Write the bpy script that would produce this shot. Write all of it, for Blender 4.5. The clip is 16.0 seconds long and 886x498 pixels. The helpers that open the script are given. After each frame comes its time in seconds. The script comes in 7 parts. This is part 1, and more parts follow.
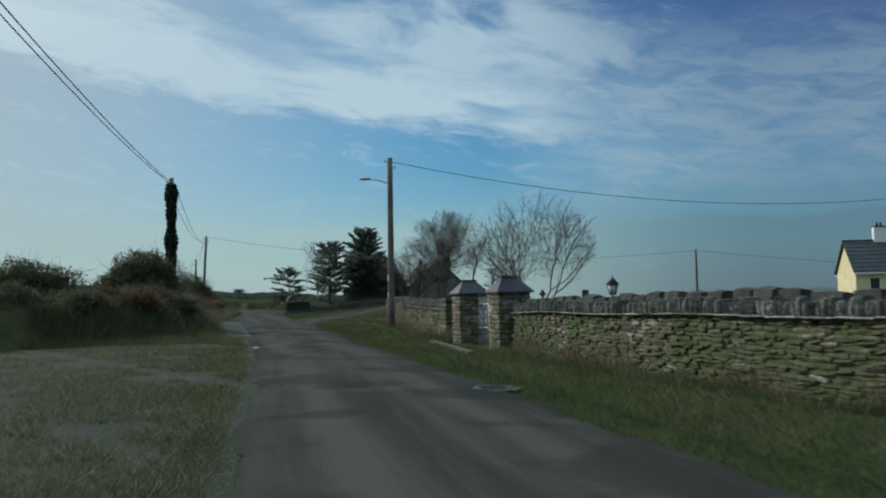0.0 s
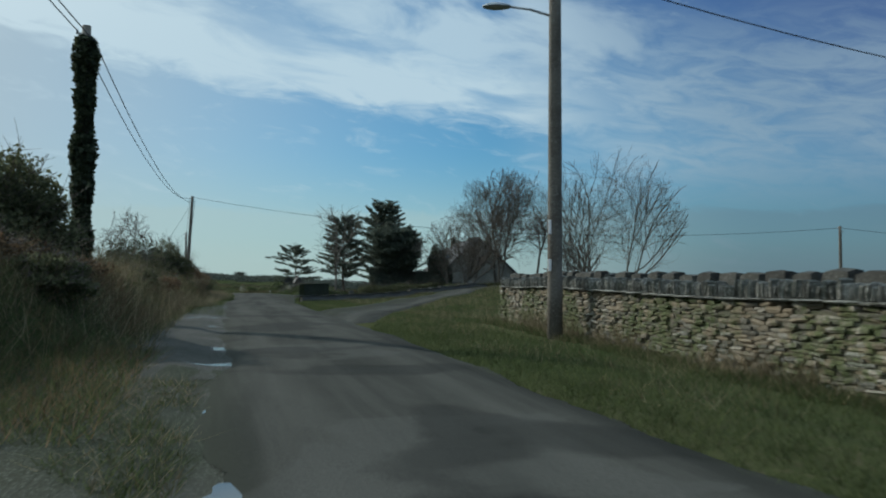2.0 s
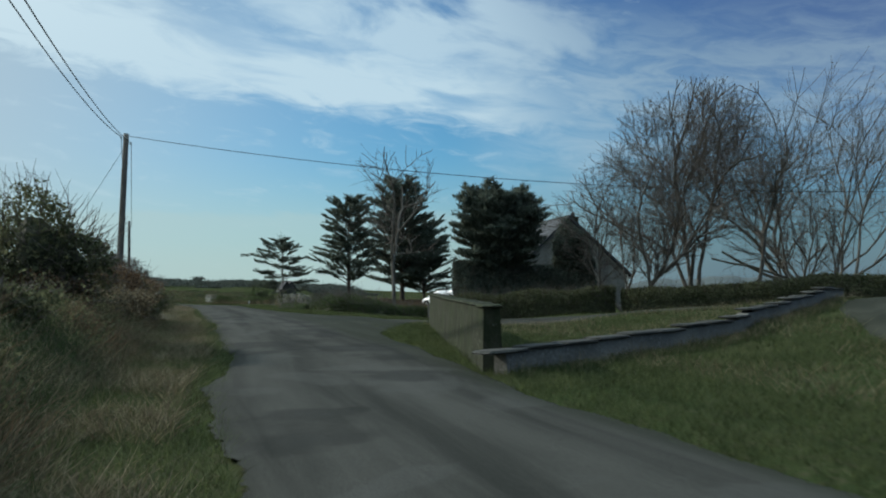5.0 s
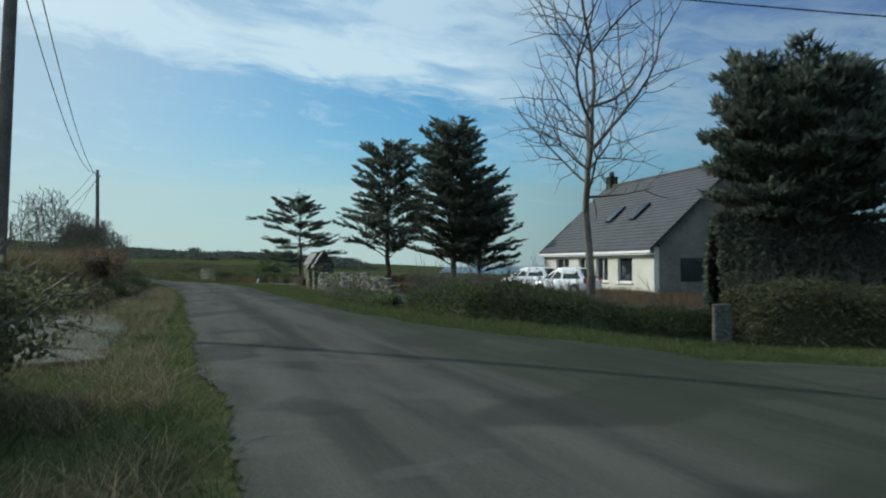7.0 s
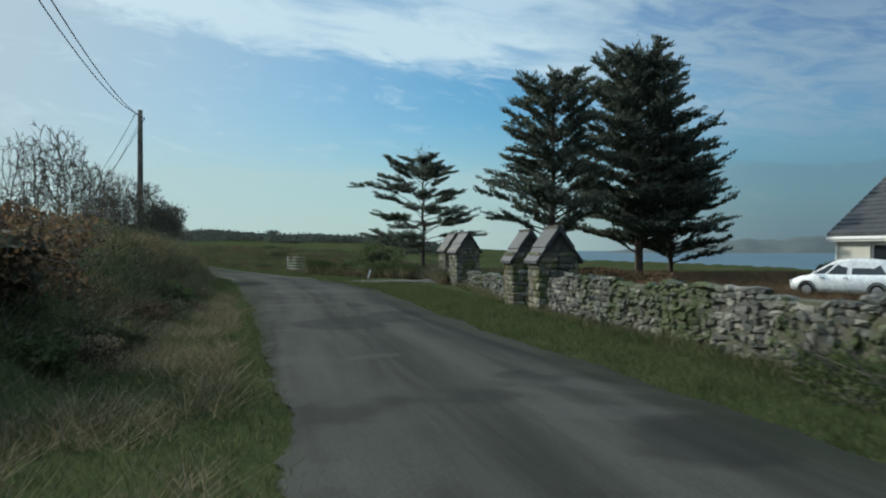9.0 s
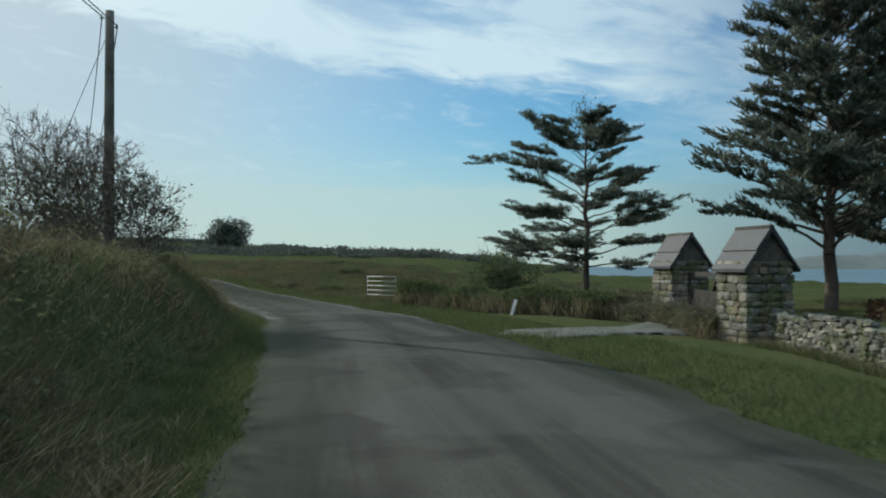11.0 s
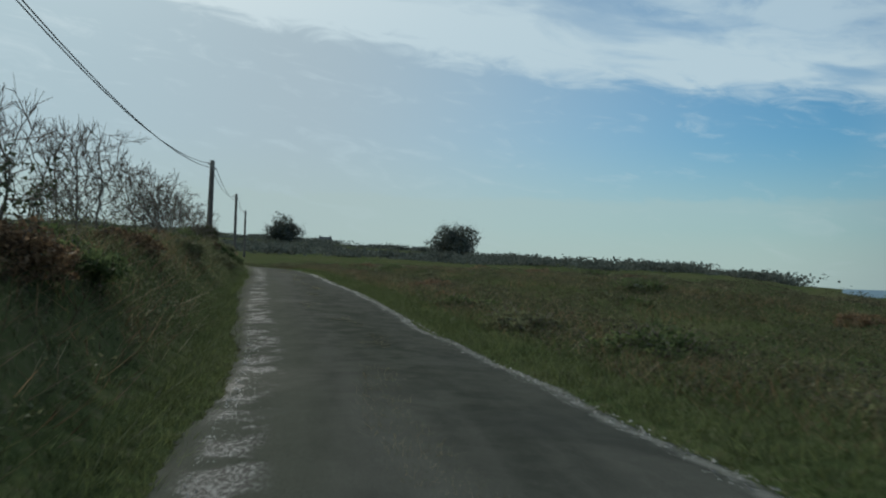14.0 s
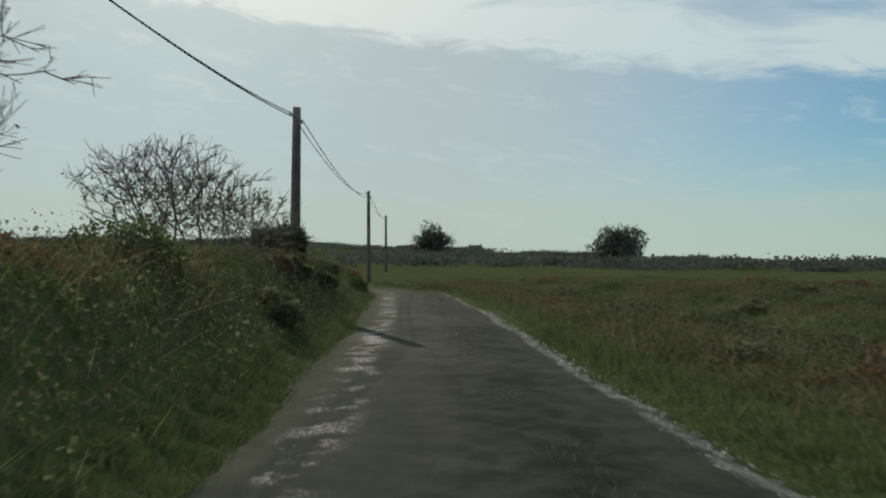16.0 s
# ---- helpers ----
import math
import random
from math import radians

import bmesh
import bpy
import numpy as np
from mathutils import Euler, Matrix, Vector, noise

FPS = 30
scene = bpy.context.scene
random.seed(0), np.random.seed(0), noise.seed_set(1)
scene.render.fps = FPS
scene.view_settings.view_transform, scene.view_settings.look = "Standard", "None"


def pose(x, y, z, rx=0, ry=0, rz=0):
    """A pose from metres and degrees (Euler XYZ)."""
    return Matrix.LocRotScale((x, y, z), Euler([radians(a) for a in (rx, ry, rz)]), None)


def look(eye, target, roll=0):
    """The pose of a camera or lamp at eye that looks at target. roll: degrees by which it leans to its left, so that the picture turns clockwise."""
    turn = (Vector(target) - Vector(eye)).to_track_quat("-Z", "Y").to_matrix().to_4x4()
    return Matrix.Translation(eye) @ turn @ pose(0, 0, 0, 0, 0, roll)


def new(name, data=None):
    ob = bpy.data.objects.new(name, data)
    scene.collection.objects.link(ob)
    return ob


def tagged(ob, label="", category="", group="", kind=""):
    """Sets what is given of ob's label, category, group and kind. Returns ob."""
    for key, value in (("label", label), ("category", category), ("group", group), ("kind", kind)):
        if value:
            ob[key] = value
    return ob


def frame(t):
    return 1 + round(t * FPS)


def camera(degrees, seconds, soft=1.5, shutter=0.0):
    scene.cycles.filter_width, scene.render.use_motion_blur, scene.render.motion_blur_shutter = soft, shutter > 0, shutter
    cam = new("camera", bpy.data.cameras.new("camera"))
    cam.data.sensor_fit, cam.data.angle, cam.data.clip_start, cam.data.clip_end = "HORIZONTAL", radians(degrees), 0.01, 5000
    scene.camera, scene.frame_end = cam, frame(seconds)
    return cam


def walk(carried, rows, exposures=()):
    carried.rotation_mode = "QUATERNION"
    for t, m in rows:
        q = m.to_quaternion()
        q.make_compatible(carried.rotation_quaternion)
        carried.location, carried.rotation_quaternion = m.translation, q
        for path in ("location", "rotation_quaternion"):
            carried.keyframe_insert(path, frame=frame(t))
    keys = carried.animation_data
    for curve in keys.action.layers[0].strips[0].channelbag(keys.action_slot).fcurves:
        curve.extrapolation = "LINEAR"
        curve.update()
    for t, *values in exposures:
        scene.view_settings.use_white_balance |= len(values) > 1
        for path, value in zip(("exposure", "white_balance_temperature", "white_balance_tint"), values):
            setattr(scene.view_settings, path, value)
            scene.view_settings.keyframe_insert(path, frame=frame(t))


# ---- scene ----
cam = camera(57.0, 16.0, soft=2.0, shutter=0.15)
PATH = [
    (0, (1.62, 0.867, 1.492), (1.594, 2.863, 1.621), -0.9),
    (0.5, (0.293, 6.41, 1.466), (0.263, 8.407, 1.574), 0.3),
    (1, (-1.029, 12.211, 1.422), (-1.071, 14.211, 1.455), 1.1),
    (1.5, (-2.291, 17.736, 1.394), (-2.352, 19.733, 1.475), 0.4),
    (2, (-3.618, 23.168, 1.329), (-3.65, 25.166, 1.429), 0.4),
    (2.5, (-4.98, 28.485, 1.386), (-4.98, 30.483, 1.478), 0.0),
    (3, (-6.692, 34.361, 1.568), (-6.682, 36.359, 1.66), -0.5),
    (3.5, (-8.409, 40.376, 1.709), (-8.401, 42.373, 1.816), -0.7),
    (6, (-16.244, 67.256, 1.983), (-16.146, 69.252, 2.061), -0.9),
    (6.5, (-17.349, 72.946, 2.077), (-17.28, 74.944, 2.135), -0.5),
    (7, (-19.055, 78.581, 2.099), (-18.98, 80.579, 2.134), -0.4),
    (7.5, (-20.567, 84.221, 2.128), (-20.518, 86.22, 2.154), -0.6),
    (8, (-22.191, 90.006, 2.216), (-22.235, 92.005, 2.232), -0.2),
    (8.5, (-23.719, 95.365, 2.234), (-23.82, 97.363, 2.256), -0.0),
    (9, (-25.298, 100.689, 2.269), (-25.402, 102.687, 2.265), -0.1),
    (11.5, (-32.051, 125.52, 2.115), (-32.386, 127.491, 2.154), 0.1),
    (12, (-33.443, 130.287, 2.053), (-33.845, 132.246, 2.07), 0.3),
    (12.5, (-34.955, 135.176, 2.055), (-35.416, 137.122, 2.054), 0.4),
    (13, (-36.618, 139.814, 2.041), (-37.175, 141.735, 2.068), 0.3),
    (13.5, (-37.876, 143.706, 1.968), (-38.566, 145.582, 2.052), 1.1),
    (14, (-40.182, 148.21, 1.932), (-40.981, 150.042, 1.993), 1.6),
    (14.5, (-42.907, 152.943, 2.004), (-43.82, 154.721, 2.08), 1.0),
    (15, (-45.972, 157.541, 2.047), (-46.947, 159.285, 2.147), -0.4),
    (15.5, (-49.233, 161.988, 2.303), (-50.264, 163.698, 2.4), -0.6),
    (16, (-52.6, 166.428, 2.601), (-53.716, 168.086, 2.675), -0.3),
]
walk(cam, [(t, look(e, g, r)) for t, e, g, r in PATH], [(0, -0.12, 6100, 7), (1.5, -0.08, 6100, 7), (3, 0.08, 6100, 7), (6.2, 0.12, 6100, 7), (7.4, 0.2, 6100, 7), (8.4, 0.02, 6100, 7), (9, 0.16, 6150, 7), (11.5, 0.26, 6350, 8), (12.6, 0.24, 6300, 8), (13.4, -0.04, 6250, 8), (14.1, -0.1, 6300, 8), (14.7, 0.0, 6950, 10), (16, 0.0, 7050, 10)])

# ---- sky and sun ----
SUN_AZ, SUN_EL = -53.0, 27.0
sd = Vector((math.sin(radians(SUN_AZ)) * math.cos(radians(SUN_EL)), math.cos(radians(SUN_AZ)) * math.cos(radians(SUN_EL)), math.sin(radians(SUN_EL))))
sun = new("sun", bpy.data.lights.new("sun", "SUN"))
sun.data.energy, sun.data.angle, sun.data.color = 3.1, radians(0.6), (1.0, 0.93, 0.80)
sun.matrix_world = look(sd * 200, (0, 0, 0))


class Nodes:
    """Small helper that writes node trees as expressions."""

    def __init__(self, tree):
        self.t = tree

    def node(self, kind, ins=(), **props):
        n = self.t.nodes.new(kind)
        for k, v in props.items():
            setattr(n, k, v)
        for k, v in (ins.items() if isinstance(ins, dict) else enumerate(ins)):
            if v is None:
                continue
            if isinstance(v, bpy.types.NodeSocket):
                self.t.links.new(v, n.inputs[k])
            else:
                n.inputs[k].default_value = v
        return n

    def m(self, op, *a):
        return self.node("ShaderNodeMath", a, operation=op).outputs[0]

    def ramp(self, x, lo, hi, a=0.0, b=1.0):
        return self.node("ShaderNodeMapRange", {0: x, 1: lo, 2: hi, 3: a, 4: b}, interpolation_type="SMOOTHSTEP").outputs[0]

    def noise(self, v, scale, detail=4.0, rough=0.55, dist=0.0):
        return self.node("ShaderNodeTexNoise", {"Vector": v, "Scale": scale, "Detail": detail, "Roughness": rough, "Distortion": dist}).outputs[0]

    def mix(self, f, a, b, blend="MIX"):
        n = self.node("ShaderNodeMix", data_type="RGBA", blend_type=blend)
        for i, v in ((0, f), (6, a), (7, b)):
            if isinstance(v, bpy.types.NodeSocket):
                self.t.links.new(v, n.inputs[i])
            elif i:
                n.inputs[i].default_value = (*v[:3], 1)
            else:
                n.inputs[i].default_value = v
        return n.outputs[2]

    def link(self, a, b):
        self.t.links.new(a, b)


world = bpy.data.worlds.new("sky")
scene.world = world
world.use_nodes = True
world.node_tree.nodes.clear()
W = Nodes(world.node_tree)
ray = W.node("ShaderNodeTexCoord").outputs["Generated"]
sx, sy, sz = W.node("ShaderNodeSeparateXYZ", [ray]).outputs
azi = W.m("MULTIPLY", W.m("ARCTAN2", sx, sy), 57.2958)
ele = W.m("MULTIPLY", W.m("ARCSINE", sz), 57.2958)
tilt = W.m("ADD", ele, W.m("MULTIPLY", azi, 0.13))
streak = W.node("ShaderNodeCombineXYZ", [W.m("MULTIPLY", azi, 0.055), W.m("MULTIPLY", tilt, 0.19), 0.3]).outputs[0]
n_big = W.noise(streak, 1.5, 6.0, 0.55, 0.5)
n_fine = W.noise(streak, 4.5, 6.0, 0.62, 0.6)
n_edge = W.m("SUBTRACT", n_fine, 0.5)
nishita = W.node("ShaderNodeTexSky", sky_type="NISHITA", sun_disc=False, sun_elevation=radians(SUN_EL), sun_rotation=radians(SUN_AZ), dust_density=1.0, ozone_density=2.0).outputs[0]
deep = W.ramp(W.m("ADD", ele, W.m("MULTIPLY", azi, 0.45)), 14.0, 34.0)
blue = W.mix(1.0, nishita, W.mix(deep, (0.34, 0.70, 0.86), (0.17, 0.31, 0.62)), "MULTIPLY")
# banks of high cloud, combed along one line
rise = W.m("ADD", W.m("SUBTRACT", tilt, 11.4), W.m("MULTIPLY", n_edge, 4.5))
base = W.m("MULTIPLY", W.ramp(rise, -0.5, 1.6), W.ramp(rise, 7.5, 2.6))
base = W.m("MULTIPLY", W.m("MULTIPLY", base, W.ramp(azi, 15.0, 3.0, 0.25, 1.0)), W.ramp(n_big, 0.30, 0.50, 0.35, 1.0))
upper = W.m("MULTIPLY", W.m("MULTIPLY", W.ramp(rise, 1.5, 5.0), W.ramp(n_big, 0.40, 0.60, 0.08, 0.8)), W.ramp(W.m("ADD", ele, W.m("MULTIPLY", azi, 0.9)), 22.0, 42.0, 1.0, 0.1))
east = W.m("MULTIPLY", W.m("MULTIPLY", W.ramp(azi, 2.0, 14.0), W.ramp(ele, 4.0, 9.5)), W.m("MULTIPLY", W.ramp(ele, 21.0, 13.0), W.ramp(n_fine, 0.30, 0.65, 0.25, 0.7)))
wisp = W.m("MULTIPLY", W.ramp(n_fine, 0.52, 0.74), 0.35)
glow = W.m("EXPONENT", W.m("MULTIPLY", W.m("ADD", W.m("POWER", W.m("DIVIDE", W.m("ADD", azi, 52.0), 24.0), 2.0), W.m("POWER", W.m("DIVIDE", W.m("SUBTRACT", ele, 26.0), 12.0), 2.0)), -1.0))
# overhead cloud deck, above the view, added for fill
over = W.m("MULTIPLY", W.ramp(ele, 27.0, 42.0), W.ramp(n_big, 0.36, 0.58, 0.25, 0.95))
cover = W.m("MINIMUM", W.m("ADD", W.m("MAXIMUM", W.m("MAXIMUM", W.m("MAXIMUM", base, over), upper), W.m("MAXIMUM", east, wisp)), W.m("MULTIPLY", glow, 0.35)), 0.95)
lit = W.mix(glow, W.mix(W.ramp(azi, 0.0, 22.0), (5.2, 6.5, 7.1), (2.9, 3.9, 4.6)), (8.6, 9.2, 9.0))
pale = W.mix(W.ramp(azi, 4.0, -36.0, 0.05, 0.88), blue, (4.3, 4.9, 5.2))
# clouds above 28 degrees scaled up to 2.5 times as added fill light
fill_boost = W.node("ShaderNodeVectorMath", operation="SCALE")
W.link(lit, fill_boost.inputs[0])
W.link(W.ramp(ele, 28.0, 52.0, 1.0, 2.5), fill_boost.inputs["Scale"])
c1 = W.mix(cover, pale, fill_boost.outputs[0])
haze = W.m("MAXIMUM", W.ramp(W.m("ADD", ele, W.m("MULTIPLY", n_edge, 1.6)), 4.9, 6.3, 0.62, 0.0), W.ramp(ele, 0.0, 10.0, 0.85, 0.0))
hcol = W.mix(W.ramp(azi, -4.0, 22.0), (4.4, 5.5, 5.2), (1.35, 1.95, 2.35))
c2 = W.mix(haze, c1, hcol)
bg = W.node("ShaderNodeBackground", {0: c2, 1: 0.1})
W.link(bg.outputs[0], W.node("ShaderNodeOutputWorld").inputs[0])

# ---- materials ----
def mat(name, c1, c2, c3=None, scale=3.0, fine=40.0, rough=0.85, bump=0.3, metal=0.0, spec=0.3, rnd="", amount=0.35, depth=0.02, fray=0.0):
    """Two-scale coloured surface: broad stains and fine grain, with bump. rnd: 'object' or 'island' shade variation."""
    m = bpy.data.materials.new(name)
    m.use_nodes = True
    m.node_tree.nodes.clear()
    N = Nodes(m.node_tree)
    pos = N.node("ShaderNodeNewGeometry").outputs["Position"]
    big = N.noise(pos, scale, 4.0, 0.6)
    small = N.noise(pos, fine, 3.0, 0.6)
    col = N.mix(N.ramp(big, 0.33, 0.67), c1, c2)
    if c3:
        col = N.mix(N.ramp(small, 0.5, 0.72), col, c3)
    val = N.m("MULTIPLY_ADD", small, 0.6, 0.7)
    if rnd:
        r = N.node("ShaderNodeObjectInfo").outputs["Random"] if rnd == "object" else N.node("ShaderNodeNewGeometry").outputs["Random Per Island"]
        val = N.m("MULTIPLY", val, N.m("MULTIPLY_ADD", r, 2 * amount, 1.0 - amount))
    vec = N.node("ShaderNodeVectorMath", operation="SCALE")
    N.link(col, vec.inputs[0])
    N.link(val, vec.inputs["Scale"])
    p = N.node("ShaderNodeBsdfPrincipled", {"Base Color": vec.outputs[0], "Metallic": metal, "Specular IOR Level": spec})
    N.link(N.m("MULTIPLY_ADD", small, 0.2, rough - 0.1), p.inputs["Roughness"])
    if bump:
        b = N.node("ShaderNodeBump", {"Strength": bump, "Distance": depth, "Height": N.m("ADD", small, big)})
        N.link(b.outputs[0], p.inputs["Normal"])
    N.link(ragged(N, p.outputs[0], pos, fray) if fray else p.outputs[0], N.node("ShaderNodeOutputMaterial").inputs[0])
    return m


def leafy(name, c1, c2, amount=0.5, rough=0.7, trans=0.25, spec=0.12):
    """Foliage: each leaf its own shade, some light coming through."""
    m = bpy.data.materials.new(name)
    m.use_nodes = True
    m.node_tree.nodes.clear()
    N = Nodes(m.node_tree)
    g = N.node("ShaderNodeNewGeometry")
    big = N.noise(g.outputs["Position"], 0.9, 3.0)
    r = g.outputs["Random Per Island"]
    col = N.mix(N.ramp(N.m("ADD", N.m("MULTIPLY", big, 0.7), N.m("MULTIPLY", r, 0.3)), 0.35, 0.65), c1, c2)
    vec = N.node("ShaderNodeVectorMath", operation="SCALE")
    N.link(col, vec.inputs[0])
    N.link(N.m("MULTIPLY_ADD", r, 2 * amount, 1 - amount), vec.inputs["Scale"])
    p = N.node("ShaderNodeBsdfPrincipled", {"Base Color": vec.outputs[0], "Roughness": rough, "Specular IOR Level": spec})
    t = N.node("ShaderNodeBsdfTranslucent", {0: vec.outputs[0]})
    mx = N.node("ShaderNodeMixShader", {0: trans, 1: p.outputs[0], 2: t.outputs[0]})
    N.link(mx.outputs[0], N.node("ShaderNodeOutputMaterial").inputs[0])
    return m


def ragged(N, shader, pos, reach=0.25, scale=3.5):
    """Frays the outer edge of a laid strip: gaps that thicken towards its border."""
    d = N.node("ShaderNodeSeparateXYZ", [N.node("ShaderNodeUVMap", uv_map="edge").outputs[0]]).outputs[0]
    k = N.m("ADD", N.m("MULTIPLY", N.noise(pos, scale, 5.0, 0.65), 0.75), N.m("MULTIPLY", N.noise(pos, scale * 9, 2.0), 0.25))
    f = N.ramp(N.m("SUBTRACT", N.m("DIVIDE", d, reach), N.m("MULTIPLY_ADD", k, 2.6, -0.85)), -0.06, 0.06)
    return N.node("ShaderNodeMixShader", {0: f, 1: N.node("ShaderNodeBsdfTransparent").outputs[0], 2: shader}).outputs[0]


def asphalt_mat():
    """Old chip-seal: worn wheel tracks along the lane, dark patches, wet stains, chippings."""
    m = bpy.data.materials.new("asphalt")
    m.use_nodes = True
    m.node_tree.nodes.clear()
    N = Nodes(m.node_tree)
    pos = N.node("ShaderNodeNewGeometry").outputs["Position"]
    uv = N.node("ShaderNodeUVMap", uv_map="lane").outputs[0]
    lu, lv, _ = N.node("ShaderNodeSeparateXYZ", [uv]).outputs
    wob = N.m("MULTIPLY", N.m("SUBTRACT", N.noise(pos, 0.25, 3.0), 0.5), 1.2)
    lw = N.m("ADD", lu, wob)
    tr = N.m("MAXIMUM", N.m("EXPONENT", N.m("MULTIPLY", N.m("POWER", N.m("SUBTRACT", lw, 0.75), 2.0), -7.0)), N.m("EXPONENT", N.m("MULTIPLY", N.m("POWER", N.m("SUBTRACT", lw, 2.45), 2.0), -7.0)))
    strip = N.node("ShaderNodeCombineXYZ", [N.m("MULTIPLY", lu, 1.6), N.m("MULTIPLY", lv, 0.10), 0.0]).outputs[0]
    st = N.noise(strip, 1.2, 4.0, 0.6, 0.3)
    patch = N.noise(pos, 0.45, 2.0, 0.4)
    chips = N.noise(pos, 55.0, 2.0, 0.7)
    col = N.mix(N.ramp(st, 0.35, 0.65), (0.034, 0.035, 0.030), (0.058, 0.058, 0.050))
    col = N.mix(N.m("MULTIPLY", tr, 0.55), col, (0.082, 0.081, 0.070))
    col = N.mix(N.ramp(N.noise(pos, 0.33, 5.0, 0.5, 0.8), 0.575, 0.61, 0.0, 0.38), col, (0.080, 0.080, 0.072))
    col = N.mix(N.ramp(N.m("ADD", patch, N.m("MULTIPLY", N.noise(pos, 2.5, 4.0), 0.12)), 0.60, 0.68, 0.0, 0.5), col, (0.018, 0.019, 0.017))
    ex_, ey_, ez_ = N.node("ShaderNodeSeparateXYZ", [pos]).outputs
    moss = N.m("MULTIPLY", N.ramp(ey_, 146.0, 162.0), N.ramp(N.m("ADD", N.m("ABSOLUTE", N.m("SUBTRACT", lw, 0.9)), N.m("MULTIPLY", st, 0.9)), 1.35, 0.55, 0.72, 1.0))
    col = N.mix(moss, col, N.mix(N.ramp(N.noise(pos, 2.2, 6.0, 0.7, 0.4), 0.38, 0.62), (0.010, 0.014, 0.009), (0.029, 0.033, 0.024)))
    edge = N.m("MAXIMUM", N.ramp(N.m("ADD", lu, N.m("MULTIPLY", wob, 0.5)), 3.25, 3.75), N.ramp(lu, 0.3, -0.4))
    col = N.mix(N.m("MULTIPLY", edge, 0.5), col, (0.035, 0.040, 0.026))
    late = N.ramp(ey_, 136.0, 148.0)
    brk = N.noise(pos, 1.9, 5.0, 0.6, 0.2)
    grit = N.m("MULTIPLY", N.m("MULTIPLY", late, N.ramp(N.m("ABSOLUTE", N.m("ADD", N.m("ADD", lu, 0.78), N.m("MULTIPLY", wob, 0.5))), 0.36, 0.10)), N.ramp(brk, 0.47, 0.56))
    stones = N.noise(pos, 26.0, 3.0, 0.75)
    col = N.mix(grit, col, N.mix(N.ramp(stones, 0.46, 0.60), (0.018, 0.019, 0.016), (0.15, 0.15, 0.14)))
    rim = N.node("ShaderNodeSeparateXYZ", [N.node("ShaderNodeUVMap", uv_map="edge").outputs[0]]).outputs[0]
    sand = N.m("MULTIPLY", N.m("MULTIPLY", late, N.ramp(N.m("ABSOLUTE", N.m("SUBTRACT", rim, N.m("MULTIPLY_ADD", brk, 0.3, 0.04))), 0.17, 0.03)), N.m("MULTIPLY", N.ramp(lu, 0.9, 1.1), N.ramp(N.noise(pos, 3.0, 5.0, 0.7), 0.36, 0.58, 0.15, 0.85)))
    col = N.mix(sand, col, (0.125, 0.124, 0.108))
    vec = N.node("ShaderNodeVectorMath", operation="SCALE")
    N.link(col, vec.inputs[0])
    N.link(N.m("MULTIPLY_ADD", chips, 1.2, 0.4), vec.inputs["Scale"])
    p = N.node("ShaderNodeBsdfPrincipled", {"Base Color": vec.outputs[0]})
    N.link(N.m("MULTIPLY_ADD", grit, 0.03, 0.02), p.inputs["Specular IOR Level"])
    N.link(N.m("SUBTRACT", N.m("MULTIPLY_ADD", chips, 0.2, 0.80), N.m("ADD", N.ramp(patch, 0.56, 0.66, 0.0, 0.12), N.m("MULTIPLY", grit, 0.15))), p.inputs["Roughness"])
    b = N.node("ShaderNodeBump", {"Strength": 0.5, "Distance": 0.012, "Height": N.m("ADD", chips, N.m("MULTIPLY", st, 0.6))})
    N.link(b.outputs[0], p.inputs["Normal"])
    N.link(ragged(N, p.outputs[0], pos, 0.15), N.node("ShaderNodeOutputMaterial").inputs[0])
    return m


def wet_gravel_mat(name="wet_gravel", reach=0.55, lo=0.69):
    """Loose stones and grit with shallow films of standing water between them."""
    m = bpy.data.materials.new(name)
    m.use_nodes = True
    m.node_tree.nodes.clear()
    N = Nodes(m.node_tree)
    pos = N.node("ShaderNodeNewGeometry").outputs["Position"]
    grit = N.noise(pos, 30.0, 3.0, 0.7)
    big = N.noise(pos, 1.1, 4.0, 0.55)
    wet = N.ramp(N.m("ADD", big, N.m("MULTIPLY", grit, 0.16)), lo, lo + 0.05)
    col = N.mix(N.ramp(N.noise(pos, 0.7, 3.0), 0.35, 0.65), (0.016, 0.019, 0.012), (0.038, 0.038, 0.031))
    col = N.mix(N.ramp(grit, 0.56, 0.66), col, (0.13, 0.13, 0.12))
    col = N.mix(N.m("MULTIPLY", wet, 0.8), col, (0.020, 0.021, 0.018))
    p = N.node("ShaderNodeBsdfPrincipled", {"Base Color": col, "Specular IOR Level": 0.16})
    N.link(N.m("SUBTRACT", N.m("MULTIPLY_ADD", grit, 0.4, 0.55), N.m("MULTIPLY", wet, 0.58)), p.inputs["Roughness"])
    b = N.node("ShaderNodeBump", {"Distance": 0.03, "Height": grit, "Strength": N.m("MULTIPLY_ADD", wet, -0.9, 1.0)})
    N.link(b.outputs[0], p.inputs["Normal"])
    N.link(ragged(N, p.outputs[0], pos, reach, 2.2), N.node("ShaderNodeOutputMaterial").inputs[0])
    return m


def glassy(name, col=(0.02, 0.025, 0.03), rough=0.06):
    m = bpy.data.materials.new(name)
    m.use_nodes = True
    p = m.node_tree.nodes["Principled BSDF"]
    p.inputs["Base Color"].default_value = (*col, 1)
    p.inputs["Roughness"].default_value = rough
    p.inputs["Specular IOR Level"].default_value = 0.6
    return m


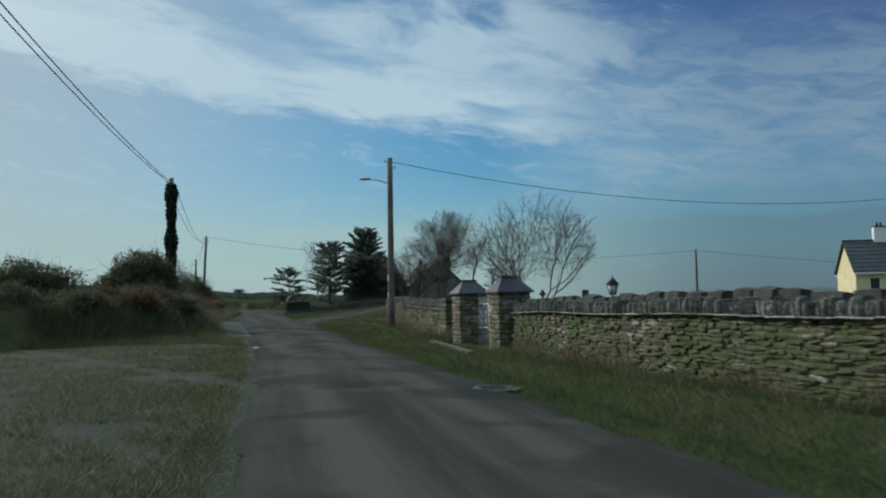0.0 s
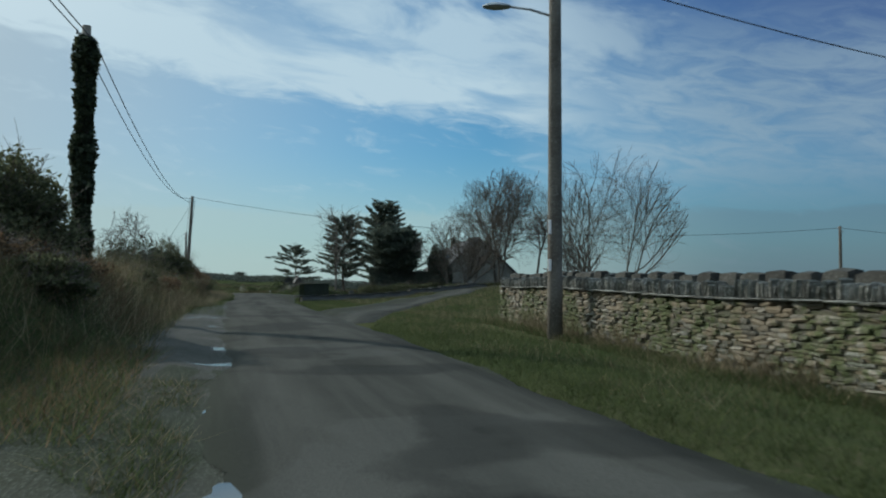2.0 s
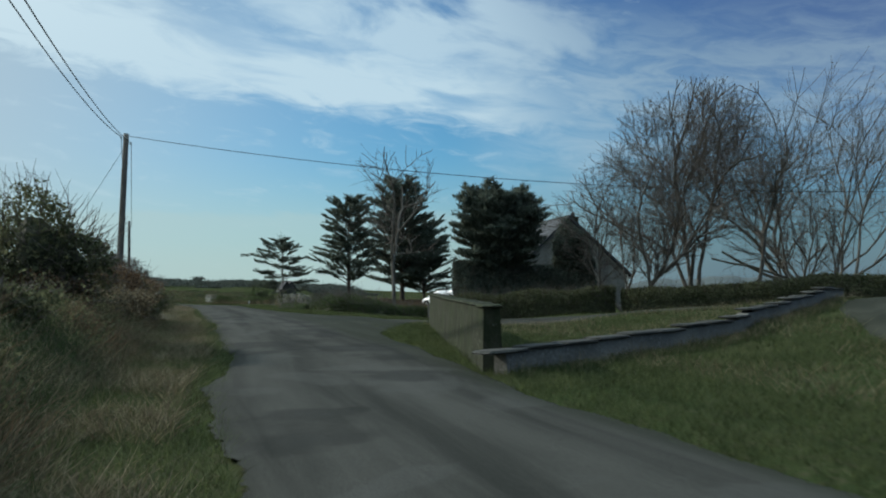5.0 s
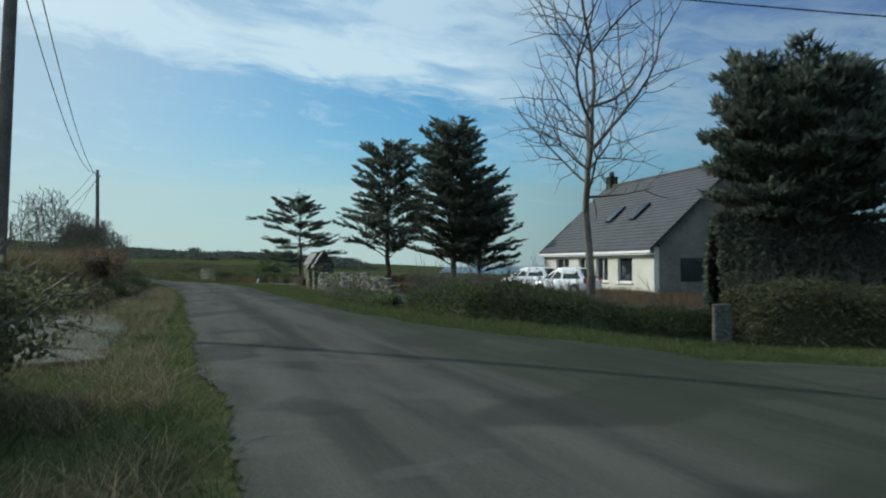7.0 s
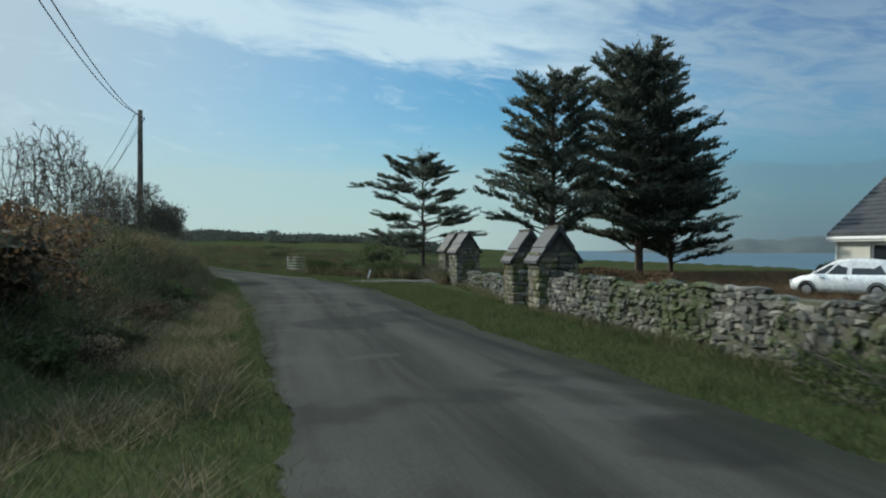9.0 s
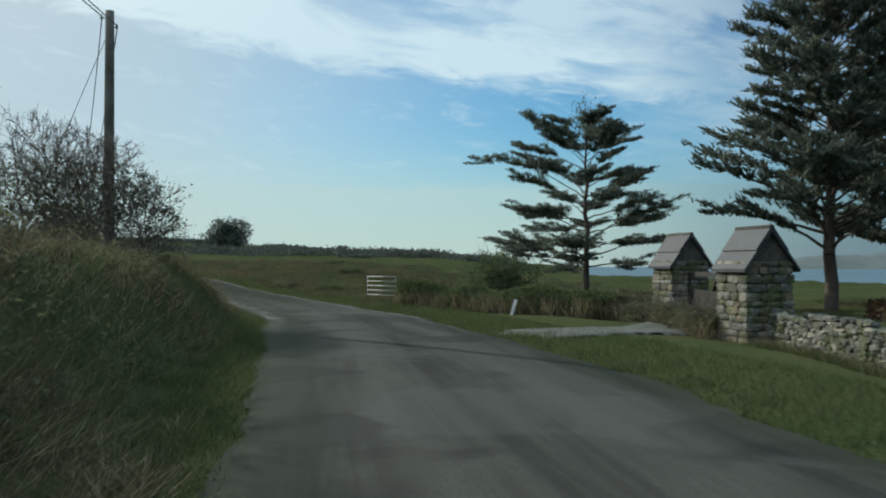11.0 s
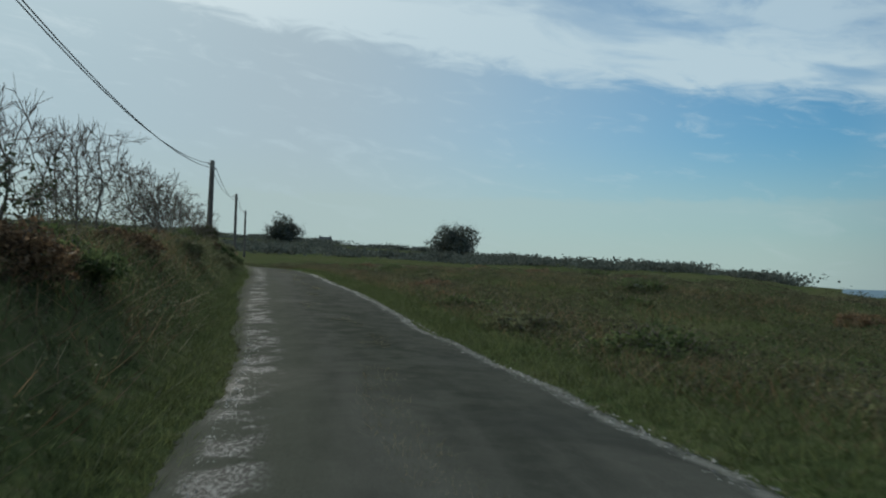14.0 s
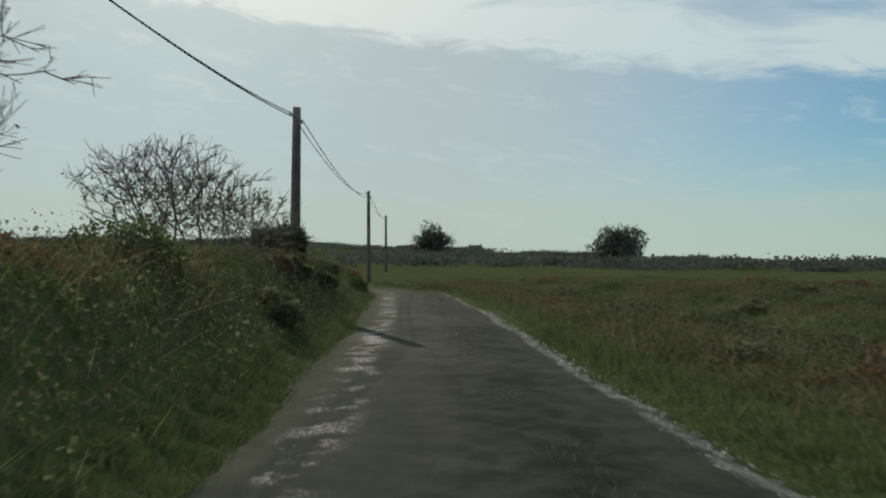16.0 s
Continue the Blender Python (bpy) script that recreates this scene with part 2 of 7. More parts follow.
def mossy(name, rnd, dull, warm, start):
    """Rubble stone: tan and grey faces, each its own shade, with spreading moss and pale lichen."""
    m = bpy.data.materials.new(name)
    m.use_nodes = True
    m.node_tree.nodes.clear()
    N = Nodes(m.node_tree)
    g = N.node("ShaderNodeNewGeometry")
    pos = g.outputs["Position"]
    r = N.node("ShaderNodeObjectInfo").outputs["Random"] if rnd == "object" else g.outputs["Random Per Island"]
    small = N.noise(pos, 26.0, 3.0, 0.6)
    mid = N.noise(pos, 6.0, 4.0, 0.6)
    broad = N.noise(pos, 0.55, 4.0, 0.6, 0.4)
    col = N.mix(N.ramp(r, 0.25, 0.75), dull, warm)
    col = N.mix(N.ramp(N.m("FRACT", N.m("MULTIPLY", r, 7.3)), 0.72, 0.95, 0.0, 0.7), col, (0.33, 0.31, 0.26))
    col = N.mix(N.ramp(small, 0.55, 0.75, 0.0, 0.5), col, (0.30, 0.285, 0.24))
    moss = N.ramp(N.m("ADD", N.m("MULTIPLY", broad, 0.62), N.m("MULTIPLY", mid, 0.46)), start, start + 0.12, 0.0, 0.88)
    col = N.mix(moss, col, N.mix(N.ramp(small, 0.35, 0.65), (0.042, 0.060, 0.020), (0.088, 0.108, 0.040)))
    vec = N.node("ShaderNodeVectorMath", operation="SCALE")
    N.link(col, vec.inputs[0])
    N.link(N.m("MULTIPLY_ADD", small, 0.7, 0.65), vec.inputs["Scale"])
    p = N.node("ShaderNodeBsdfPrincipled", {"Base Color": vec.outputs[0], "Roughness": 0.9, "Specular IOR Level": 0.2})
    b = N.node("ShaderNodeBump", {"Strength": 0.7, "Distance": 0.02, "Height": N.m("ADD", small, mid)})
    N.link(b.outputs[0], p.inputs["Normal"])
    N.link(p.outputs[0], N.node("ShaderNodeOutputMaterial").inputs[0])
    return m


def streaked(name):
    """Old cement render: algae-dark, rain streaks down its face, pale flakes where the skin has come off."""
    m = bpy.data.materials.new(name)
    m.use_nodes = True
    m.node_tree.nodes.clear()
    N = Nodes(m.node_tree)
    pos = N.node("ShaderNodeNewGeometry").outputs["Position"]
    run = N.node("ShaderNodeVectorMath", {0: pos, 1: (3.0, 3.0, 1.6)}, operation="MULTIPLY").outputs[0]
    st = N.noise(run, 1.3, 4.0, 0.6)
    big = N.noise(pos, 1.0, 4.0, 0.6)
    small = N.noise(pos, 24.0, 3.0, 0.6)
    col = N.mix(N.ramp(st, 0.38, 0.62), (0.024, 0.029, 0.016), (0.046, 0.048, 0.033))
    col = N.mix(N.ramp(big, 0.42, 0.66, 0.0, 0.8), col, (0.034, 0.043, 0.020))
    flake = N.noise(run, 4.5, 5.0, 0.7)
    col = N.mix(N.ramp(N.m("ADD", N.m("MULTIPLY", flake, 0.8), N.m("MULTIPLY", small, 0.2)), 0.61, 0.65, 0.0, 0.8), col, (0.19, 0.185, 0.155))
    vec = N.node("ShaderNodeVectorMath", operation="SCALE")
    N.link(col, vec.inputs[0])
    N.link(N.m("MULTIPLY_ADD", small, 0.8, 0.6), vec.inputs["Scale"])
    p = N.node("ShaderNodeBsdfPrincipled", {"Base Color": vec.outputs[0], "Roughness": 0.95, "Specular IOR Level": 0.1})
    b = N.node("ShaderNodeBump", {"Strength": 0.6, "Distance": 0.02, "Height": N.m("ADD", small, flake)})
    N.link(b.outputs[0], p.inputs["Normal"])
    N.link(p.outputs[0], N.node("ShaderNodeOutputMaterial").inputs[0])
    return m


M_ASPHALT = asphalt_mat()
M_GROUND = mat("field_grass", (0.038, 0.054, 0.021), (0.060, 0.064, 0.030), (0.070, 0.062, 0.038), scale=0.22, fine=9.0, rough=1.0, spec=0.0, bump=0.5, depth=0.05)
M_WETGRAVEL = wet_gravel_mat()
M_GRAVEL = mat("gravel", (0.022, 0.031, 0.014), (0.058, 0.059, 0.047), (0.115, 0.115, 0.10), scale=0.35, fine=34.0, rough=0.9, spec=0.05, bump=0.9, depth=0.03, fray=0.8)
M_PALEGRAVEL = mat("pale_gravel", (0.060, 0.062, 0.050), (0.125, 0.125, 0.11), (0.20, 0.20, 0.185), scale=0.8, fine=30.0, rough=0.9, bump=0.9, depth=0.03, spec=0.05, fray=0.5)
M_COLLAR = mat("cracked_concrete", (0.036, 0.037, 0.031), (0.070, 0.070, 0.061), scale=2.5, fine=30.0, bump=0.5)
M_GRASS = leafy("grass_blades", (0.048, 0.066, 0.024), (0.080, 0.098, 0.040), 0.45, trans=0.5)
M_STRAW = leafy("dead_stems", (0.12, 0.098, 0.058), (0.21, 0.175, 0.110), 0.5, trans=0.35)
M_RUST = leafy("dead_bracken", (0.095, 0.062, 0.036), (0.155, 0.105, 0.062), 0.5, trans=0.45)
M_BRAMBLE = leafy("bramble_leaf", (0.078, 0.088, 0.044), (0.118, 0.124, 0.068), 0.32, trans=0.5)
M_HEDGE = leafy("hedge_leaf", (0.058, 0.084, 0.032), (0.092, 0.118, 0.050), 0.30, trans=0.5)
M_HEATH = leafy("heath_scrub", (0.050, 0.052, 0.030), (0.082, 0.078, 0.046), 0.4, trans=0.4)
M_CONIFER = leafy("conifer_spray", (0.084, 0.104, 0.084), (0.122, 0.142, 0.110), 0.3, trans=0.5)
M_IVY = leafy("ivy_leaf", (0.050, 0.064, 0.038), (0.085, 0.098, 0.056), 0.4, trans=0.3)
M_BARK = mat("bark", (0.095, 0.082, 0.066), (0.15, 0.135, 0.110), (0.19, 0.18, 0.15), scale=2.0, fine=25.0, bump=0.6)
M_TWIG = mat("twig_bark", (0.098, 0.082, 0.066), (0.145, 0.124, 0.100), scale=2.0, fine=30.0, bump=0.0)
M_PINEBARK = mat("pine_bark", (0.065, 0.050, 0.040), (0.11, 0.085, 0.065), scale=2.0, fine=20.0, bump=0.6)
# inside of bushes and hedges: the shade among leaves is put into this colour
M_CORE = mat("painted_inner_shade", (0.042, 0.048, 0.026), (0.064, 0.060, 0.036), scale=2.0, fine=18.0, bump=0.6, depth=0.06)
TAN, MOSSY, GREY = ((0.105, 0.098, 0.078), (0.20, 0.165, 0.115), 0.49), ((0.085, 0.080, 0.062), (0.155, 0.130, 0.092), 0.445), ((0.075, 0.077, 0.070), (0.150, 0.147, 0.130), 0.53)
M_STONE, M_STONEJ = mossy("rubble_stone", "object", *TAN), mossy("rubble_stone_far", "island", *TAN)
M_MOSSSTONE, M_MOSSSTONEJ = mossy("mossy_rubble", "object", *MOSSY), mossy("mossy_rubble_far", "island", *MOSSY)
M_DRYSTONE, M_DRYSTONEJ = mossy("dry_stone", "object", *GREY), mossy("dry_stone_far", "island", *GREY)
M_LICHEN = mat("lichened_stone", (0.085, 0.092, 0.064), (0.16, 0.157, 0.132), (0.30, 0.29, 0.265), scale=3.0, fine=22.0, bump=0.7, rnd="object", amount=0.45)
M_COPING = mat("dark_coping_stone", (0.050, 0.046, 0.040), (0.090, 0.084, 0.072), (0.13, 0.13, 0.115), scale=3.0, fine=22.0, bump=0.6, rnd="object", amount=0.3)
M_DARKCOPE = mat("near_black_coping", (0.026, 0.027, 0.022), (0.048, 0.047, 0.040), (0.080, 0.080, 0.070), scale=3.0, fine=22.0, bump=0.6, rnd="object", amount=0.3)
M_MORTAR = mat("earthy_joint", (0.062, 0.070, 0.036), (0.120, 0.108, 0.078), scale=3.0, fine=30.0, bump=0.6)
M_SLAB = mat("slate_slab", (0.085, 0.088, 0.072), (0.15, 0.147, 0.128), (0.26, 0.255, 0.23), scale=3.0, fine=18.0, bump=0.6, rnd="object", amount=0.5)
M_SLATE = mat("roof_slate", (0.030, 0.034, 0.040), (0.048, 0.052, 0.058), (0.062, 0.065, 0.068), scale=1.2, fine=14.0, rough=0.65, bump=0.3, rnd="object", amount=0.25)
M_RENDER = streaked("weathered_render")
M_WHITE = mat("cream_wall_paint", (0.54, 0.53, 0.46), (0.62, 0.61, 0.54), scale=0.8, fine=22.0, rough=0.85, bump=0.15)
M_YELLOW = mat("yellow_wall_paint", (0.62, 0.53, 0.30), (0.70, 0.61, 0.38), scale=0.8, fine=22.0, bump=0.15)
M_TRIM = mat("white_trim", (0.74, 0.74, 0.72), (0.80, 0.80, 0.78), scale=3.0, fine=20.0, rough=0.5, bump=0.0)
M_POLE = mat("weathered_pole_wood", (0.095, 0.082, 0.066), (0.16, 0.145, 0.12), (0.20, 0.19, 0.165), scale=1.5, fine=30.0, bump=0.5)
M_METAL = mat("galvanised_metal", (0.30, 0.32, 0.33), (0.42, 0.44, 0.45), scale=4.0, fine=30.0, rough=0.55, metal=0.7, bump=0.1)
M_IRON = mat("white_painted_iron", (0.62, 0.63, 0.62), (0.76, 0.76, 0.74), (0.45, 0.36, 0.28), scale=6.0, fine=30.0, rough=0.5, bump=0.1)
M_BLACK = mat("black_iron", (0.020, 0.022, 0.022), (0.035, 0.037, 0.036), scale=6.0, fine=30.0, rough=0.5, bump=0.1)
M_WIRE = mat("cable_sheath", (0.020, 0.020, 0.022), (0.030, 0.030, 0.032), scale=2.0, fine=10.0, rough=0.6, bump=0.0)
M_GLASS = glassy("window_glass")
M_LAMPGLASS = glassy("lantern_glass", (0.45, 0.47, 0.46), 0.25)
M_CARPAINT = mat("white_car_paint", (0.74, 0.75, 0.75), (0.80, 0.80, 0.79), scale=2.0, fine=8.0, rough=0.28, spec=0.6, bump=0.0)
M_TYRE = mat("tyre_rubber", (0.018, 0.018, 0.018), (0.028, 0.028, 0.027), scale=8.0, fine=40.0, rough=0.9, bump=0.2)
M_ALLOY = mat("alloy_rim", (0.50, 0.51, 0.52), (0.60, 0.61, 0.62), scale=8.0, fine=30.0, rough=0.35, metal=0.9, bump=0.0)
M_PLASTIC = mat("black_plastic", (0.020, 0.020, 0.021), (0.030, 0.030, 0.031), scale=8.0, fine=30.0, rough=0.6, bump=0.0)
M_TAIL = mat("red_lens", (0.30, 0.02, 0.02), (0.38, 0.03, 0.025), scale=8.0, fine=30.0, rough=0.2, bump=0.0)
M_WATER = glassy("puddle_water", (0.030, 0.032, 0.030), 0.05)
M_SEA = mat("sea_water", (0.085, 0.135, 0.165), (0.10, 0.155, 0.185), scale=0.01, fine=0.5, rough=0.6, spec=0.08, bump=0.1)
# blue-grey of distance haze is put into the hill's own colour
M_FAR = mat("far_hill_hazed", (0.075, 0.095, 0.095), (0.095, 0.115, 0.11), scale=0.01, fine=0.08, rough=1.0, bump=0.0)
M_KERB = mat("concrete_kerb", (0.060, 0.062, 0.048), (0.11, 0.108, 0.092), scale=2.0, fine=24.0, bump=0.4)
M_WOODDARK = mat("dark_gate_timber", (0.022, 0.021, 0.018), (0.040, 0.036, 0.031), scale=2.0, fine=24.0, bump=0.4)
# grey render; on the bungalow's gables their shade is put into this colour
M_GABLE = mat("grey_render_gable_shade", (0.12, 0.12, 0.105), (0.18, 0.178, 0.155), (0.23, 0.228, 0.205), scale=1.0, fine=22.0, bump=0.3)
M_PEBBLE = mat("loose_stones", (0.09, 0.09, 0.08), (0.17, 0.17, 0.155), scale=3.0, fine=40.0, rough=0.6, bump=0.0, rnd="island", amount=0.6)
# skyline and field trees: distance haze is mixed into these leaf colours
M_FARTREE = leafy("far_foliage_hazed", (0.070, 0.084, 0.072), (0.100, 0.112, 0.094), 0.2, 0.9, 0.3, 0.0)

# ---- mesh helpers ----
def mesh_of(name, verts, faces, material, smooth=False):
    me = bpy.data.meshes.new(name)
    me.from_pydata([tuple(v) for v in verts], [], [tuple(f) for f in faces])
    me.materials.append(material)
    if smooth:
        me.polygons.foreach_set("use_smooth", [True] * len(me.polygons))
    me.update()
    return me


def mesh_np(name, V, F, material):
    """Mesh from arrays: V (n, 3), F (m, k)."""
    me = bpy.data.meshes.new(name)
    V, F = np.asarray(V, np.float32), np.asarray(F, np.int32)
    k = F.shape[1]
    me.vertices.add(len(V)), me.loops.add(F.size), me.polygons.add(len(F))
    me.vertices.foreach_set("co", V.ravel())
    me.loops.foreach_set("vertex_index", F.ravel())
    me.polygons.foreach_set("loop_start", np.arange(0, F.size, k, dtype=np.int32))
    me.materials.append(material)
    me.update(calc_edges=True)
    return me


def thing(name, at, label, category, group="", turn=0.0, kind=""):
    ob = new(name)
    ob.empty_display_size = 0.2
    ob.matrix_world = pose(*at, 0, 0, turn)
    return tagged(ob, label, category, group, kind)


def part(name, data, material, parent, label=""):
    """Links a bmesh or a mesh, in the parent's own space, as one part under it."""
    if isinstance(data, bmesh.types.BMesh):
        me = bpy.data.meshes.new(name)
        data.to_mesh(me)
        data.free()
        me.materials.append(material)
    else:
        me = data
    ob = new(name, me)
    ob.parent = parent
    return tagged(ob, label)


def box(bm, lo, hi, bevel=0.0, taper=0.0):
    """A box from corner to corner, its top drawn in by taper, its edges bevelled."""
    v = []
    for z in (0, 1):
        for x, y in ((0, 0), (1, 0), (1, 1), (0, 1)):
            k = taper if z else 0.0
            v.append(bm.verts.new((lo[0] + (hi[0] - lo[0]) * (x * (1 - 2 * k) + k), lo[1] + (hi[1] - lo[1]) * (y * (1 - 2 * k) + k), lo[2] if not z else hi[2])))
    f = [bm.faces.new([v[i] for i in q]) for q in ((3, 2, 1, 0), (4, 5, 6, 7), (0, 1, 5, 4), (1, 2, 6, 5), (2, 3, 7, 6), (3, 0, 4, 7))]
    if bevel:
        bmesh.ops.bevel(bm, geom=list({e for q in f for e in q.edges}), offset=bevel, segments=2, affect="EDGES", profile=0.5)
    return bm


def boxbm(lo, hi, bevel=0.0, taper=0.0):
    return box(bmesh.new(), lo, hi, bevel, taper)


def rod(bm, a, b, r, r2=None, n=8):
    """A tapered round bar from a to b."""
    a, b = Vector(a), Vector(b)
    q = (b - a).to_track_quat("Z", "Y").to_matrix()
    r2 = r if r2 is None else r2
    ra = [bm.verts.new(a + q @ Vector((math.cos(t) * r, math.sin(t) * r, 0))) for t in (2 * math.pi * i / n for i in range(n))]
    rb = [bm.verts.new(b + q @ Vector((math.cos(t) * r2, math.sin(t) * r2, 0))) for t in (2 * math.pi * i / n for i in range(n))]
    for i in range(n):
        bm.faces.new((ra[i], ra[(i + 1) % n], rb[(i + 1) % n], rb[i])).smooth = True
    bm.faces.new(ra[::-1]), bm.faces.new(rb)
    return bm


def sweep(bm, pts, r, n=6):
    """One continuous round bar through the points; r is a number or one for each point."""
    pts = [Vector(p) for p in pts]
    rs = r if isinstance(r, (list, tuple)) else [r] * len(pts)
    rings = []
    for i, p in enumerate(pts):
        d = pts[min(i + 1, len(pts) - 1)] - pts[max(i - 1, 0)]
        q = d.to_track_quat("Z", "Y").to_matrix()
        rings.append([bm.verts.new(p + q @ Vector((math.cos(t) * rs[i], math.sin(t) * rs[i], 0))) for t in (2 * math.pi * k / n for k in range(n))])
    for a, b in zip(rings[:-1], rings[1:]):
        s = min(range(n), key=lambda s: sum((a[k].co - b[(k + s) % n].co).length for k in range(n)))
        for k in range(n):
            bm.faces.new((a[k], a[(k + 1) % n], b[(k + 1 + s) % n], b[(k + s) % n])).smooth = True
    bm.faces.new(rings[0][::-1]), bm.faces.new(rings[-1])
    return bm


# ---- the lane and the lie of the land ----
LINE = [(6.6, -20.0)] + [(e[0], e[1]) for _, e, _, _ in PATH] + [(-64.3, 182.7), (-76.0, 198.0), (-90.0, 208.0), (-115.0, 215.0), (-180.0, 222.0), (-300.0, 230.0)]
LZ_Y = [-20, 28, 34, 40, 67, 78, 90, 100, 125, 140, 147, 153, 158, 162, 167, 185, 215, 264, 340]
LZ_Z = [0.06, 0.0, 0.15, 0.28, 0.57, 0.68, 0.79, 0.85, 0.70, 0.62, 0.52, 0.57, 0.66, 0.88, 1.17, 1.7, 2.1, 2.6, 3.2]
LX, LY = np.array([p[0] for p in LINE]), np.array([p[1] for p in LINE])


def lane_frame(x, y):
    """Nearest place on the lane's line: its own y there, and the offset across it, right positive."""
    x, y = np.asarray(x, float), np.asarray(y, float)
    best, q, u = np.full(x.shape, 1e18), np.zeros(x.shape), np.zeros(x.shape)
    for i in range(len(LX) - 1):
        dx, dy = LX[i + 1] - LX[i], LY[i + 1] - LY[i]
        t = np.clip(((x - LX[i]) * dx + (y - LY[i]) * dy) / (dx * dx + dy * dy), 0, 1)
        ex, ey = x - LX[i] - t * dx, y - LY[i] - t * dy
        d = ex * ex + ey * ey
        m = d < best
        best = np.where(m, d, best)
        q = np.where(m, LY[i] + t * dy, q)
        u = np.where(m, np.sign(ex * dy - ey * dx) * np.sqrt(d), u)
    return q, u


def sstep(a, b, v):
    t = np.clip((v - a) / (b - a), 0, 1)
    return t * t * (3 - 2 * t)


def wave(x, y, s):
    return np.sin(x * s + 1.3) * np.cos(y * s * 0.83 + 0.4) + 0.5 * np.sin(x * s * 2.1 + y * s * 1.7)


FOOT_Q = [-20, 28, 31, 34, 37, 50, 70, 86, 91, 97, 101, 110, 125, 138, 150, 166, 200]
FOOT_U = [-17, -14.5, -6.5, -2.9, -1.6, -1.5, -1.4, -1.4, -5.0, -5.0, -2.5, -2.0, -1.7, -1.6, -1.8, -1.6, -1.6]
BANK_Q = [-20, 30, 38, 60, 75, 88, 94, 101, 110, 125, 150, 166, 190, 230]
BANK_H = [1.3, 1.3, 1.35, 1.25, 1.0, 0.9, 1.0, 1.35, 1.5, 1.7, 1.45, 1.4, 1.45, 0.9]


ROAD_Q = [-20, 30, 45, 60, 74, 77, 79, 81.5, 84, 89, 92, 95, 98, 108, 118, 130, 150, 161, 170, 180, 230]
ROAD_L = [-0.3, -0.35, -0.25, -0.15, 0.08, 0.12, 0.16, 0.2, 0.22, 0.2, 0.12, 0.08, 0.08, 0.06, -0.3, -1.0, -1.25, -1.25, -1.5, -1.5, -1.5]
ROAD_R = [3.55, 3.6, 3.7, 3.8, 4.1, 4.4, 4.9, 6.0, 7.2, 7.0, 5.6, 4.8, 4.4, 4.15, 4.0, 4.3, 3.0, 2.45, 2.4, 2.1, 2.0]


def land(x, y):
    """Height of the ground."""
    x, y = np.asarray(x, float), np.asarray(y, float)
    q, u = lane_frame(x, y)
    rz = np.interp(q, LZ_Y, LZ_Z)
    foot = np.interp(q, FOOT_Q, FOOT_U)
    left = np.maximum(foot - u, 0)
    z = rz + np.interp(q, BANK_Q, BANK_H) * (sstep(0, 1.9, left) - 0.22 * sstep(3.0, 6.5, left)) * (u < 0)
    right = np.maximum(u - 4.2, 0)
    knoll = 1.15 * np.exp(-((y - 72) / 19.0) ** 2) * sstep(1.0, 14, right)
    z = z + (u > 0) * (knoll - np.interp(q, [60, 95, 130, 140, 152, 160, 170], [0, 0.6, 0.4, 0.08, 0.08, 0.12, 0.05]) * sstep(np.where(q > 138, 0.3, 1.5), np.where(q > 138, 3.0, 7.0), right) + np.interp(q, [152, 162, 172, 200], [0, 0.0, 0.2, 0.3]) * sstep(0.4, 5.0, right))
    ex, ey = x + 40, y - 140
    d = np.hypot(ex, ey)
    th = np.degrees(np.arctan2(ex, ey))
    f = sstep(6.0, -22.0, th) * sstep(175, 120, np.abs(th + 60))
    far = (9 * f + 11 * sstep(-15.0, -46.0, th) * (f > 0)) * sstep(175, 120, np.abs(th + 60)) * sstep(50, 520, d) - (1 - sstep(6.0, -4.0, th)) * 30 * sstep(15, 520, d) * sstep(128, 190, y)
    z = z + far + wave(x, y, 0.035) * (0.2 + 0.6 * f) * sstep(60, 200, d) + wave(x, y, 0.9) * (0.06 + 0.09 * (u > 0) * sstep(150, 165, q)) * sstep(1.5, 5, np.minimum(left + right, 5))
    return z - 0.06 * sstep(0.4, 0.0, np.maximum(np.maximum(u - np.interp(q, ROAD_Q, ROAD_R), np.interp(q, ROAD_Q, ROAD_L) - u), 0))


def lz(x, y):
    return float(land(np.array([x]), np.array([y]))[0])


def spread(lo, a, b, hi, step, grow=1.16):
    c = list(np.arange(a, b + 1e-6, step))
    s, v = step, c[-1]
    while v < hi:
        s *= grow
        v += s
        c.append(v)
    s, v = step, c[0]
    while v > lo:
        s *= grow
        v -= s
        c.insert(0, v)
    return np.array(c)


gx, gy = spread(-4500, -76, 26, 4500, 0.55), spread(-900, -8, 196, 4500, 0.6)
GX, GY = np.meshgrid(gx, gy)
GZ = land(GX.ravel(), GY.ravel())
idx = np.arange(GX.size).reshape(GX.shape)
quads = np.stack([idx[:-1, :-1], idx[:-1, 1:], idx[1:, 1:], idx[1:, :-1]], -1).reshape(-1, 4)
me = mesh_np("ground", np.stack([GX.ravel(), GY.ravel(), GZ], 1), quads, M_GROUND)
me.polygons.foreach_set("use_smooth", np.ones(len(quads), bool))
tagged(new("ground", me), "rough grass fields sloping down to a bay", "ground", kind="structure")

sea = new("sea", mesh_of("sea", [(-4600, 300, -19), (4800, 300, -19), (4800, 4700, -19), (-4600, 4700, -19)], [(0, 1, 2, 3)], M_SEA))
tagged(sea, "calm grey-blue sea of a wide bay", "water", kind="structure")


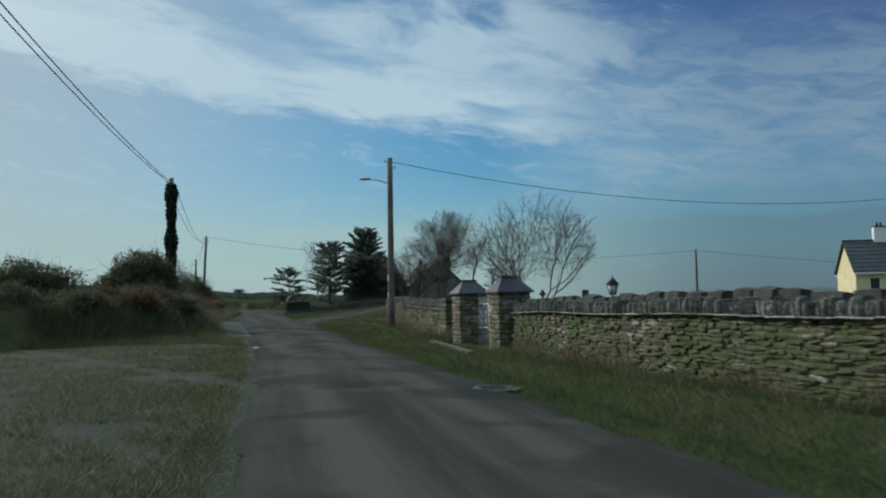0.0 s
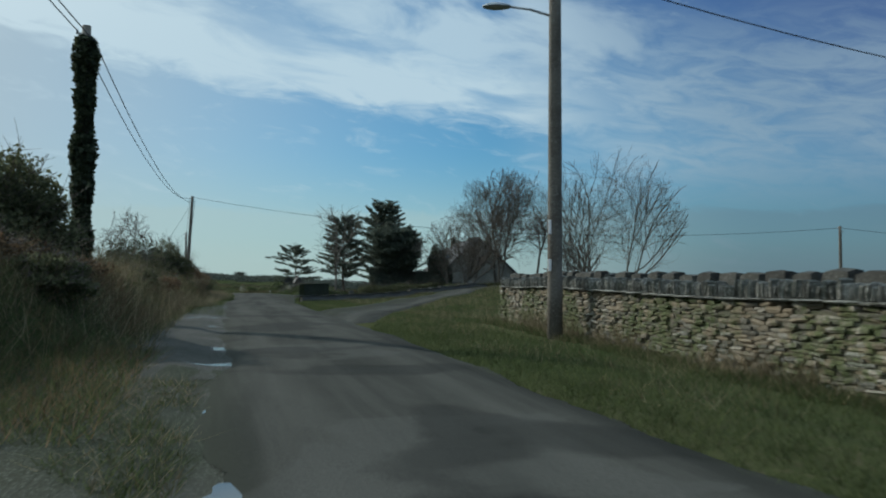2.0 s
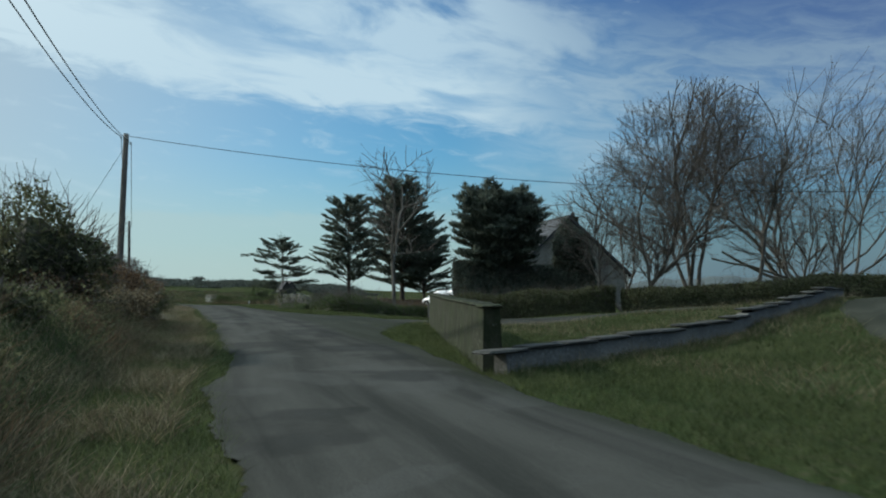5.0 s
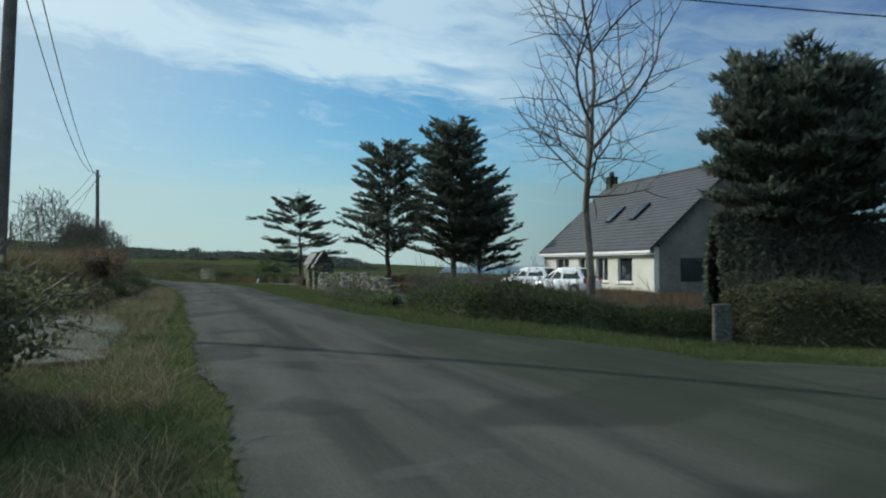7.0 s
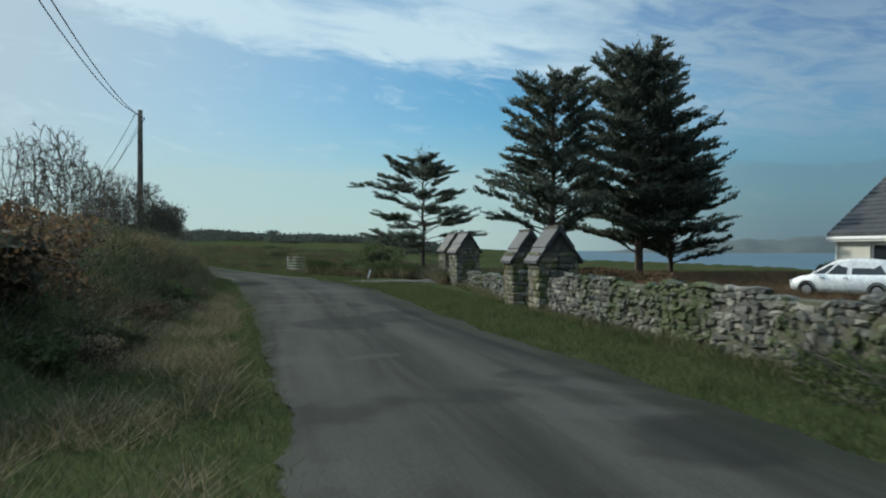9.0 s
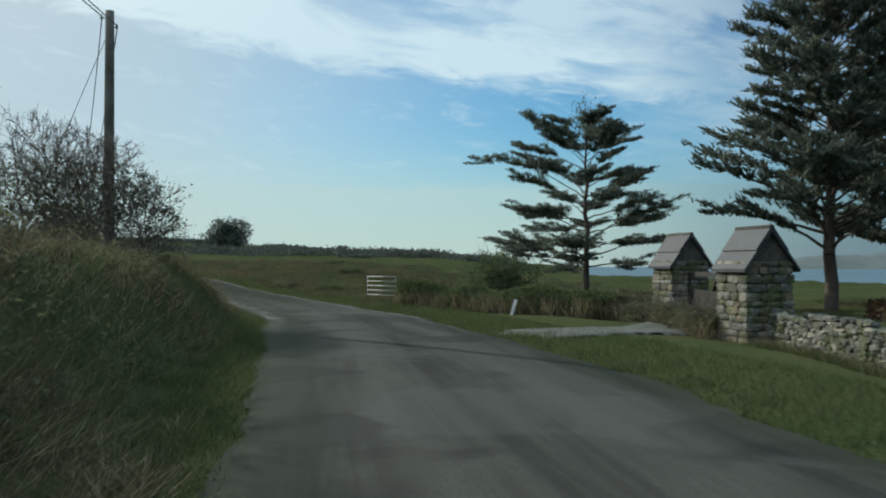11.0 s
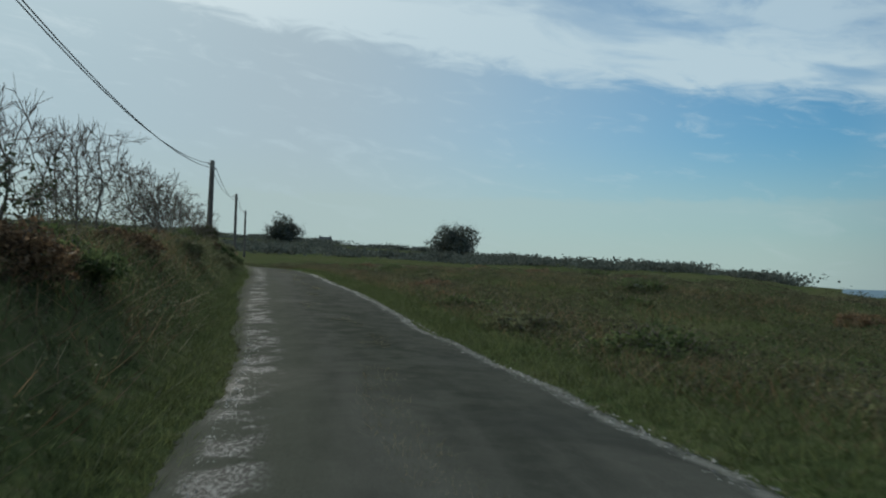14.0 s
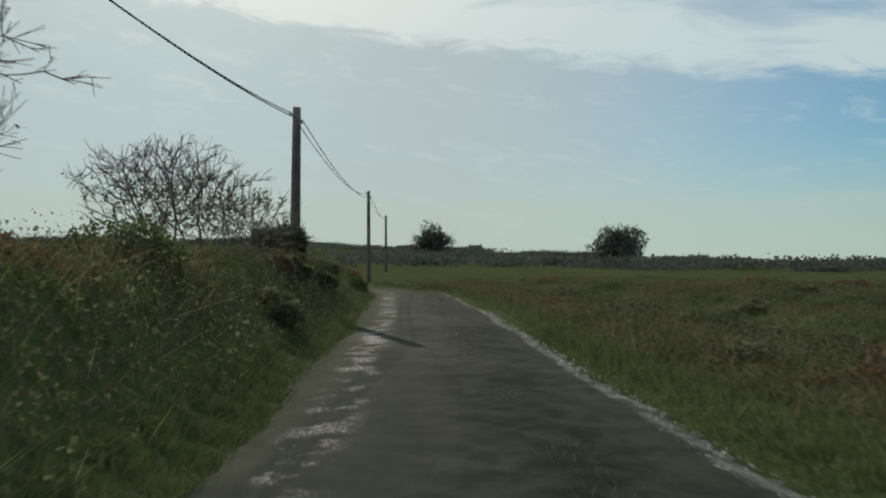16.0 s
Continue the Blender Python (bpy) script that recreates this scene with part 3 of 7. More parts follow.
def lane_pts(step=1.0, y0=-18.0, y1=221.0):
    """Points along the lane's line with the unit vector to its right."""
    ys = np.arange(y0, y1, step)
    xs = np.interp(ys, LY, LX)
    k = np.ones(5) / 5
    xs = np.convolve(np.pad(xs, 2, mode="edge"), k, mode="valid")
    tx, ty = np.gradient(xs), np.gradient(ys)
    n = np.hypot(tx, ty)
    return xs, ys, ty / n, -tx / n


def strip(name, xs, ys, rx, ry, u0, u1, lift, material, across=9, kind="structure", label="", category="", drop=0.0):
    """A paved strip along a line, between two offsets, draped over the land."""
    n = len(xs)
    u0, u1 = np.broadcast_to(u0, n), np.broadcast_to(u1, n)
    V, UV = [], []
    run = np.concatenate([[0], np.cumsum(np.hypot(np.diff(xs), np.diff(ys)))])
    for j in range(across):
        u = u0 + (u1 - u0) * j / (across - 1)
        px, py = xs + rx * u, ys + ry * u
        crown = 0.05 * (1 - (2 * j / (across - 1) - 1) ** 2)
        edge_drop = -drop if j in (0, across - 1) else 0.0
        V.append(np.stack([px, py, land(px, py) + lift + crown + edge_drop], 1))
        UV.append(np.stack([u, run], 1))
    V, UV = np.array(V), np.array(UV)
    V[:, 0, 2] -= drop
    V[:, -1, 2] -= drop
    ED = np.stack([np.minimum(np.minimum(UV[:, :, 0] - u0, u1 - UV[:, :, 0]), np.minimum(UV[:, :, 1], run[-1] - UV[:, :, 1])), UV[:, :, 1]], 2)
    idx = np.arange(across * n).reshape(across, n)
    F = np.stack([idx[:-1, :-1], idx[1:, :-1], idx[1:, 1:], idx[:-1, 1:]], -1).reshape(-1, 4)
    me = mesh_np(name, V.reshape(-1, 3), F, material)
    me.polygons.foreach_set("use_smooth", np.ones(len(F), bool))
    lay = me.uv_layers.new(name="lane")
    lay.data.foreach_set("uv", UV.reshape(-1, 2)[F.ravel()].astype(np.float32).ravel())
    lay = me.uv_layers.new(name="edge")
    lay.data.foreach_set("uv", ED.reshape(-1, 2)[F.ravel()].astype(np.float32).ravel())
    return tagged(new(name, me), label, category, kind=kind)


px, py, rx, ry = lane_pts(0.6)
wob = (wave(py, py * 0.3, 0.7) * 0.09 + wave(py, py * 0.9, 2.9) * 0.05) * np.interp(py, [60, 75], [1.7, 1.0])
strip("road", px, py, rx, ry, np.interp(py, ROAD_Q, ROAD_L) + wob, np.interp(py, ROAD_Q, ROAD_R) + wave(py, py, 0.5) * 0.09 + wave(py, py, 3.1) * 0.05, 0.072, M_ASPHALT, 15, drop=0.03, label="narrow worn tarmac country road", category="road")


def side_road(name, pts, half, label, lift, material=None, category="road"):
    xs, ys = [], []
    for (ax, ay), (bx, by) in zip(pts[:-1], pts[1:]):
        n = max(2, int(math.hypot(bx - ax, by - ay) / 0.8))
        for i in range(n):
            xs.append(ax + (bx - ax) * i / n), ys.append(ay + (by - ay) * i / n)
    xs, ys = np.array(xs), np.array(ys)
    k = np.ones(7) / 7
    xs, ys = np.convolve(xs, k, "valid"), np.convolve(ys, k, "valid")
    tx, ty = np.gradient(xs), np.gradient(ys)
    n = np.hypot(tx, ty)
    return strip(name, xs, ys, ty / n, -tx / n, -half[0], half[1], lift, material or M_ASPHALT, 11, label=label, category=category, drop=0.14)


side_road("road", [(-7.6, 44), (-7.8, 54), (-6.2, 64), (-2.4, 74), (3, 85), (12, 100)], (2.0, 1.9), "side road branching off over a grassy rise", 0.03)
side_road("road", [(-18.5, 84), (-15.5, 87.3), (-11, 87.4), (-4, 85), (6, 80.5)], (3.1, 2.7), "side lane between a rendered wall and a hedge", 0.03)

side_road("gravel_drive", [(-33.5, 135.5), (-31.0, 138.6), (-28.4, 141.2), (-25.5, 143.2), (-22, 144.5)], (1.4, 1.4), "short pale gravel drive to a timber gate", 0.03, M_PALEGRAVEL, "drive")

# gravel bays beside the lane
mask = (py > -16) & (py < 35)
strip("gravel_bay", px[mask], py[mask], rx[mask], ry[mask], np.interp(py[mask], [-16, 20, 28, 31, 34], [-14, -13, -12, -5.8, -2.7]), 0.9, 0.03, M_GRAVEL, 27, label="muddy gravel bay beside the road", category="gravel")
mask = (py > 32.5) & (py < 62)
strip("gravel_shoulder", px[mask], py[mask], rx[mask], ry[mask], np.interp(py[mask], [32, 38, 55, 62], [-3.6, -1.9, -1.5, -0.5]), np.interp(py[mask], ROAD_Q, ROAD_L) + 0.7, 0.036, M_WETGRAVEL, 9, label="wet gravel shoulder along the road edge", category="gravel")
mask = (py > 89) & (py < 100)
strip("gravel_bay", px[mask], py[mask], rx[mask], ry[mask], np.interp(py[mask], [84, 90, 92, 97, 101], [-2.1, -2.4, -5.2, -5.2, -2.5]), np.interp(py[mask], [84, 90, 97, 101], [-1.2, -0.9, -0.9, -1.6]), 0.03, M_PALEGRAVEL, 9, label="pale gravel bay at a field entrance", category="gravel")

def puddle(x, y, a, b, turn, seed, u_):
    rnd = random.Random(seed)
    z = lz(x, y) + (0.066 if u_ > -0.3 else 0.052)
    V = [(x, y, z)]
    c, s = math.cos(turn), math.sin(turn)
    ph = rnd.random() * 6
    for i in range(22):
        t = 2 * math.pi * i / 22
        k = 0.8 + 0.16 * math.sin(2 * t + ph) + 0.12 * math.sin(5 * t + 2 * ph) + 0.05 * rnd.random()
        ux, uy = a * k * math.cos(t), b * k * math.sin(t)
        V.append((x + ux * c - uy * s, y + ux * s + uy * c, z))
    ob = new("puddle", mesh_of("puddle", V, [(0, i + 1, (i + 1) % 22 + 1) for i in range(22)], M_WATER))
    return tagged(ob, "shallow puddle reflecting the sky at the road edge", "puddle", group="puddles along the road", kind="structure")


for k, (q, u, a, b) in enumerate([(28.0, -0.05, 0.24, 0.38), (31.0, -0.2, 0.12, 0.26), (35.0, -0.35, 0.1, 0.3)]):
    i = int(np.argmin(np.abs(py - q)))
    puddle(px[i] + rx[i] * u, py[i] + ry[i] * u, a, b, math.atan2(ry[i], rx[i]), k, u)

# low headland across the bay
V, F = [], []
for i in range(90):
    a = radians(8 + 40 * i / 89)
    h = 26 + 30 * math.exp(-((i - 30) / 16.0) ** 2) + 22 * math.exp(-((i - 66) / 13.0) ** 2) + 5 * math.sin(i * 0.7) + 3 * math.sin(i * 1.9)
    h *= min(1.0, i / 10.0, (89 - i) / 10.0) + 0.02
    for r, z in ((3000, -25), (3250, -19 + h * 0.8), (3500, -19 + h), (4000, -30)):
        V.append((-20 + r * math.sin(a), 90 + r * math.cos(a), z))
for i in range(89):
    for j in range(3):
        F.append((i * 4 + j, i * 4 + 4 + j, i * 4 + 5 + j, i * 4 + 1 + j))
tagged(new("headland", mesh_of("headland", V, F, M_FAR, True)), "low headland across the bay, painted haze-grey", "headland", kind="structure")

# ---- plants ----
def cards(P, size, rng, flat=0.0, aspect=1.6, droop=0.0):
    """Small pointed leaves at the points P: arrays of vertices and faces."""
    n = len(P)
    a = rng.normal(size=(n, 3))
    a[:, 2] = a[:, 2] * (1 - flat) - droop
    a /= np.linalg.norm(a, axis=1)[:, None] + 1e-9
    b = rng.normal(size=(n, 3))
    b[:, 2] *= (1 - flat)
    b -= (a * b).sum(1)[:, None] * a
    b /= np.linalg.norm(b, axis=1)[:, None] + 1e-9
    s = (size * (0.6 + 0.8 * rng.random(n)))[:, None]
    V = np.stack([P - a * s * aspect * 0.4 + b * s * 0.55, P + a * s * aspect * 0.6, P - a * s * aspect * 0.4 - b * s * 0.55], 1).reshape(-1, 3)
    return V, np.arange(3 * n).reshape(n, 3)


def blades(P, h, w, rng, lean=0.5):
    """Upright blades at the points P (n, 3); h, w arrays or numbers."""
    n = len(P)
    t = rng.random(n) * 2 * math.pi
    d = np.stack([np.cos(t), np.sin(t), np.zeros(n)], 1)
    h, w = np.broadcast_to(h, n) * (0.55 + 0.9 * rng.random(n)), np.broadcast_to(w, n)
    l = rng.normal(size=(n, 3)) * lean
    l[:, 2] = 0
    tip = P + np.array([0, 0, 1.0]) * h[:, None] + l * h[:, None]
    V = np.stack([P - d * w[:, None] * 0.5, P + d * w[:, None] * 0.5, tip], 1).reshape(-1, 3)
    return V, np.arange(3 * n).reshape(n, 3)


def tubes(segs, sides=4):
    """Tapered tubes: segs is a list of (a, b, ra, rb)."""
    A, B = np.array([s[0] for s in segs]), np.array([s[1] for s in segs])
    ra, rb = np.array([s[2] for s in segs]), np.array([s[3] for s in segs])
    d = B - A
    d /= np.linalg.norm(d, axis=1)[:, None] + 1e-9
    e = np.where(np.abs(d[:, 2:3]) > 0.8, np.array([[1.0, 0, 0]]), np.array([[0, 0, 1.0]]))
    p = np.cross(d, e)
    p /= np.linalg.norm(p, axis=1)[:, None] + 1e-9
    q = np.cross(d, p)
    n = len(segs)
    V = np.zeros((n, 2 * sides, 3))
    for i in range(sides):
        t = 2 * math.pi * i / sides
        o = p * math.cos(t) + q * math.sin(t)
        V[:, i] = A + o * ra[:, None]
        V[:, sides + i] = B + o * rb[:, None]
    base = (np.arange(n) * 2 * sides)[:, None]
    F = np.concatenate([base + np.array([[i, (i + 1) % sides, sides + (i + 1) % sides, sides + i]]) for i in range(sides)])
    return V.reshape(-1, 3), F


def colonize(A, nodes, parents, step, infl, kill, rng, iters=90, pull=(0, 0, 0)):
    """Limbs that grow towards the free points A, from a first chain of nodes; gives nodes and each one's parent."""
    cap = len(nodes) + 16000
    P = np.zeros((cap, 3))
    P[:len(nodes)] = nodes
    par = np.full(cap, -1)
    par[:len(nodes)] = parents
    n = len(nodes)
    d2 = ((A[:, None] - P[None, :n]) ** 2).sum(2)
    near, dist = d2.argmin(1), d2.min(1)
    pull = np.array(pull, float)
    born = np.zeros(cap, int)
    for it in range(iters):
        free = born[near] < 3
        A, near, dist = A[free], near[free], dist[free]
        if not len(A):
            break
        act = dist < infl * infl
        if not act.any() or n > cap - 4000:
            break
        acc = np.zeros((n, 3))
        w = A[act] - P[near[act]]
        np.add.at(acc, near[act], w / (np.linalg.norm(w, axis=1)[:, None] + 1e-9))
        src = np.unique(near[act])
        d = acc[src]
        d = d / (np.linalg.norm(d, axis=1)[:, None] + 1e-9) + rng.normal(size=d.shape) * 0.10 + pull
        d /= np.linalg.norm(d, axis=1)[:, None] + 1e-9
        m = len(src)
        born[src] += 1
        P[n:n + m], par[n:n + m] = P[src] + d * step, src
        d2 = ((A[:, None] - P[None, n:n + m]) ** 2).sum(2)
        k = d2.argmin(1)
        v = d2[np.arange(len(A)), k]
        better = v < dist
        near, dist = np.where(better, n + k, near), np.where(better, v, dist)
        n += m
        keep = dist > kill * kill
        A, near, dist = A[keep], near[keep], dist[keep]
        if not len(A):
            break
    return P[:n], par[:n]


def limbwork(A, nodes, parents, step, rng, r0, rtip, infl=None, kill=None, twig=0.5, twigs=3, pull=(0, 0, 0), droop=0.0):
    """Tapered segments (thick, thin) of a grown tree, with fine twigs at its ends."""
    P, par = colonize(A, nodes, parents, step, infl or step * 9, kill or step * 1.6, rng, pull=pull)
    n = len(P)
    kids = np.bincount(par[par >= 0], minlength=n)
    tips = (kids == 0).sum()
    e = max(1.9, math.log(max(4, tips)) / math.log(r0 / rtip))
    acc = np.where(kids == 0, rtip ** e, 0.0)
    for i in range(n - 1, 0, -1):
        if par[i] >= 0:
            acc[par[i]] += acc[i]
    R = acc ** (1 / e)
    thick, thin = [], []
    for i in range(n):
        if par[i] >= 0:
            (thick if R[i] > r0 * 0.28 else thin).append((P[par[i]], P[i], R[par[i]] if kids[par[i]] < 2 else min(R[par[i]], R[i] * 1.25), R[i]))
    for i in np.nonzero((R < rtip * 2.2) & (par >= 0))[0]:
        base = P[i] - P[par[i]]
        base /= np.linalg.norm(base) + 1e-9
        for _ in range(twigs if kids[i] == 0 else 1):
            d = base + rng.normal(size=3) * 0.34 + np.array([0, 0, 0.22 - droop])
            q = P[i] + d * twig * rng.uniform(0.5, 1.0)
            thin.append((P[i], q, rtip * 0.8, rtip * 0.5))
            for _ in range(2):
                o = P[i] + (q - P[i]) * rng.uniform(0.3, 0.9)
                thin.append((o, o + (d + rng.normal(size=3) * 0.6) * twig * 0.4, rtip * 0.6, rtip * 0.4))
    return thick, thin


def forked(rng, stems, fork, spread, levels, first, ratio, angle, rise, lean, inside):
    """Limbs that fork again and again until they leave the crown's bounds: (points, level, share of thickness)."""
    out = []

    def grow(p, d, length, level, thick):
        n = 4 if level > 2 else 3
        pts, gone = [p], False
        for _ in range(n):
            d = d + rng.normal(size=3) * 0.115 + np.array([0, 0, rise * 0.07])
            d /= np.linalg.norm(d)
            p = p + d * length / n
            pts.append(p)
            if not inside(p):
                gone = True
                break
        out.append((pts, level, thick))
        if level == 0 or gone:
            return
        kids = 2 if rng.random() < 0.66 else 3
        turn = rng.random() * 6.283
        side = np.cross(d, (0.3, 0.2, 0.9))
        side /= np.linalg.norm(side) + 1e-9
        up = np.cross(side, d)

        def away(a, t_, k):
            e = d * math.cos(a) + (side * math.cos(t_) + up * math.sin(t_)) * math.sin(a) + np.array([0, 0, rise * k])
            return e / np.linalg.norm(e)

        for k in range(kids):
            turn += 6.283 / kids + rng.normal() * 0.35
            grow(p, away(angle * rng.uniform(0.6, 1.25) * (0.55 if k == 0 else 1.0), turn, 0.10), (first if level == levels else length * ratio) * rng.uniform(0.78, 1.2), level - 1, thick * (0.74 if k == 0 else 0.60))
        if 1 < level < levels:
            for _ in range(3):
                i = rng.integers(1, len(pts) - 1)
                grow(pts[i], away(angle * rng.uniform(1.0, 1.6), rng.random() * 6.283, 0.14), length * ratio * 0.85 * rng.uniform(0.6, 1.1), max(0, level - 2), thick * 0.42)

    for k in range(stems):
        t = (2.4 if stems > 5 else 6.283 / stems) * k + rng.random() * (0.2 if stems > 5 else 0.8)
        tilt = spread * (math.sqrt((k + 0.4) / stems) if stems > 5 else rng.uniform(0.4, 1.1)) if stems > 1 else 0.03
        d = np.array([math.cos(t) * tilt + lean[0], math.sin(t) * tilt + lean[1], 1.0])
        grow(np.array([math.cos(t) * 0.1 * (stems > 1), math.sin(t) * 0.1 * (stems > 1), -0.3]), d / np.linalg.norm(d), fork + 0.3, levels, 1.0 if stems == 1 else 0.7)
    return out


def bare_tree(name, x, y, height, width, fork, seed, label, levels=7, stems=1, spread=0.5, angle=0.50, ratio=0.80, rise=0.4, r0=None, rtip=0.008, lean=(0.0, 0.0), group="", low=None):
    """Leafless tree: trunk or stems up to the fork, then limbs forking into fine twigs that fill a rounded crown."""
    rng = np.random.default_rng(seed)
    low = fork * 0.75 if low is None else low
    mid = np.array([lean[0] * height * 0.6, lean[1] * height * 0.6, low + (height - low) * 0.5])
    half = np.array([width / 2, width / 2, (height - low) / 2])

    def inside(p):
        d = (p - mid) / half
        lobe = 1.0 + 0.10 * math.sin(3.1 * d[0] + seed) * math.cos(2.7 * d[1] + seed) + 0.07 * math.sin(9 * d[0] + 5 * d[2] + seed)
        return p[2] < low + 0.4 or float(d @ d) < (lobe * rng.uniform(0.86, 1.06)) ** 2

    limbs = forked(rng, stems, fork, spread, levels, max(height - fork, width * 0.5) * 0.34, ratio, angle, rise, lean, inside)
    r0 = r0 or height * 0.018
    thick, thin = [], []
    for pts, level, share in limbs:
        m = len(pts) - 1
        for i in range(m):
            ra, rb = [max(rtip * (0.55 if level == 0 else 1.0), r0 * share * (1 - 0.28 * j / m)) * (1 - 0.45 * j / m * (level == 0)) for j in (i, i + 1)]
            (thick if ra > r0 * 0.28 else thin).append((pts[i], pts[i + 1], ra, rb))
    base = thing(name, (x, y, lz(x, y) - 0.05), label, "tree", group)
    for nm, segs, sides, m in (("trunk", thick, 8, M_BARK), ("crown", thin, 3, M_TWIG)):
        if segs:
            V, F = tubes(segs, sides)
            part(nm, mesh_np(nm, V, F, m), m, base)["kind"] = "stuff"
    return base


def sprays_at(P, D, size, rng, aspect=3.2):
    """Narrow needle sprays at P, pointing along D."""
    n = len(P)
    a = D + rng.normal(size=(n, 3)) * 0.38
    a /= np.linalg.norm(a, axis=1)[:, None] + 1e-9
    b = rng.normal(size=(n, 3))
    b -= (a * b).sum(1)[:, None] * a
    b /= np.linalg.norm(b, axis=1)[:, None] + 1e-9
    s_ = (size * (0.6 + 0.8 * rng.random(n)))[:, None]
    V = np.stack([P - a * s_ * aspect * 0.4 + b * s_ * 0.5, P + a * s_ * aspect * 0.6, P - a * s_ * aspect * 0.4 - b * s_ * 0.5], 1).reshape(-1, 3)
    return V, np.arange(3 * n).reshape(n, 3)


def pine(name, x, y, height, width, seed, label, shape, bare=0.12, boughs=60, spray=0.085, sprays=34, rise=(0.25, 0.75), open_=0.3, skew=0.0):
    """Wind-shaped cypress pine: boughs that climb outwards and carry upturned tufts of sprays on their outer part.
    shape gives the half width up the crown as shares of width / 2; open_ is the bare inner share of a bough."""
    rng = np.random.default_rng(seed)
    rnd = random.Random(seed)
    base = thing(name, (x, y, lz(x, y) - 0.05), label, "tree")
    segs, limbs, P, D = [], [], [], []
    n = 12
    pts = [np.array([rnd.gauss(0, 0.05) * (i > 0), rnd.gauss(0, 0.05) * (i > 0), height * 0.95 * i / n]) for i in range(n + 1)]
    r0 = height * 0.019
    for i in range(n):
        segs.append((pts[i], pts[i + 1], r0 * (1 - 0.90 * i / n), r0 * (1 - 0.90 * (i + 1) / n)))
    turn = rnd.random() * 6
    for l in range(boughs):
        g = ((l + 0.7 * rnd.random()) / boughs) ** 0.92
        f = bare + (0.93 - bare) * g
        c = pts[int(f * n)] * (1 - f * n % 1) + pts[min(n, int(f * n) + 1)] * (f * n % 1)
        turn += 2.4 + rnd.gauss(0, 0.35)
        d = np.array([math.cos(turn), math.sin(turn), 0.0])
        side = np.array([-d[1], d[0], 0.0])
        reach = width * 0.5 * float(np.interp(g, np.linspace(0, 1, len(shape)), shape)) * rnd.uniform(0.62, 1.08) * (1 - skew * d[0])
        up = rnd.uniform(*rise) + 0.55 * g * g
        R = reach
        bend = rnd.gauss(0, 0.14)
        prev = c
        for i in range(1, 9):
            s_ = i / 8
            p = c + d * (R * s_) + side * (bend * R * s_ * s_) + np.array([0, 0, R * up * (s_ + 0.25 * math.sin(3.1 * s_) * (1 - up)) + rnd.gauss(0, 0.012) * R])
            rr = max(0.011, r0 * 0.26 * (1 - g * 0.55) * (1 - s_ * 0.85))
            limbs.append((prev, p, rr * 1.15, rr))
            along_ = (p - prev) / (np.linalg.norm(p - prev) + 1e-9)
            prev = p
            if s_ < open_:
                continue
            for sg in (-1, 1, 0):
                w_ = (R * 0.24 + 0.14) * (1.15 - 0.75 * abs(s_ - 0.7)) * rnd.uniform(0.35, 1.2)
                o = p + side * (sg * w_ * 0.9) + along_ * w_ * 0.75 + np.array([0, 0, w_ * rnd.uniform(0.0, 0.38)])
                limbs.append((p, o, rr * 0.5, 0.006))
                k = max(6, int(sprays * (0.5 + w_)))
                t_ = rng.random((k, 1)) ** 0.75
                P.append(p * (1 - t_) + o * t_ + rng.normal(size=(k, 3)) * np.array([0.08, 0.08, 0.032]) * (0.7 + 0.5 * w_))
                D.append(np.broadcast_to((o - p) / (np.linalg.norm(o - p) + 1e-9) + np.array([0, 0, 0.28]), (k, 3)))
    k = sprays * 5
    P.append(pts[-1] + rng.normal(size=(k, 3)) * np.array([0.22, 0.22, 0.38]))
    D.append(np.broadcast_to(np.array([0, 0, 1.0]), (k, 3)))
    V, F = tubes(segs, 9)
    part("trunk", mesh_np("trunk", V, F, M_PINEBARK), M_PINEBARK, base)
    V, F = tubes(limbs, 4)
    part("bough_frame", mesh_np("bough_frame", V, F, M_PINEBARK), M_PINEBARK, base)["kind"] = "stuff"
    V, F = sprays_at(np.concatenate(P), np.concatenate(D), spray, rng)
    part("crown", mesh_np("crown", V, F, M_CONIFER), M_CONIFER, base)["kind"] = "stuff"
    return base


def lump(radii, seed, rough=0.18, div=3):
    """A rough closed mass: a displaced ball."""
    bm = bmesh.new()
    bmesh.ops.create_icosphere(bm, subdivisions=div, radius=1.0)
    off = Vector((seed * 3.1, seed * 1.7, seed))
    for v in bm.verts:
        k = 1 + rough * 1.8 * noise.noise(v.co * 1.6 + off) + rough * 0.9 * noise.noise(v.co * 4.2 + off)
        v.co = Vector((v.co.x * radii[0] * k, v.co.y * radii[1] * k, v.co.z * radii[2] * k))
    return bm


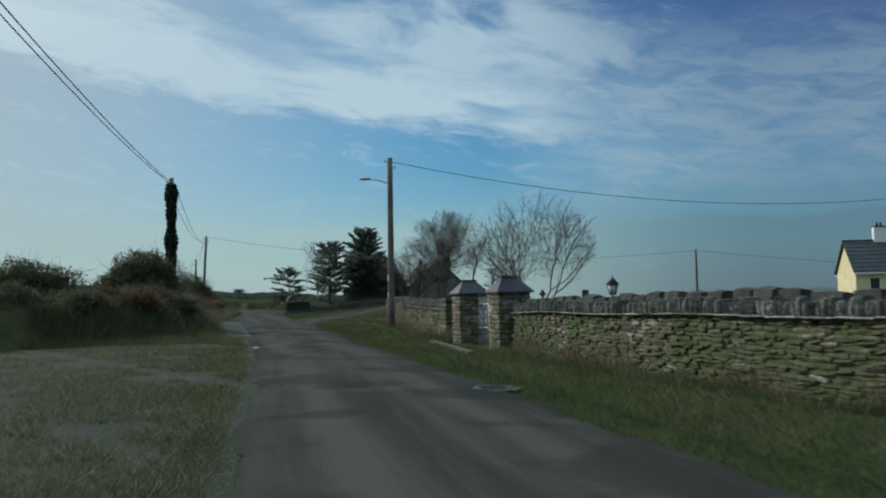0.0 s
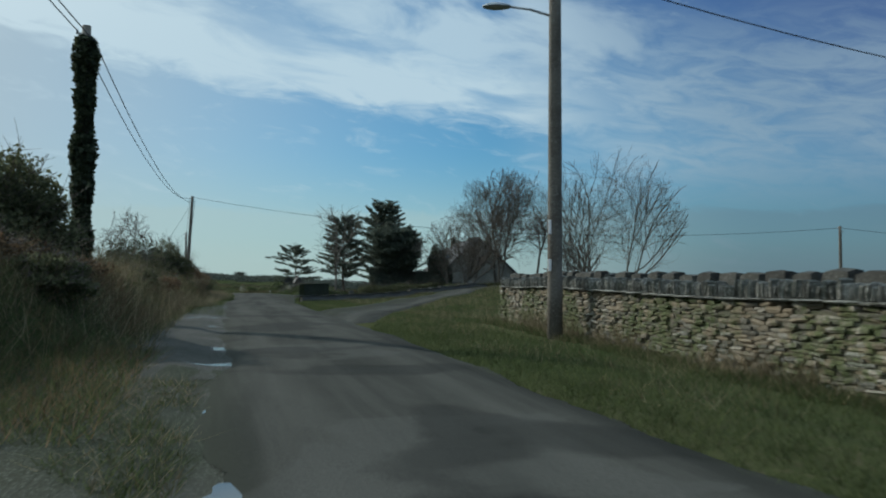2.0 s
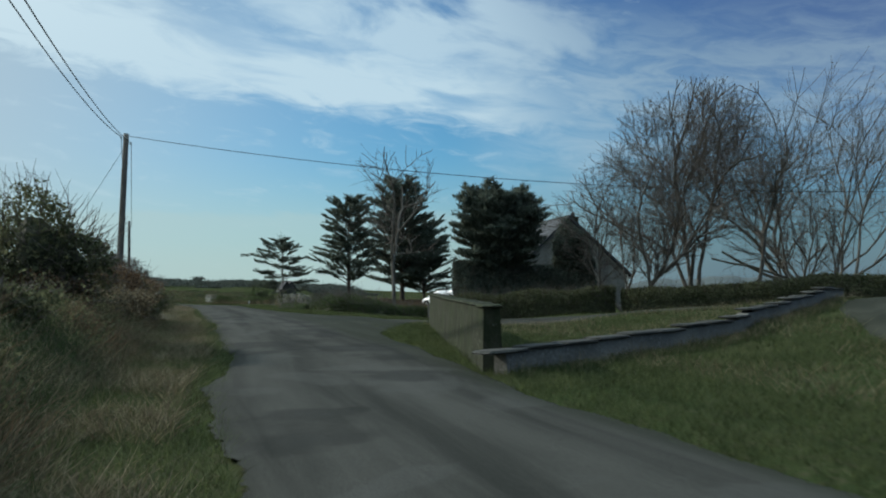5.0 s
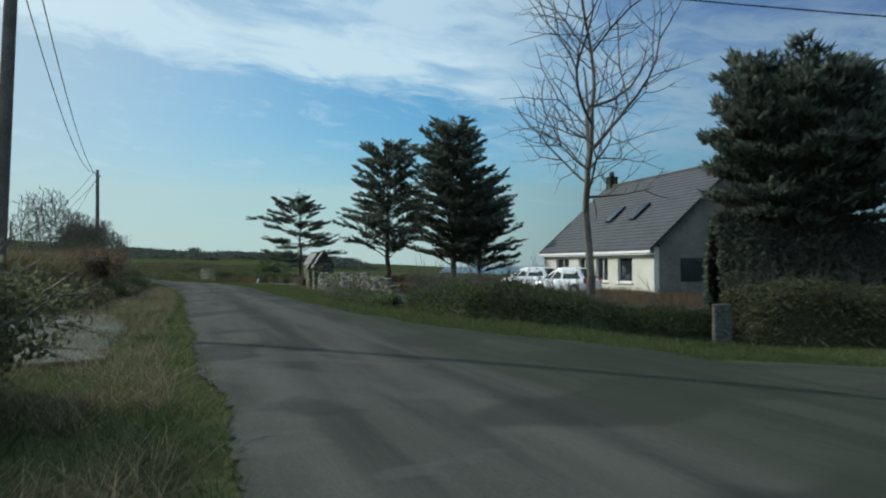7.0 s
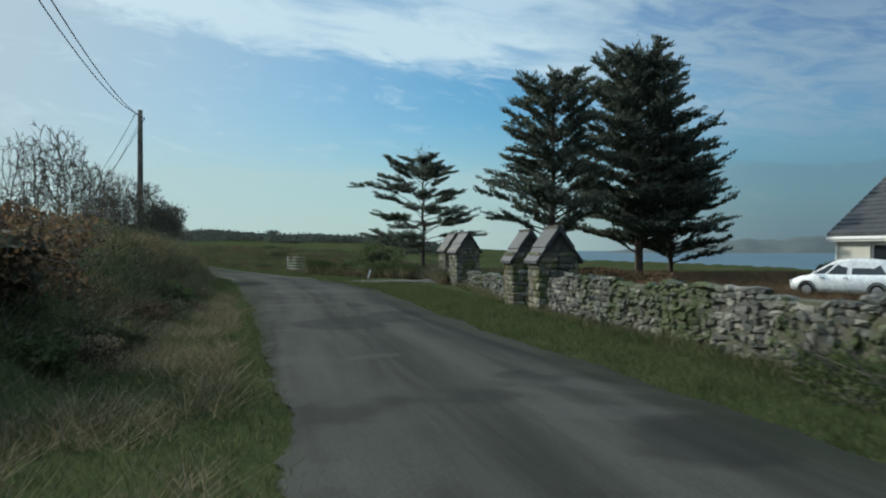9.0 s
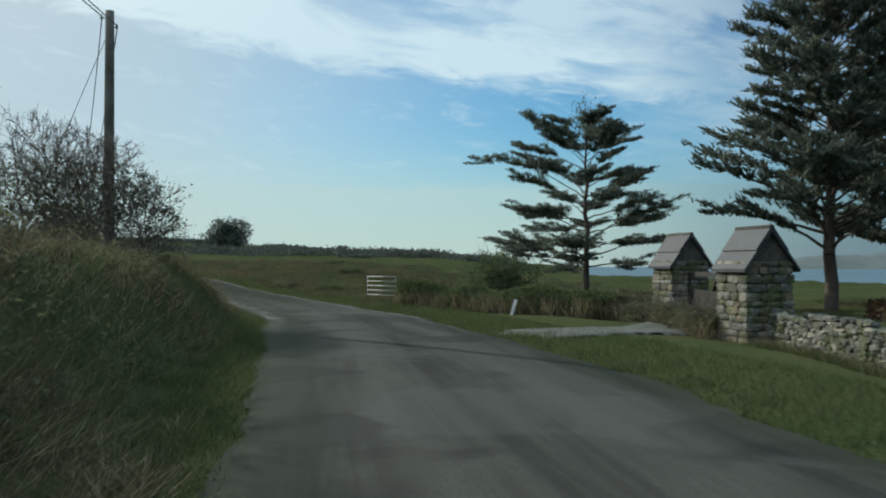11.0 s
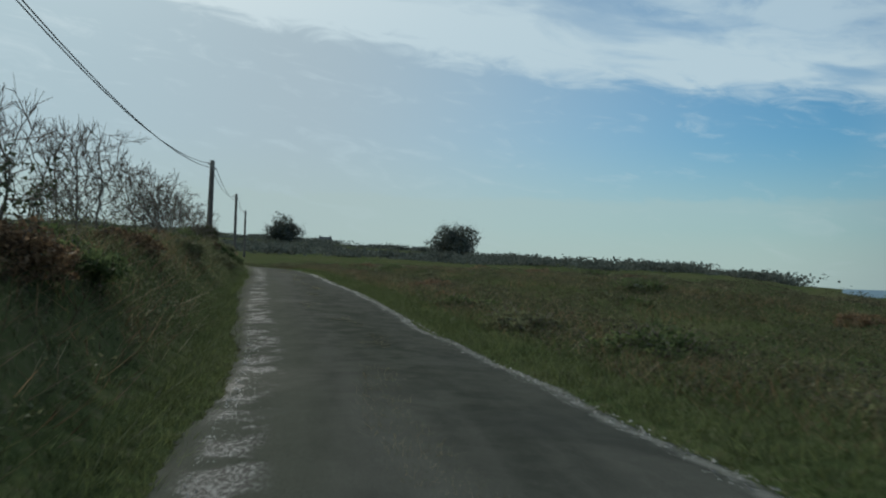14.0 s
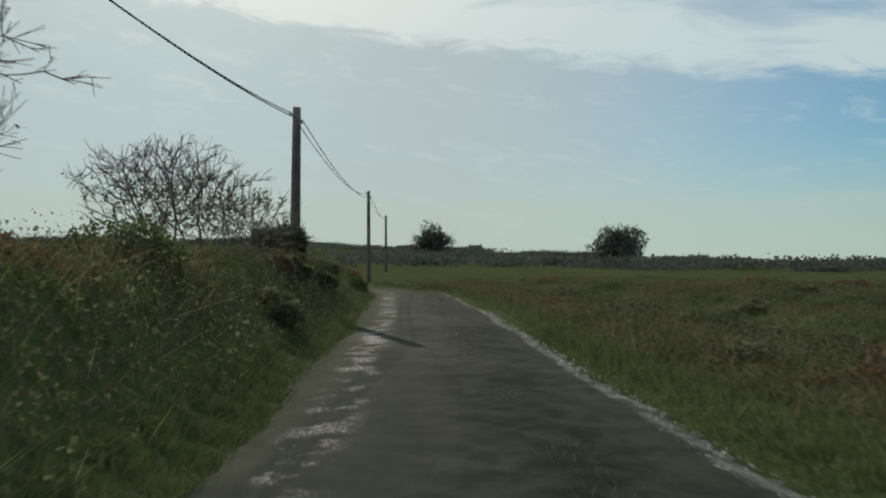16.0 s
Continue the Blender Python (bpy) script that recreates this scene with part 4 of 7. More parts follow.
def bush(name, x, y, radii, seed, label, material=None, leaf=0.10, count=9000, twigs=0, turn=0.0, sink=0.15, category="bush", group="", core_k=0.72, rough=0.30, lift=0.0):
    """A leafy mass: a dark inner body, a thick skin of leaves, some twigs breaking the outline."""
    material = material or M_HEDGE
    rng = np.random.default_rng(seed)
    base = thing(name, (x, y, lz(x, y) - sink + lift), label, category, group, turn)
    bm = lump(radii, seed, rough)
    bm.verts.ensure_lookup_table()
    co = np.array([v.co for v in bm.verts])
    co[:, 2] += radii[2] * 0.72
    count = int(count * 0.8)
    tri = np.array([[v.index for v in f.verts] for f in bm.faces])
    w = rng.dirichlet((1, 1, 1), count)[:, :, None]
    skin = (co[tri[rng.integers(0, len(tri), count)]] * w).sum(1)
    ctr = np.array([0, 0, radii[2] * 0.72])
    P = ctr + (skin - ctr) * (0.74 + 0.30 * rng.random(count) ** 0.7)[:, None] + rng.normal(size=(count, 3)) * min(radii) * 0.055
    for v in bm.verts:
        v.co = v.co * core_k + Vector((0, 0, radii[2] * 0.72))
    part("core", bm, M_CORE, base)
    P = P[P[:, 2] > 0.0]
    V, F = cards(P, leaf, rng)
    part("foliage", mesh_np("foliage", V, F, material), material, base)["kind"] = "stuff"
    if twigs:
        pick = rng.integers(0, len(co), twigs)
        segs = []
        for i in pick:
            a = ctr + (co[i] - ctr) * 0.8
            d = (co[i] - ctr) / (np.linalg.norm(co[i] - ctr) + 1e-6) + rng.normal(size=3) * 0.35 + np.array([0, 0, 0.35])
            b = a + d * (0.3 + 0.5 * rng.random()) * min(radii) * 0.55
            segs.append((a, b, 0.012, 0.005))
            for _ in range(1):
                e = a + (b - a) * rng.uniform(0.4, 0.9)
                segs.append((e, e + (d + rng.normal(size=3) * 0.6) * 0.22 * min(radii), 0.007, 0.004))
        V, F = tubes(segs, 3)
        part("twig_fringe", mesh_np("twig_fringe", V, F, M_TWIG), M_TWIG, base)["kind"] = "stuff"
    return base


def thicket(name, x, y, height, seed, label, stems=6, length=2.5, depth=1.6, turn=0.0, wind=(0.0, 0.0), leaf=0, group="", slope=0.0, count=1000, step=0.16, rtip=0.008):
    """Several leafless thorn stems growing as one mass along x; slope lowers its far end, wind combs its limbs."""
    rng = np.random.default_rng(seed)
    base = thing(name, (x, y, lz(x, y) - 0.1), label, "bush", group, turn)
    a = rng.uniform(-0.5, 0.5, count) * length
    tall = height * (1 - slope * (a / length + 0.5)) * np.sqrt(np.clip(1 - (2.05 * a / length) ** 4, 0.05, 1)) * (0.88 + 0.12 * np.sin(a * 4 + seed))
    h = tall * (0.22 + 0.78 * np.sqrt(rng.random(count)))
    b = rng.normal(size=count) * depth * 0.28 * (0.6 + 0.6 * h / height)
    A = np.stack([a + wind[0] * h * 0.4, b + wind[1] * h * 0.4, h], 1)
    nodes, parents = [], []
    for k in range(stems):
        x0, y0 = length * 0.8 * ((k + 0.5) / stems - 0.5) + rng.normal() * 0.08, rng.normal() * 0.15
        last = -1
        for i in range(4):
            nodes.append((x0 + rng.normal() * 0.03, y0 + rng.normal() * 0.03, -0.2 + 0.22 * i))
            parents.append(last)
            last = len(nodes) - 1
    thick, thin = limbwork(A, nodes, parents, step, rng, 0.045, rtip, infl=height, kill=step * 1.4, twig=0.26, twigs=4, pull=(wind[0] * 0.3, wind[1] * 0.3, 0.05))
    if thick:
        V, F = tubes(thick, 5)
        part("stemwork", mesh_np("stemwork", V, F, M_BARK), M_BARK, base)["kind"] = "stuff"
    V, F = tubes(thin, 3)
    part("crown", mesh_np("crown", V, F, M_TWIG), M_TWIG, base)["kind"] = "stuff"
    if leaf:
        S = np.array([s[1] for s in thin])
        S = S[S[:, 2] < height * 0.6]
        P = S[rng.integers(0, len(S), leaf)] + rng.normal(size=(leaf, 3)) * 0.07
        V, F = cards(P, 0.045, rng)
        part("ivy", mesh_np("ivy", V, F, M_IVY), M_IVY, base, "ivy among the stems")["kind"] = "stuff"
    return base

# ---- poles and wires ----
def pole(x, y, top, r, label, lean=(0.0, 0.0), steps=False, z0=None):
    z = lz(x, y) - 0.3 if z0 is None else z0
    ob = thing("utility_pole", (x, y, z), label, "utility pole", "utility poles along the road")
    h = top - z
    bm = bmesh.new()
    n = 6
    sweep(bm, [(lean[0] * h * i / n, lean[1] * h * i / n, h * i / n) for i in range(n + 1)], [r * (1.12 - 0.3 * i / n) for i in range(n + 1)], 14)
    part("shaft", bm, M_POLE, ob)
    tx, ty = lean[0] * h, lean[1] * h
    for dz, s in ((-0.20, -1), (-0.50, 1)):
        bm = bmesh.new()
        rod(bm, (tx, ty, h + dz), (tx + 0.24 * s, ty - 0.04, h + dz), 0.018, 0.018, 6)
        rod(bm, (tx + 0.24 * s, ty - 0.04, h + dz - 0.03), (tx + 0.24 * s, ty - 0.04, h + dz + 0.1), 0.035, 0.025, 8)
        part("insulator", bm, M_METAL, ob, "small insulator on an iron pin")
    if steps:
        for k in range(4):
            bm = bmesh.new()
            f = 1 - (1.1 + k * 0.33) / h
            rod(bm, (tx * f - 0.16, ty * f, h * f), (tx * f + 0.16, ty * f, h * f), 0.011, 0.011, 5)
            part("step_iron", bm, M_METAL, ob)
    return ob


def wire(a, b, sag, r=0.016, label="sagging black overhead cable"):
    a, b = Vector(a), Vector(b)
    bm = bmesh.new()
    n = 26
    pts = [a.lerp(b, i / n) - Vector((0, 0, 4 * sag * (i / n) * (1 - i / n))) for i in range(n + 1)]
    sweep(bm, pts, r, 5)
    me = bpy.data.meshes.new("overhead_wire")
    bm.to_mesh(me)
    bm.free()
    me.materials.append(M_WIRE)
    return tagged(new("overhead_wire", me), label, "cable", "overhead cables")


# lamp pole
lp = pole(-1.47, 40.9, 8.64, 0.155, "tall grey-brown wooden pole carrying a street light", z0=-0.2)
bm = bmesh.new()
sweep(bm, [(-0.1, 0.02, 7.58), (-0.55, 0.06, 7.74), (-1.0, 0.12, 7.82)], 0.028, 8)
arm = part("lamp_arm", bm, M_METAL, lp, "curved galvanised bracket arm")
bm = bmesh.new()
bmesh.ops.create_uvsphere(bm, u_segments=16, v_segments=10, radius=1.0)
for v in bm.verts:
    k = 0.15 if v.co.x > 0 else 0.17
    v.co = Vector((-1.27 + v.co.x * 0.33, 0.15 + v.co.y * k, 7.83 + v.co.z * (0.085 if v.co.z > 0 else 0.06)))
part("lamp_head", bm, M_METAL, lp, "oval metal street light head")
for z0, z1 in ((2.75, 3.05), (1.95, 2.2)):
    part("tag_plate", boxbm((-0.165, -0.02 - 0.16, z0), (-0.10, 0.02 - 0.16, z1), 0.004), M_TRIM, lp, "white plate nailed to the pole")

# ivy pole
ip = pole(-13.8, 45.1, 8.5, 0.14, "wooden pole wrapped in dark ivy to its top")
rng = np.random.default_rng(5)
n = 5200
hz = rng.random(n) * (8.45 - lz(-13.8, 45.1))
an = rng.random(n) * 2 * math.pi
rr = 0.16 + 0.15 * rng.random(n) * (0.75 + 0.35 * np.sin(hz * 2.3) + 0.25 * np.sin(hz * 5.1 + 1))
V, F = cards(np.stack([rr * np.cos(an), rr * np.sin(an), hz], 1), 0.13, rng, aspect=1.2)
part("ivy", mesh_np("ivy", V, F, M_IVY), M_IVY, ip, "dense dark ivy leaves")["kind"] = "stuff"

p2 = pole(-27.8, 96.0, 9.6, 0.15, "leaning weathered wooden pole with step irons", (0.045, 0.0), True)
p4 = pole(-43.5, 142.9, 9.55, 0.15, "weathered wooden pole rising from thorn bushes", (0, 0), True)
p5 = pole(-70.3, 184.6, 7.9, 0.15, "weathered wooden pole on the roadside bank", (0.015, 0), True)
pole(-92.8, 215.8, 9.5, 0.15, "distant wooden pole along the road")
pole(-110.6, 240.8, 10.0, 0.15, "distant wooden pole along the road")
pole(28.6, 92.0, 6.9, 0.14, "wooden pole standing in the field")
pole(-2.0, -7.0, 8.6, 0.15, "wooden pole beside the road")
t2, t4, t5 = (-27.8 + 0.41, 96.0, 9.45), (-43.5, 142.9, 9.4), (-70.2, 184.6, 7.75)
for dx, dz in ((-0.24, 0.0), (0.24, -0.30)):
    wire((-2.0 + dx, -7, 8.4 + dz), (-13.8 + dx, 45.1, 8.35 + dz), 0.75)
    wire((-13.8 + dx, 45.1, 8.35 + dz), (t2[0] + dx, 96.0, 9.45 + dz), 1.4)
    wire((t2[0] + dx, 96.0, 9.45 + dz), (t4[0] + dx, 142.9, 9.4 + dz), 1.5)
    wire((t4[0] + dx, 142.9, 9.4 + dz), (t5[0] + dx, 184.6, 7.75 + dz), 1.8)
    wire((t5[0] + dx, 184.6, 7.75 + dz), (-92.8 + dx, 215.8, 9.3 + dz), 0.7)
    wire((-92.8 + dx, 215.8, 9.3 + dz), (-110.6 + dx, 240.8, 9.8 + dz), 0.5)
wire((t2[0], 96.0, 9.5), (28.6, 92.0, 6.75), 1.8)
wire((-1.4, 40.9, 8.45), (50, 58, 11.6), 3.0)
wire((28.6, 92.0, 6.75), (120, 88, 4.0), 2.0)
wire((t2[0] - 0.1, 96.0, 8.9), (-30.8, 93.5, lz(-30.8, 93.5)), 0.02, 0.010, "taut steel stay wire anchored in the bank")
wire((t4[0] - 0.1, 142.9, 8.8), (-49.5, 146.5, lz(-49.5, 146.5)), 0.02, 0.010, "taut steel stay wire anchored in the bank")


# ---- stone walls ----
def stone_mesh(seed, material, wedge=0.16):
    """One rough squared stone, unit size, corners knocked about."""
    rnd = random.Random(seed)
    bm = boxbm((-0.5, -0.5, -0.5), (0.5, 0.5, 0.5))
    bmesh.ops.subdivide_edges(bm, edges=[e for e in bm.edges], cuts=1, use_grid_fill=True)
    for v in bm.verts:
        k = 0.86 if sum(abs(c) > 0.4 for c in v.co) == 3 else (0.96 if sum(abs(c) > 0.4 for c in v.co) == 2 else 1.06)
        v.co = Vector([c * k + rnd.uniform(-wedge, wedge) * 0.35 for c in v.co])
    me = bpy.data.meshes.new("stone")
    bm.to_mesh(me)
    bm.free()
    me.materials.append(material)
    return me


STONES = [stone_mesh(i, M_STONE) for i in range(10)]
PALE = [stone_mesh(40 + i, M_LICHEN) for i in range(6)]
MOSS_STONES = [stone_mesh(i, M_MOSSSTONE) for i in range(10)]
DRY_STONES = [stone_mesh(20 + i, M_DRYSTONE, 0.26) for i in range(12)]


def place(name, me, parent, loc, turn, size, tilt=(0, 0)):
    ob = new(name, me)
    ob.parent = parent
    ob.matrix_basis = Matrix.LocRotScale(loc, Euler((tilt[0], tilt[1], turn)), size)
    return ob


def along(pts, step):
    """Points and headings along a broken line."""
    out, left = [], 0.0
    for (ax, ay), (bx, by) in zip(pts[:-1], pts[1:]):
        L = math.hypot(bx - ax, by - ay)
        s = left
        while s < L:
            out.append((ax + (bx - ax) * s / L, ay + (by - ay) * s / L, math.atan2(by - ay, bx - ax)))
            s += step() if callable(step) else step
        left = s - L
    return out


def core_wall(name, pts, thick, height, material, parent, sink=0.2):
    """The body of a wall along a broken line, following the ground."""
    P = along(pts, 0.5)
    V, F = [], []
    for x, y, a in P:
        nx, ny = -math.sin(a) * thick / 2, math.cos(a) * thick / 2
        z = lz(x, y)
        h = height(x, y) if callable(height) else height
        V += [(x - nx, y - ny, z - sink), (x + nx, y + ny, z - sink), (x + nx * 0.8, y + ny * 0.8, z + h), (x - nx * 0.8, y - ny * 0.8, z + h)]
    n = len(P)
    for i in range(n - 1):
        for j in range(4):
            F.append((i * 4 + j, i * 4 + (j + 1) % 4, i * 4 + 4 + (j + 1) % 4, i * 4 + 4 + j))
    F += [(3, 2, 1, 0), tuple((n - 1) * 4 + j for j in range(4))]
    return part("core", mesh_of("core", V, F, material), material, parent)


def stone_wall(pts, height, thick, label, seed, face=-1, course=0.13, length=0.30, near=None, pale=0.18, both=False, stones=None, joined=None, rag=0.0, fade=0.0, jumble=1.0):
    """Rubble wall: courses of single stones on its faces; those past the stretch `near` are joined."""
    rnd = random.Random(seed)
    ob = thing("stone_wall", (0, 0, 0), label, "wall")

    def tall(x, y):
        return height * (min(1.0, 0.25 + math.hypot(x - pts[0][0], y - pts[0][1]) / fade) if fade else 1.0)

    core_wall("core", pts, thick - 0.05, (lambda x, y: tall(x, y) - 0.10), M_MORTAR, ob)
    joined_v, joined_f, count = [], [], 0
    for sgn in ((face, -face) if both else (face,)):
        z = 0.02
        while z < height - course * 0.4:
            c = course * rnd.uniform(0.75, 1.35)
            for x, y, a in along(pts, lambda: length * rnd.uniform(0.55, 1.55)):
                top = tall(x, y) + (rag * math.sin(x * 3 + y * 2.1) if rag else 0)
                if z > top:
                    continue
                nx, ny = -math.sin(a) * sgn, math.cos(a) * sgn
                off = thick / 2 - 0.10 - 0.10 * z / height * 0.5 + rnd.uniform(-0.02, 0.03)
                L, H, D = length * rnd.uniform(0.9, 1.5), c * rnd.uniform(0.86, 1.12), rnd.uniform(0.16, 0.24)
                loc = Vector((x + nx * off, y + ny * off, lz(x, y) + z + c / 2 + rnd.uniform(-0.012, 0.012)))
                rot = Euler((rnd.gauss(0, 0.06 * jumble), rnd.gauss(0, 0.07 * jumble), a + rnd.gauss(0, 0.06 * jumble)))
                me_ = rnd.choice(PALE if rnd.random() < pale else stones or STONES)
                if near is None or near[0] <= y <= near[1] and count < 300:
                    s = new("stone", me_)
                    s.parent = ob
                    s.matrix_basis = Matrix.LocRotScale(loc, rot, (L, D, H))
                    count += 1
                else:
                    m = Matrix.LocRotScale(loc, rot, (L, D, H))
                    b0 = len(joined_v)
                    joined_v += [tuple(m @ v.co) for v in me_.vertices]
                    joined_f += [tuple(b0 + i for i in p.vertices) for p in me_.polygons]
            z += c
    if joined_v:
        part("stonework", mesh_of("stonework", joined_v, joined_f, joined or M_STONEJ), joined or M_STONEJ, ob)["kind"] = "stuff"
    return ob


SLABS = [stone_mesh(60 + i, M_SLAB, 0.10) for i in range(6)]
CAPS = [stone_mesh(90 + i, M_RENDER, 0.05) for i in range(5)]
COPES = [stone_mesh(80 + i, M_DARKCOPE, 0.10) for i in range(5)]


def churchyard_wall(pts, label, seed, near, y_from=-99.0, stones=None, joined=None):
    """Rubble wall with a thin ledge, a row of upright slabs, and dark blocks behind them."""
    rnd = random.Random(seed)
    ob = stone_wall(pts, 1.05, 0.52, label, seed, face=1, near=near, course=0.062, length=0.25, pale=0.09, stones=stones, joined=joined)
    ledge_v, ledge_f = [], []
    for x, y, a in along(pts, 0.62):
        place("ledge_slab", SLABS[rnd.randrange(6)], ob, (x, y, lz(x, y) + 1.075), a, (0.66, 0.60, 0.045), (0, rnd.gauss(0, 0.01)))
    for x, y, a in along(pts, lambda: rnd.uniform(0.06, 0.13)):
        if y < y_from:
            continue
        nx, ny = -math.sin(a), math.cos(a)
        h = rnd.uniform(0.16, 0.27)
        place("upright_slab", SLABS[rnd.randrange(6)], ob, (x + nx * 0.14, y + ny * 0.14, lz(x, y) + 1.09 + h / 2), a, (rnd.uniform(0.025, 0.07), 0.20, h), (rnd.gauss(0, 0.05), rnd.gauss(0, 0.10)))
    for x, y, a in along(pts, lambda: rnd.uniform(0.50, 0.72)):
        nx, ny = -math.sin(a), math.cos(a)
        h = rnd.uniform(0.34, 0.41)
        place("coping_stone", COPES[rnd.randrange(5)], ob, (x - nx * 0.14, y - ny * 0.14, lz(x, y) + 1.08 + h / 2), a, (rnd.uniform(0.42, 0.58), 0.24, h), (0, rnd.gauss(0, 0.03)))
    return ob


def hip_pier(x, y, turn, label):
    """Square stone gate pier with a hipped slate cap on projecting eaves."""
    rnd = random.Random(int(x * 100))
    ob = thing("gate_pier", (x, y, lz(x, y) - 0.1), label, "gate pier", "capped piers of the churchyard gate", turn)
    part("core", boxbm((-0.40, -0.40, 0), (0.40, 0.40, 1.82)), M_MORTAR, ob)
    z = 0.05
    while z < 1.78:
        c = rnd.uniform(0.10, 0.17)
        for k in range(4):
            s = -0.41
            while s < 0.37:
                L = min(rnd.uniform(0.2, 0.42), 0.47 - s)
                m = Matrix.Rotation(k * math.pi / 2, 4, "Z")
                p = m @ Vector((s + L / 2, -0.41, z + c / 2))
                place("stone", rnd.choice(PALE if rnd.random() < 0.15 else STONES), ob, p, k * math.pi / 2, (L * 0.97, 0.16, c * 0.95), (rnd.gauss(0, 0.03), rnd.gauss(0, 0.03)))
                s += L
        z += c
    bm = bmesh.new()
    lo, hi, e = 1.80, 2.20, 0.55
    for z0, z1, k in ((lo - 0.05, lo, e),):
        box(bm, (-k, -k, z0), (k, k, z1), 0.01)
    part("eaves_slab", bm, M_COPING, ob)
    roof = part("roof", mesh_of("roof", [(-e, -e, lo), (e, -e, lo), (e, e, lo), (-e, e, lo), (-0.22, 0, hi), (0.22, 0, hi)], [(0, 1, 5, 4), (1, 2, 5), (2, 3, 4, 5), (3, 0, 4), (3, 2, 1, 0)], M_SLATE), M_SLATE, ob, "hipped slate cap")
    part("ridge_tile", boxbm((-0.25, -0.055, hi - 0.035), (0.25, 0.055, hi + 0.045), 0.015), M_COPING, roof)
    return ob


def gable_pier(x, y, turn, label, w=0.92, h=1.42, rise=0.70):
    """Square rubble pier with a steep gabled slate roof."""
    rnd = random.Random(int(abs(x) * 100))
    ob = thing("gate_pier", (x, y, lz(x, y) - 0.1), label, "gate pier", "gabled stone gate piers", turn)
    k = w / 2
    part("core", boxbm((-k + 0.06, -k + 0.06, 0), (k - 0.06, k - 0.06, h + 0.1)), M_MORTAR, ob)
    z = 0.02
    while z < h + 0.06:
        c = rnd.uniform(0.11, 0.2)
        for j in range(4):
            s = -k
            while s < k - 0.05:
                L = min(rnd.uniform(0.22, 0.5), k + 0.05 - s)
                p = Matrix.Rotation(j * math.pi / 2, 4, "Z") @ Vector((s + L / 2, -k + 0.05, z + c / 2))
                place("stone", rnd.choice(PALE if rnd.random() < 0.3 else STONES), ob, p, j * math.pi / 2, (L * 0.97, 0.18, c * 0.95), (rnd.gauss(0, 0.03), rnd.gauss(0, 0.03)))
                s += L
        z += c
    e, z0 = k + 0.12, h + 0.02
    z1 = z0 + rise
    part("gable", mesh_of("gable", [(-k, -k, z0), (k, -k, z0), (0, -k, z1 - 0.08), (-k, k, z0), (k, k, z0), (0, k, z1 - 0.08)], [(0, 1, 2), (5, 4, 3), (0, 2, 5, 3), (1, 4, 5, 2), (0, 3, 4, 1)], M_COPING), M_COPING, ob)
    t = 0.07
    for sg in (-1, 1):
        V = []
        for yy in (-e, e):
            V += [(0, yy, z1), (sg * e, yy, z0 - 0.10), (sg * e, yy, z0 - 0.10 - t), (0, yy, z1 - t * 1.4)]
        slope = part("roof_slope", mesh_of("roof_slope", V, [(0, 1, 2, 3), (7, 6, 5, 4), (0, 4, 5, 1), (1, 5, 6, 2), (2, 6, 7, 3), (3, 7, 4, 0)], M_SLATE), M_SLATE, ob)
        f = 0.5
        a = Vector((0, 0, z1)).lerp(Vector((sg * e, 0, z0 - 0.10)), f)
        nrm = Vector((sg * (z1 - z0 + 0.1), 0, e)).normalized()
        bm = boxbm((-0.30, -e, 0), (0.30, e, 0.025))
        bmesh.ops.transform(bm, matrix=Matrix.Translation(a.lerp(Vector((0, 0, z1)), 0.40) + nrm * 0.004) @ Matrix.Rotation(sg * math.atan2(z1 - z0 + 0.1, e), 4, "Y"), verts=bm.verts)
        part("upper_slate_course", bm, M_SLATE, slope)
    part("ridge_tile", boxbm((-0.06, -e, z1 - 0.05), (0.06, e, z1 + 0.05), 0.015), M_COPING, ob)
    return ob


churchyard_wall([(1.43, 31.7), (-0.45, 40.0), (-2.06, 47.8)], "rubble stone churchyard wall topped with upright slabs", 3, (31, 40))
churchyard_wall([(9.0, 4.5), (6.3, 12.0), (4.4, 19.0), (3.45, 23.8)], "rubble stone churchyard wall with grassy slab coping", 4, (10, 23), 4, MOSS_STONES, M_MOSSSTONEJ)
part_end = thing("wall_end", (1.5, 31.4, lz(1.5, 31.4) - 0.1), "squared stone end pillar of the churchyard wall", "wall", turn=112)
for k, z in enumerate(np.arange(0.1, 1.52, 0.155)):
    for j in (-1, 1):
        place("stone", (STONES + PALE)[(k * 3 + j) % 16], part_end, (0.0, 0.16 * j, z), 0, (0.56 if (k + j) % 2 else 0.50, 0.33, 0.15), (0, 0.02 * j))
part("cap", boxbm((-0.33, -0.36, 1.50), (0.33, 0.36, 1.60), 0.02), M_COPING, part_end)
hip_pier(2.12, 28.15, 17, "rubble stone gate pier under a hipped slate cap")
hip_pier(3.2, 24.45, 17, "rubble stone pier under a hipped slate cap, beside the long wall")


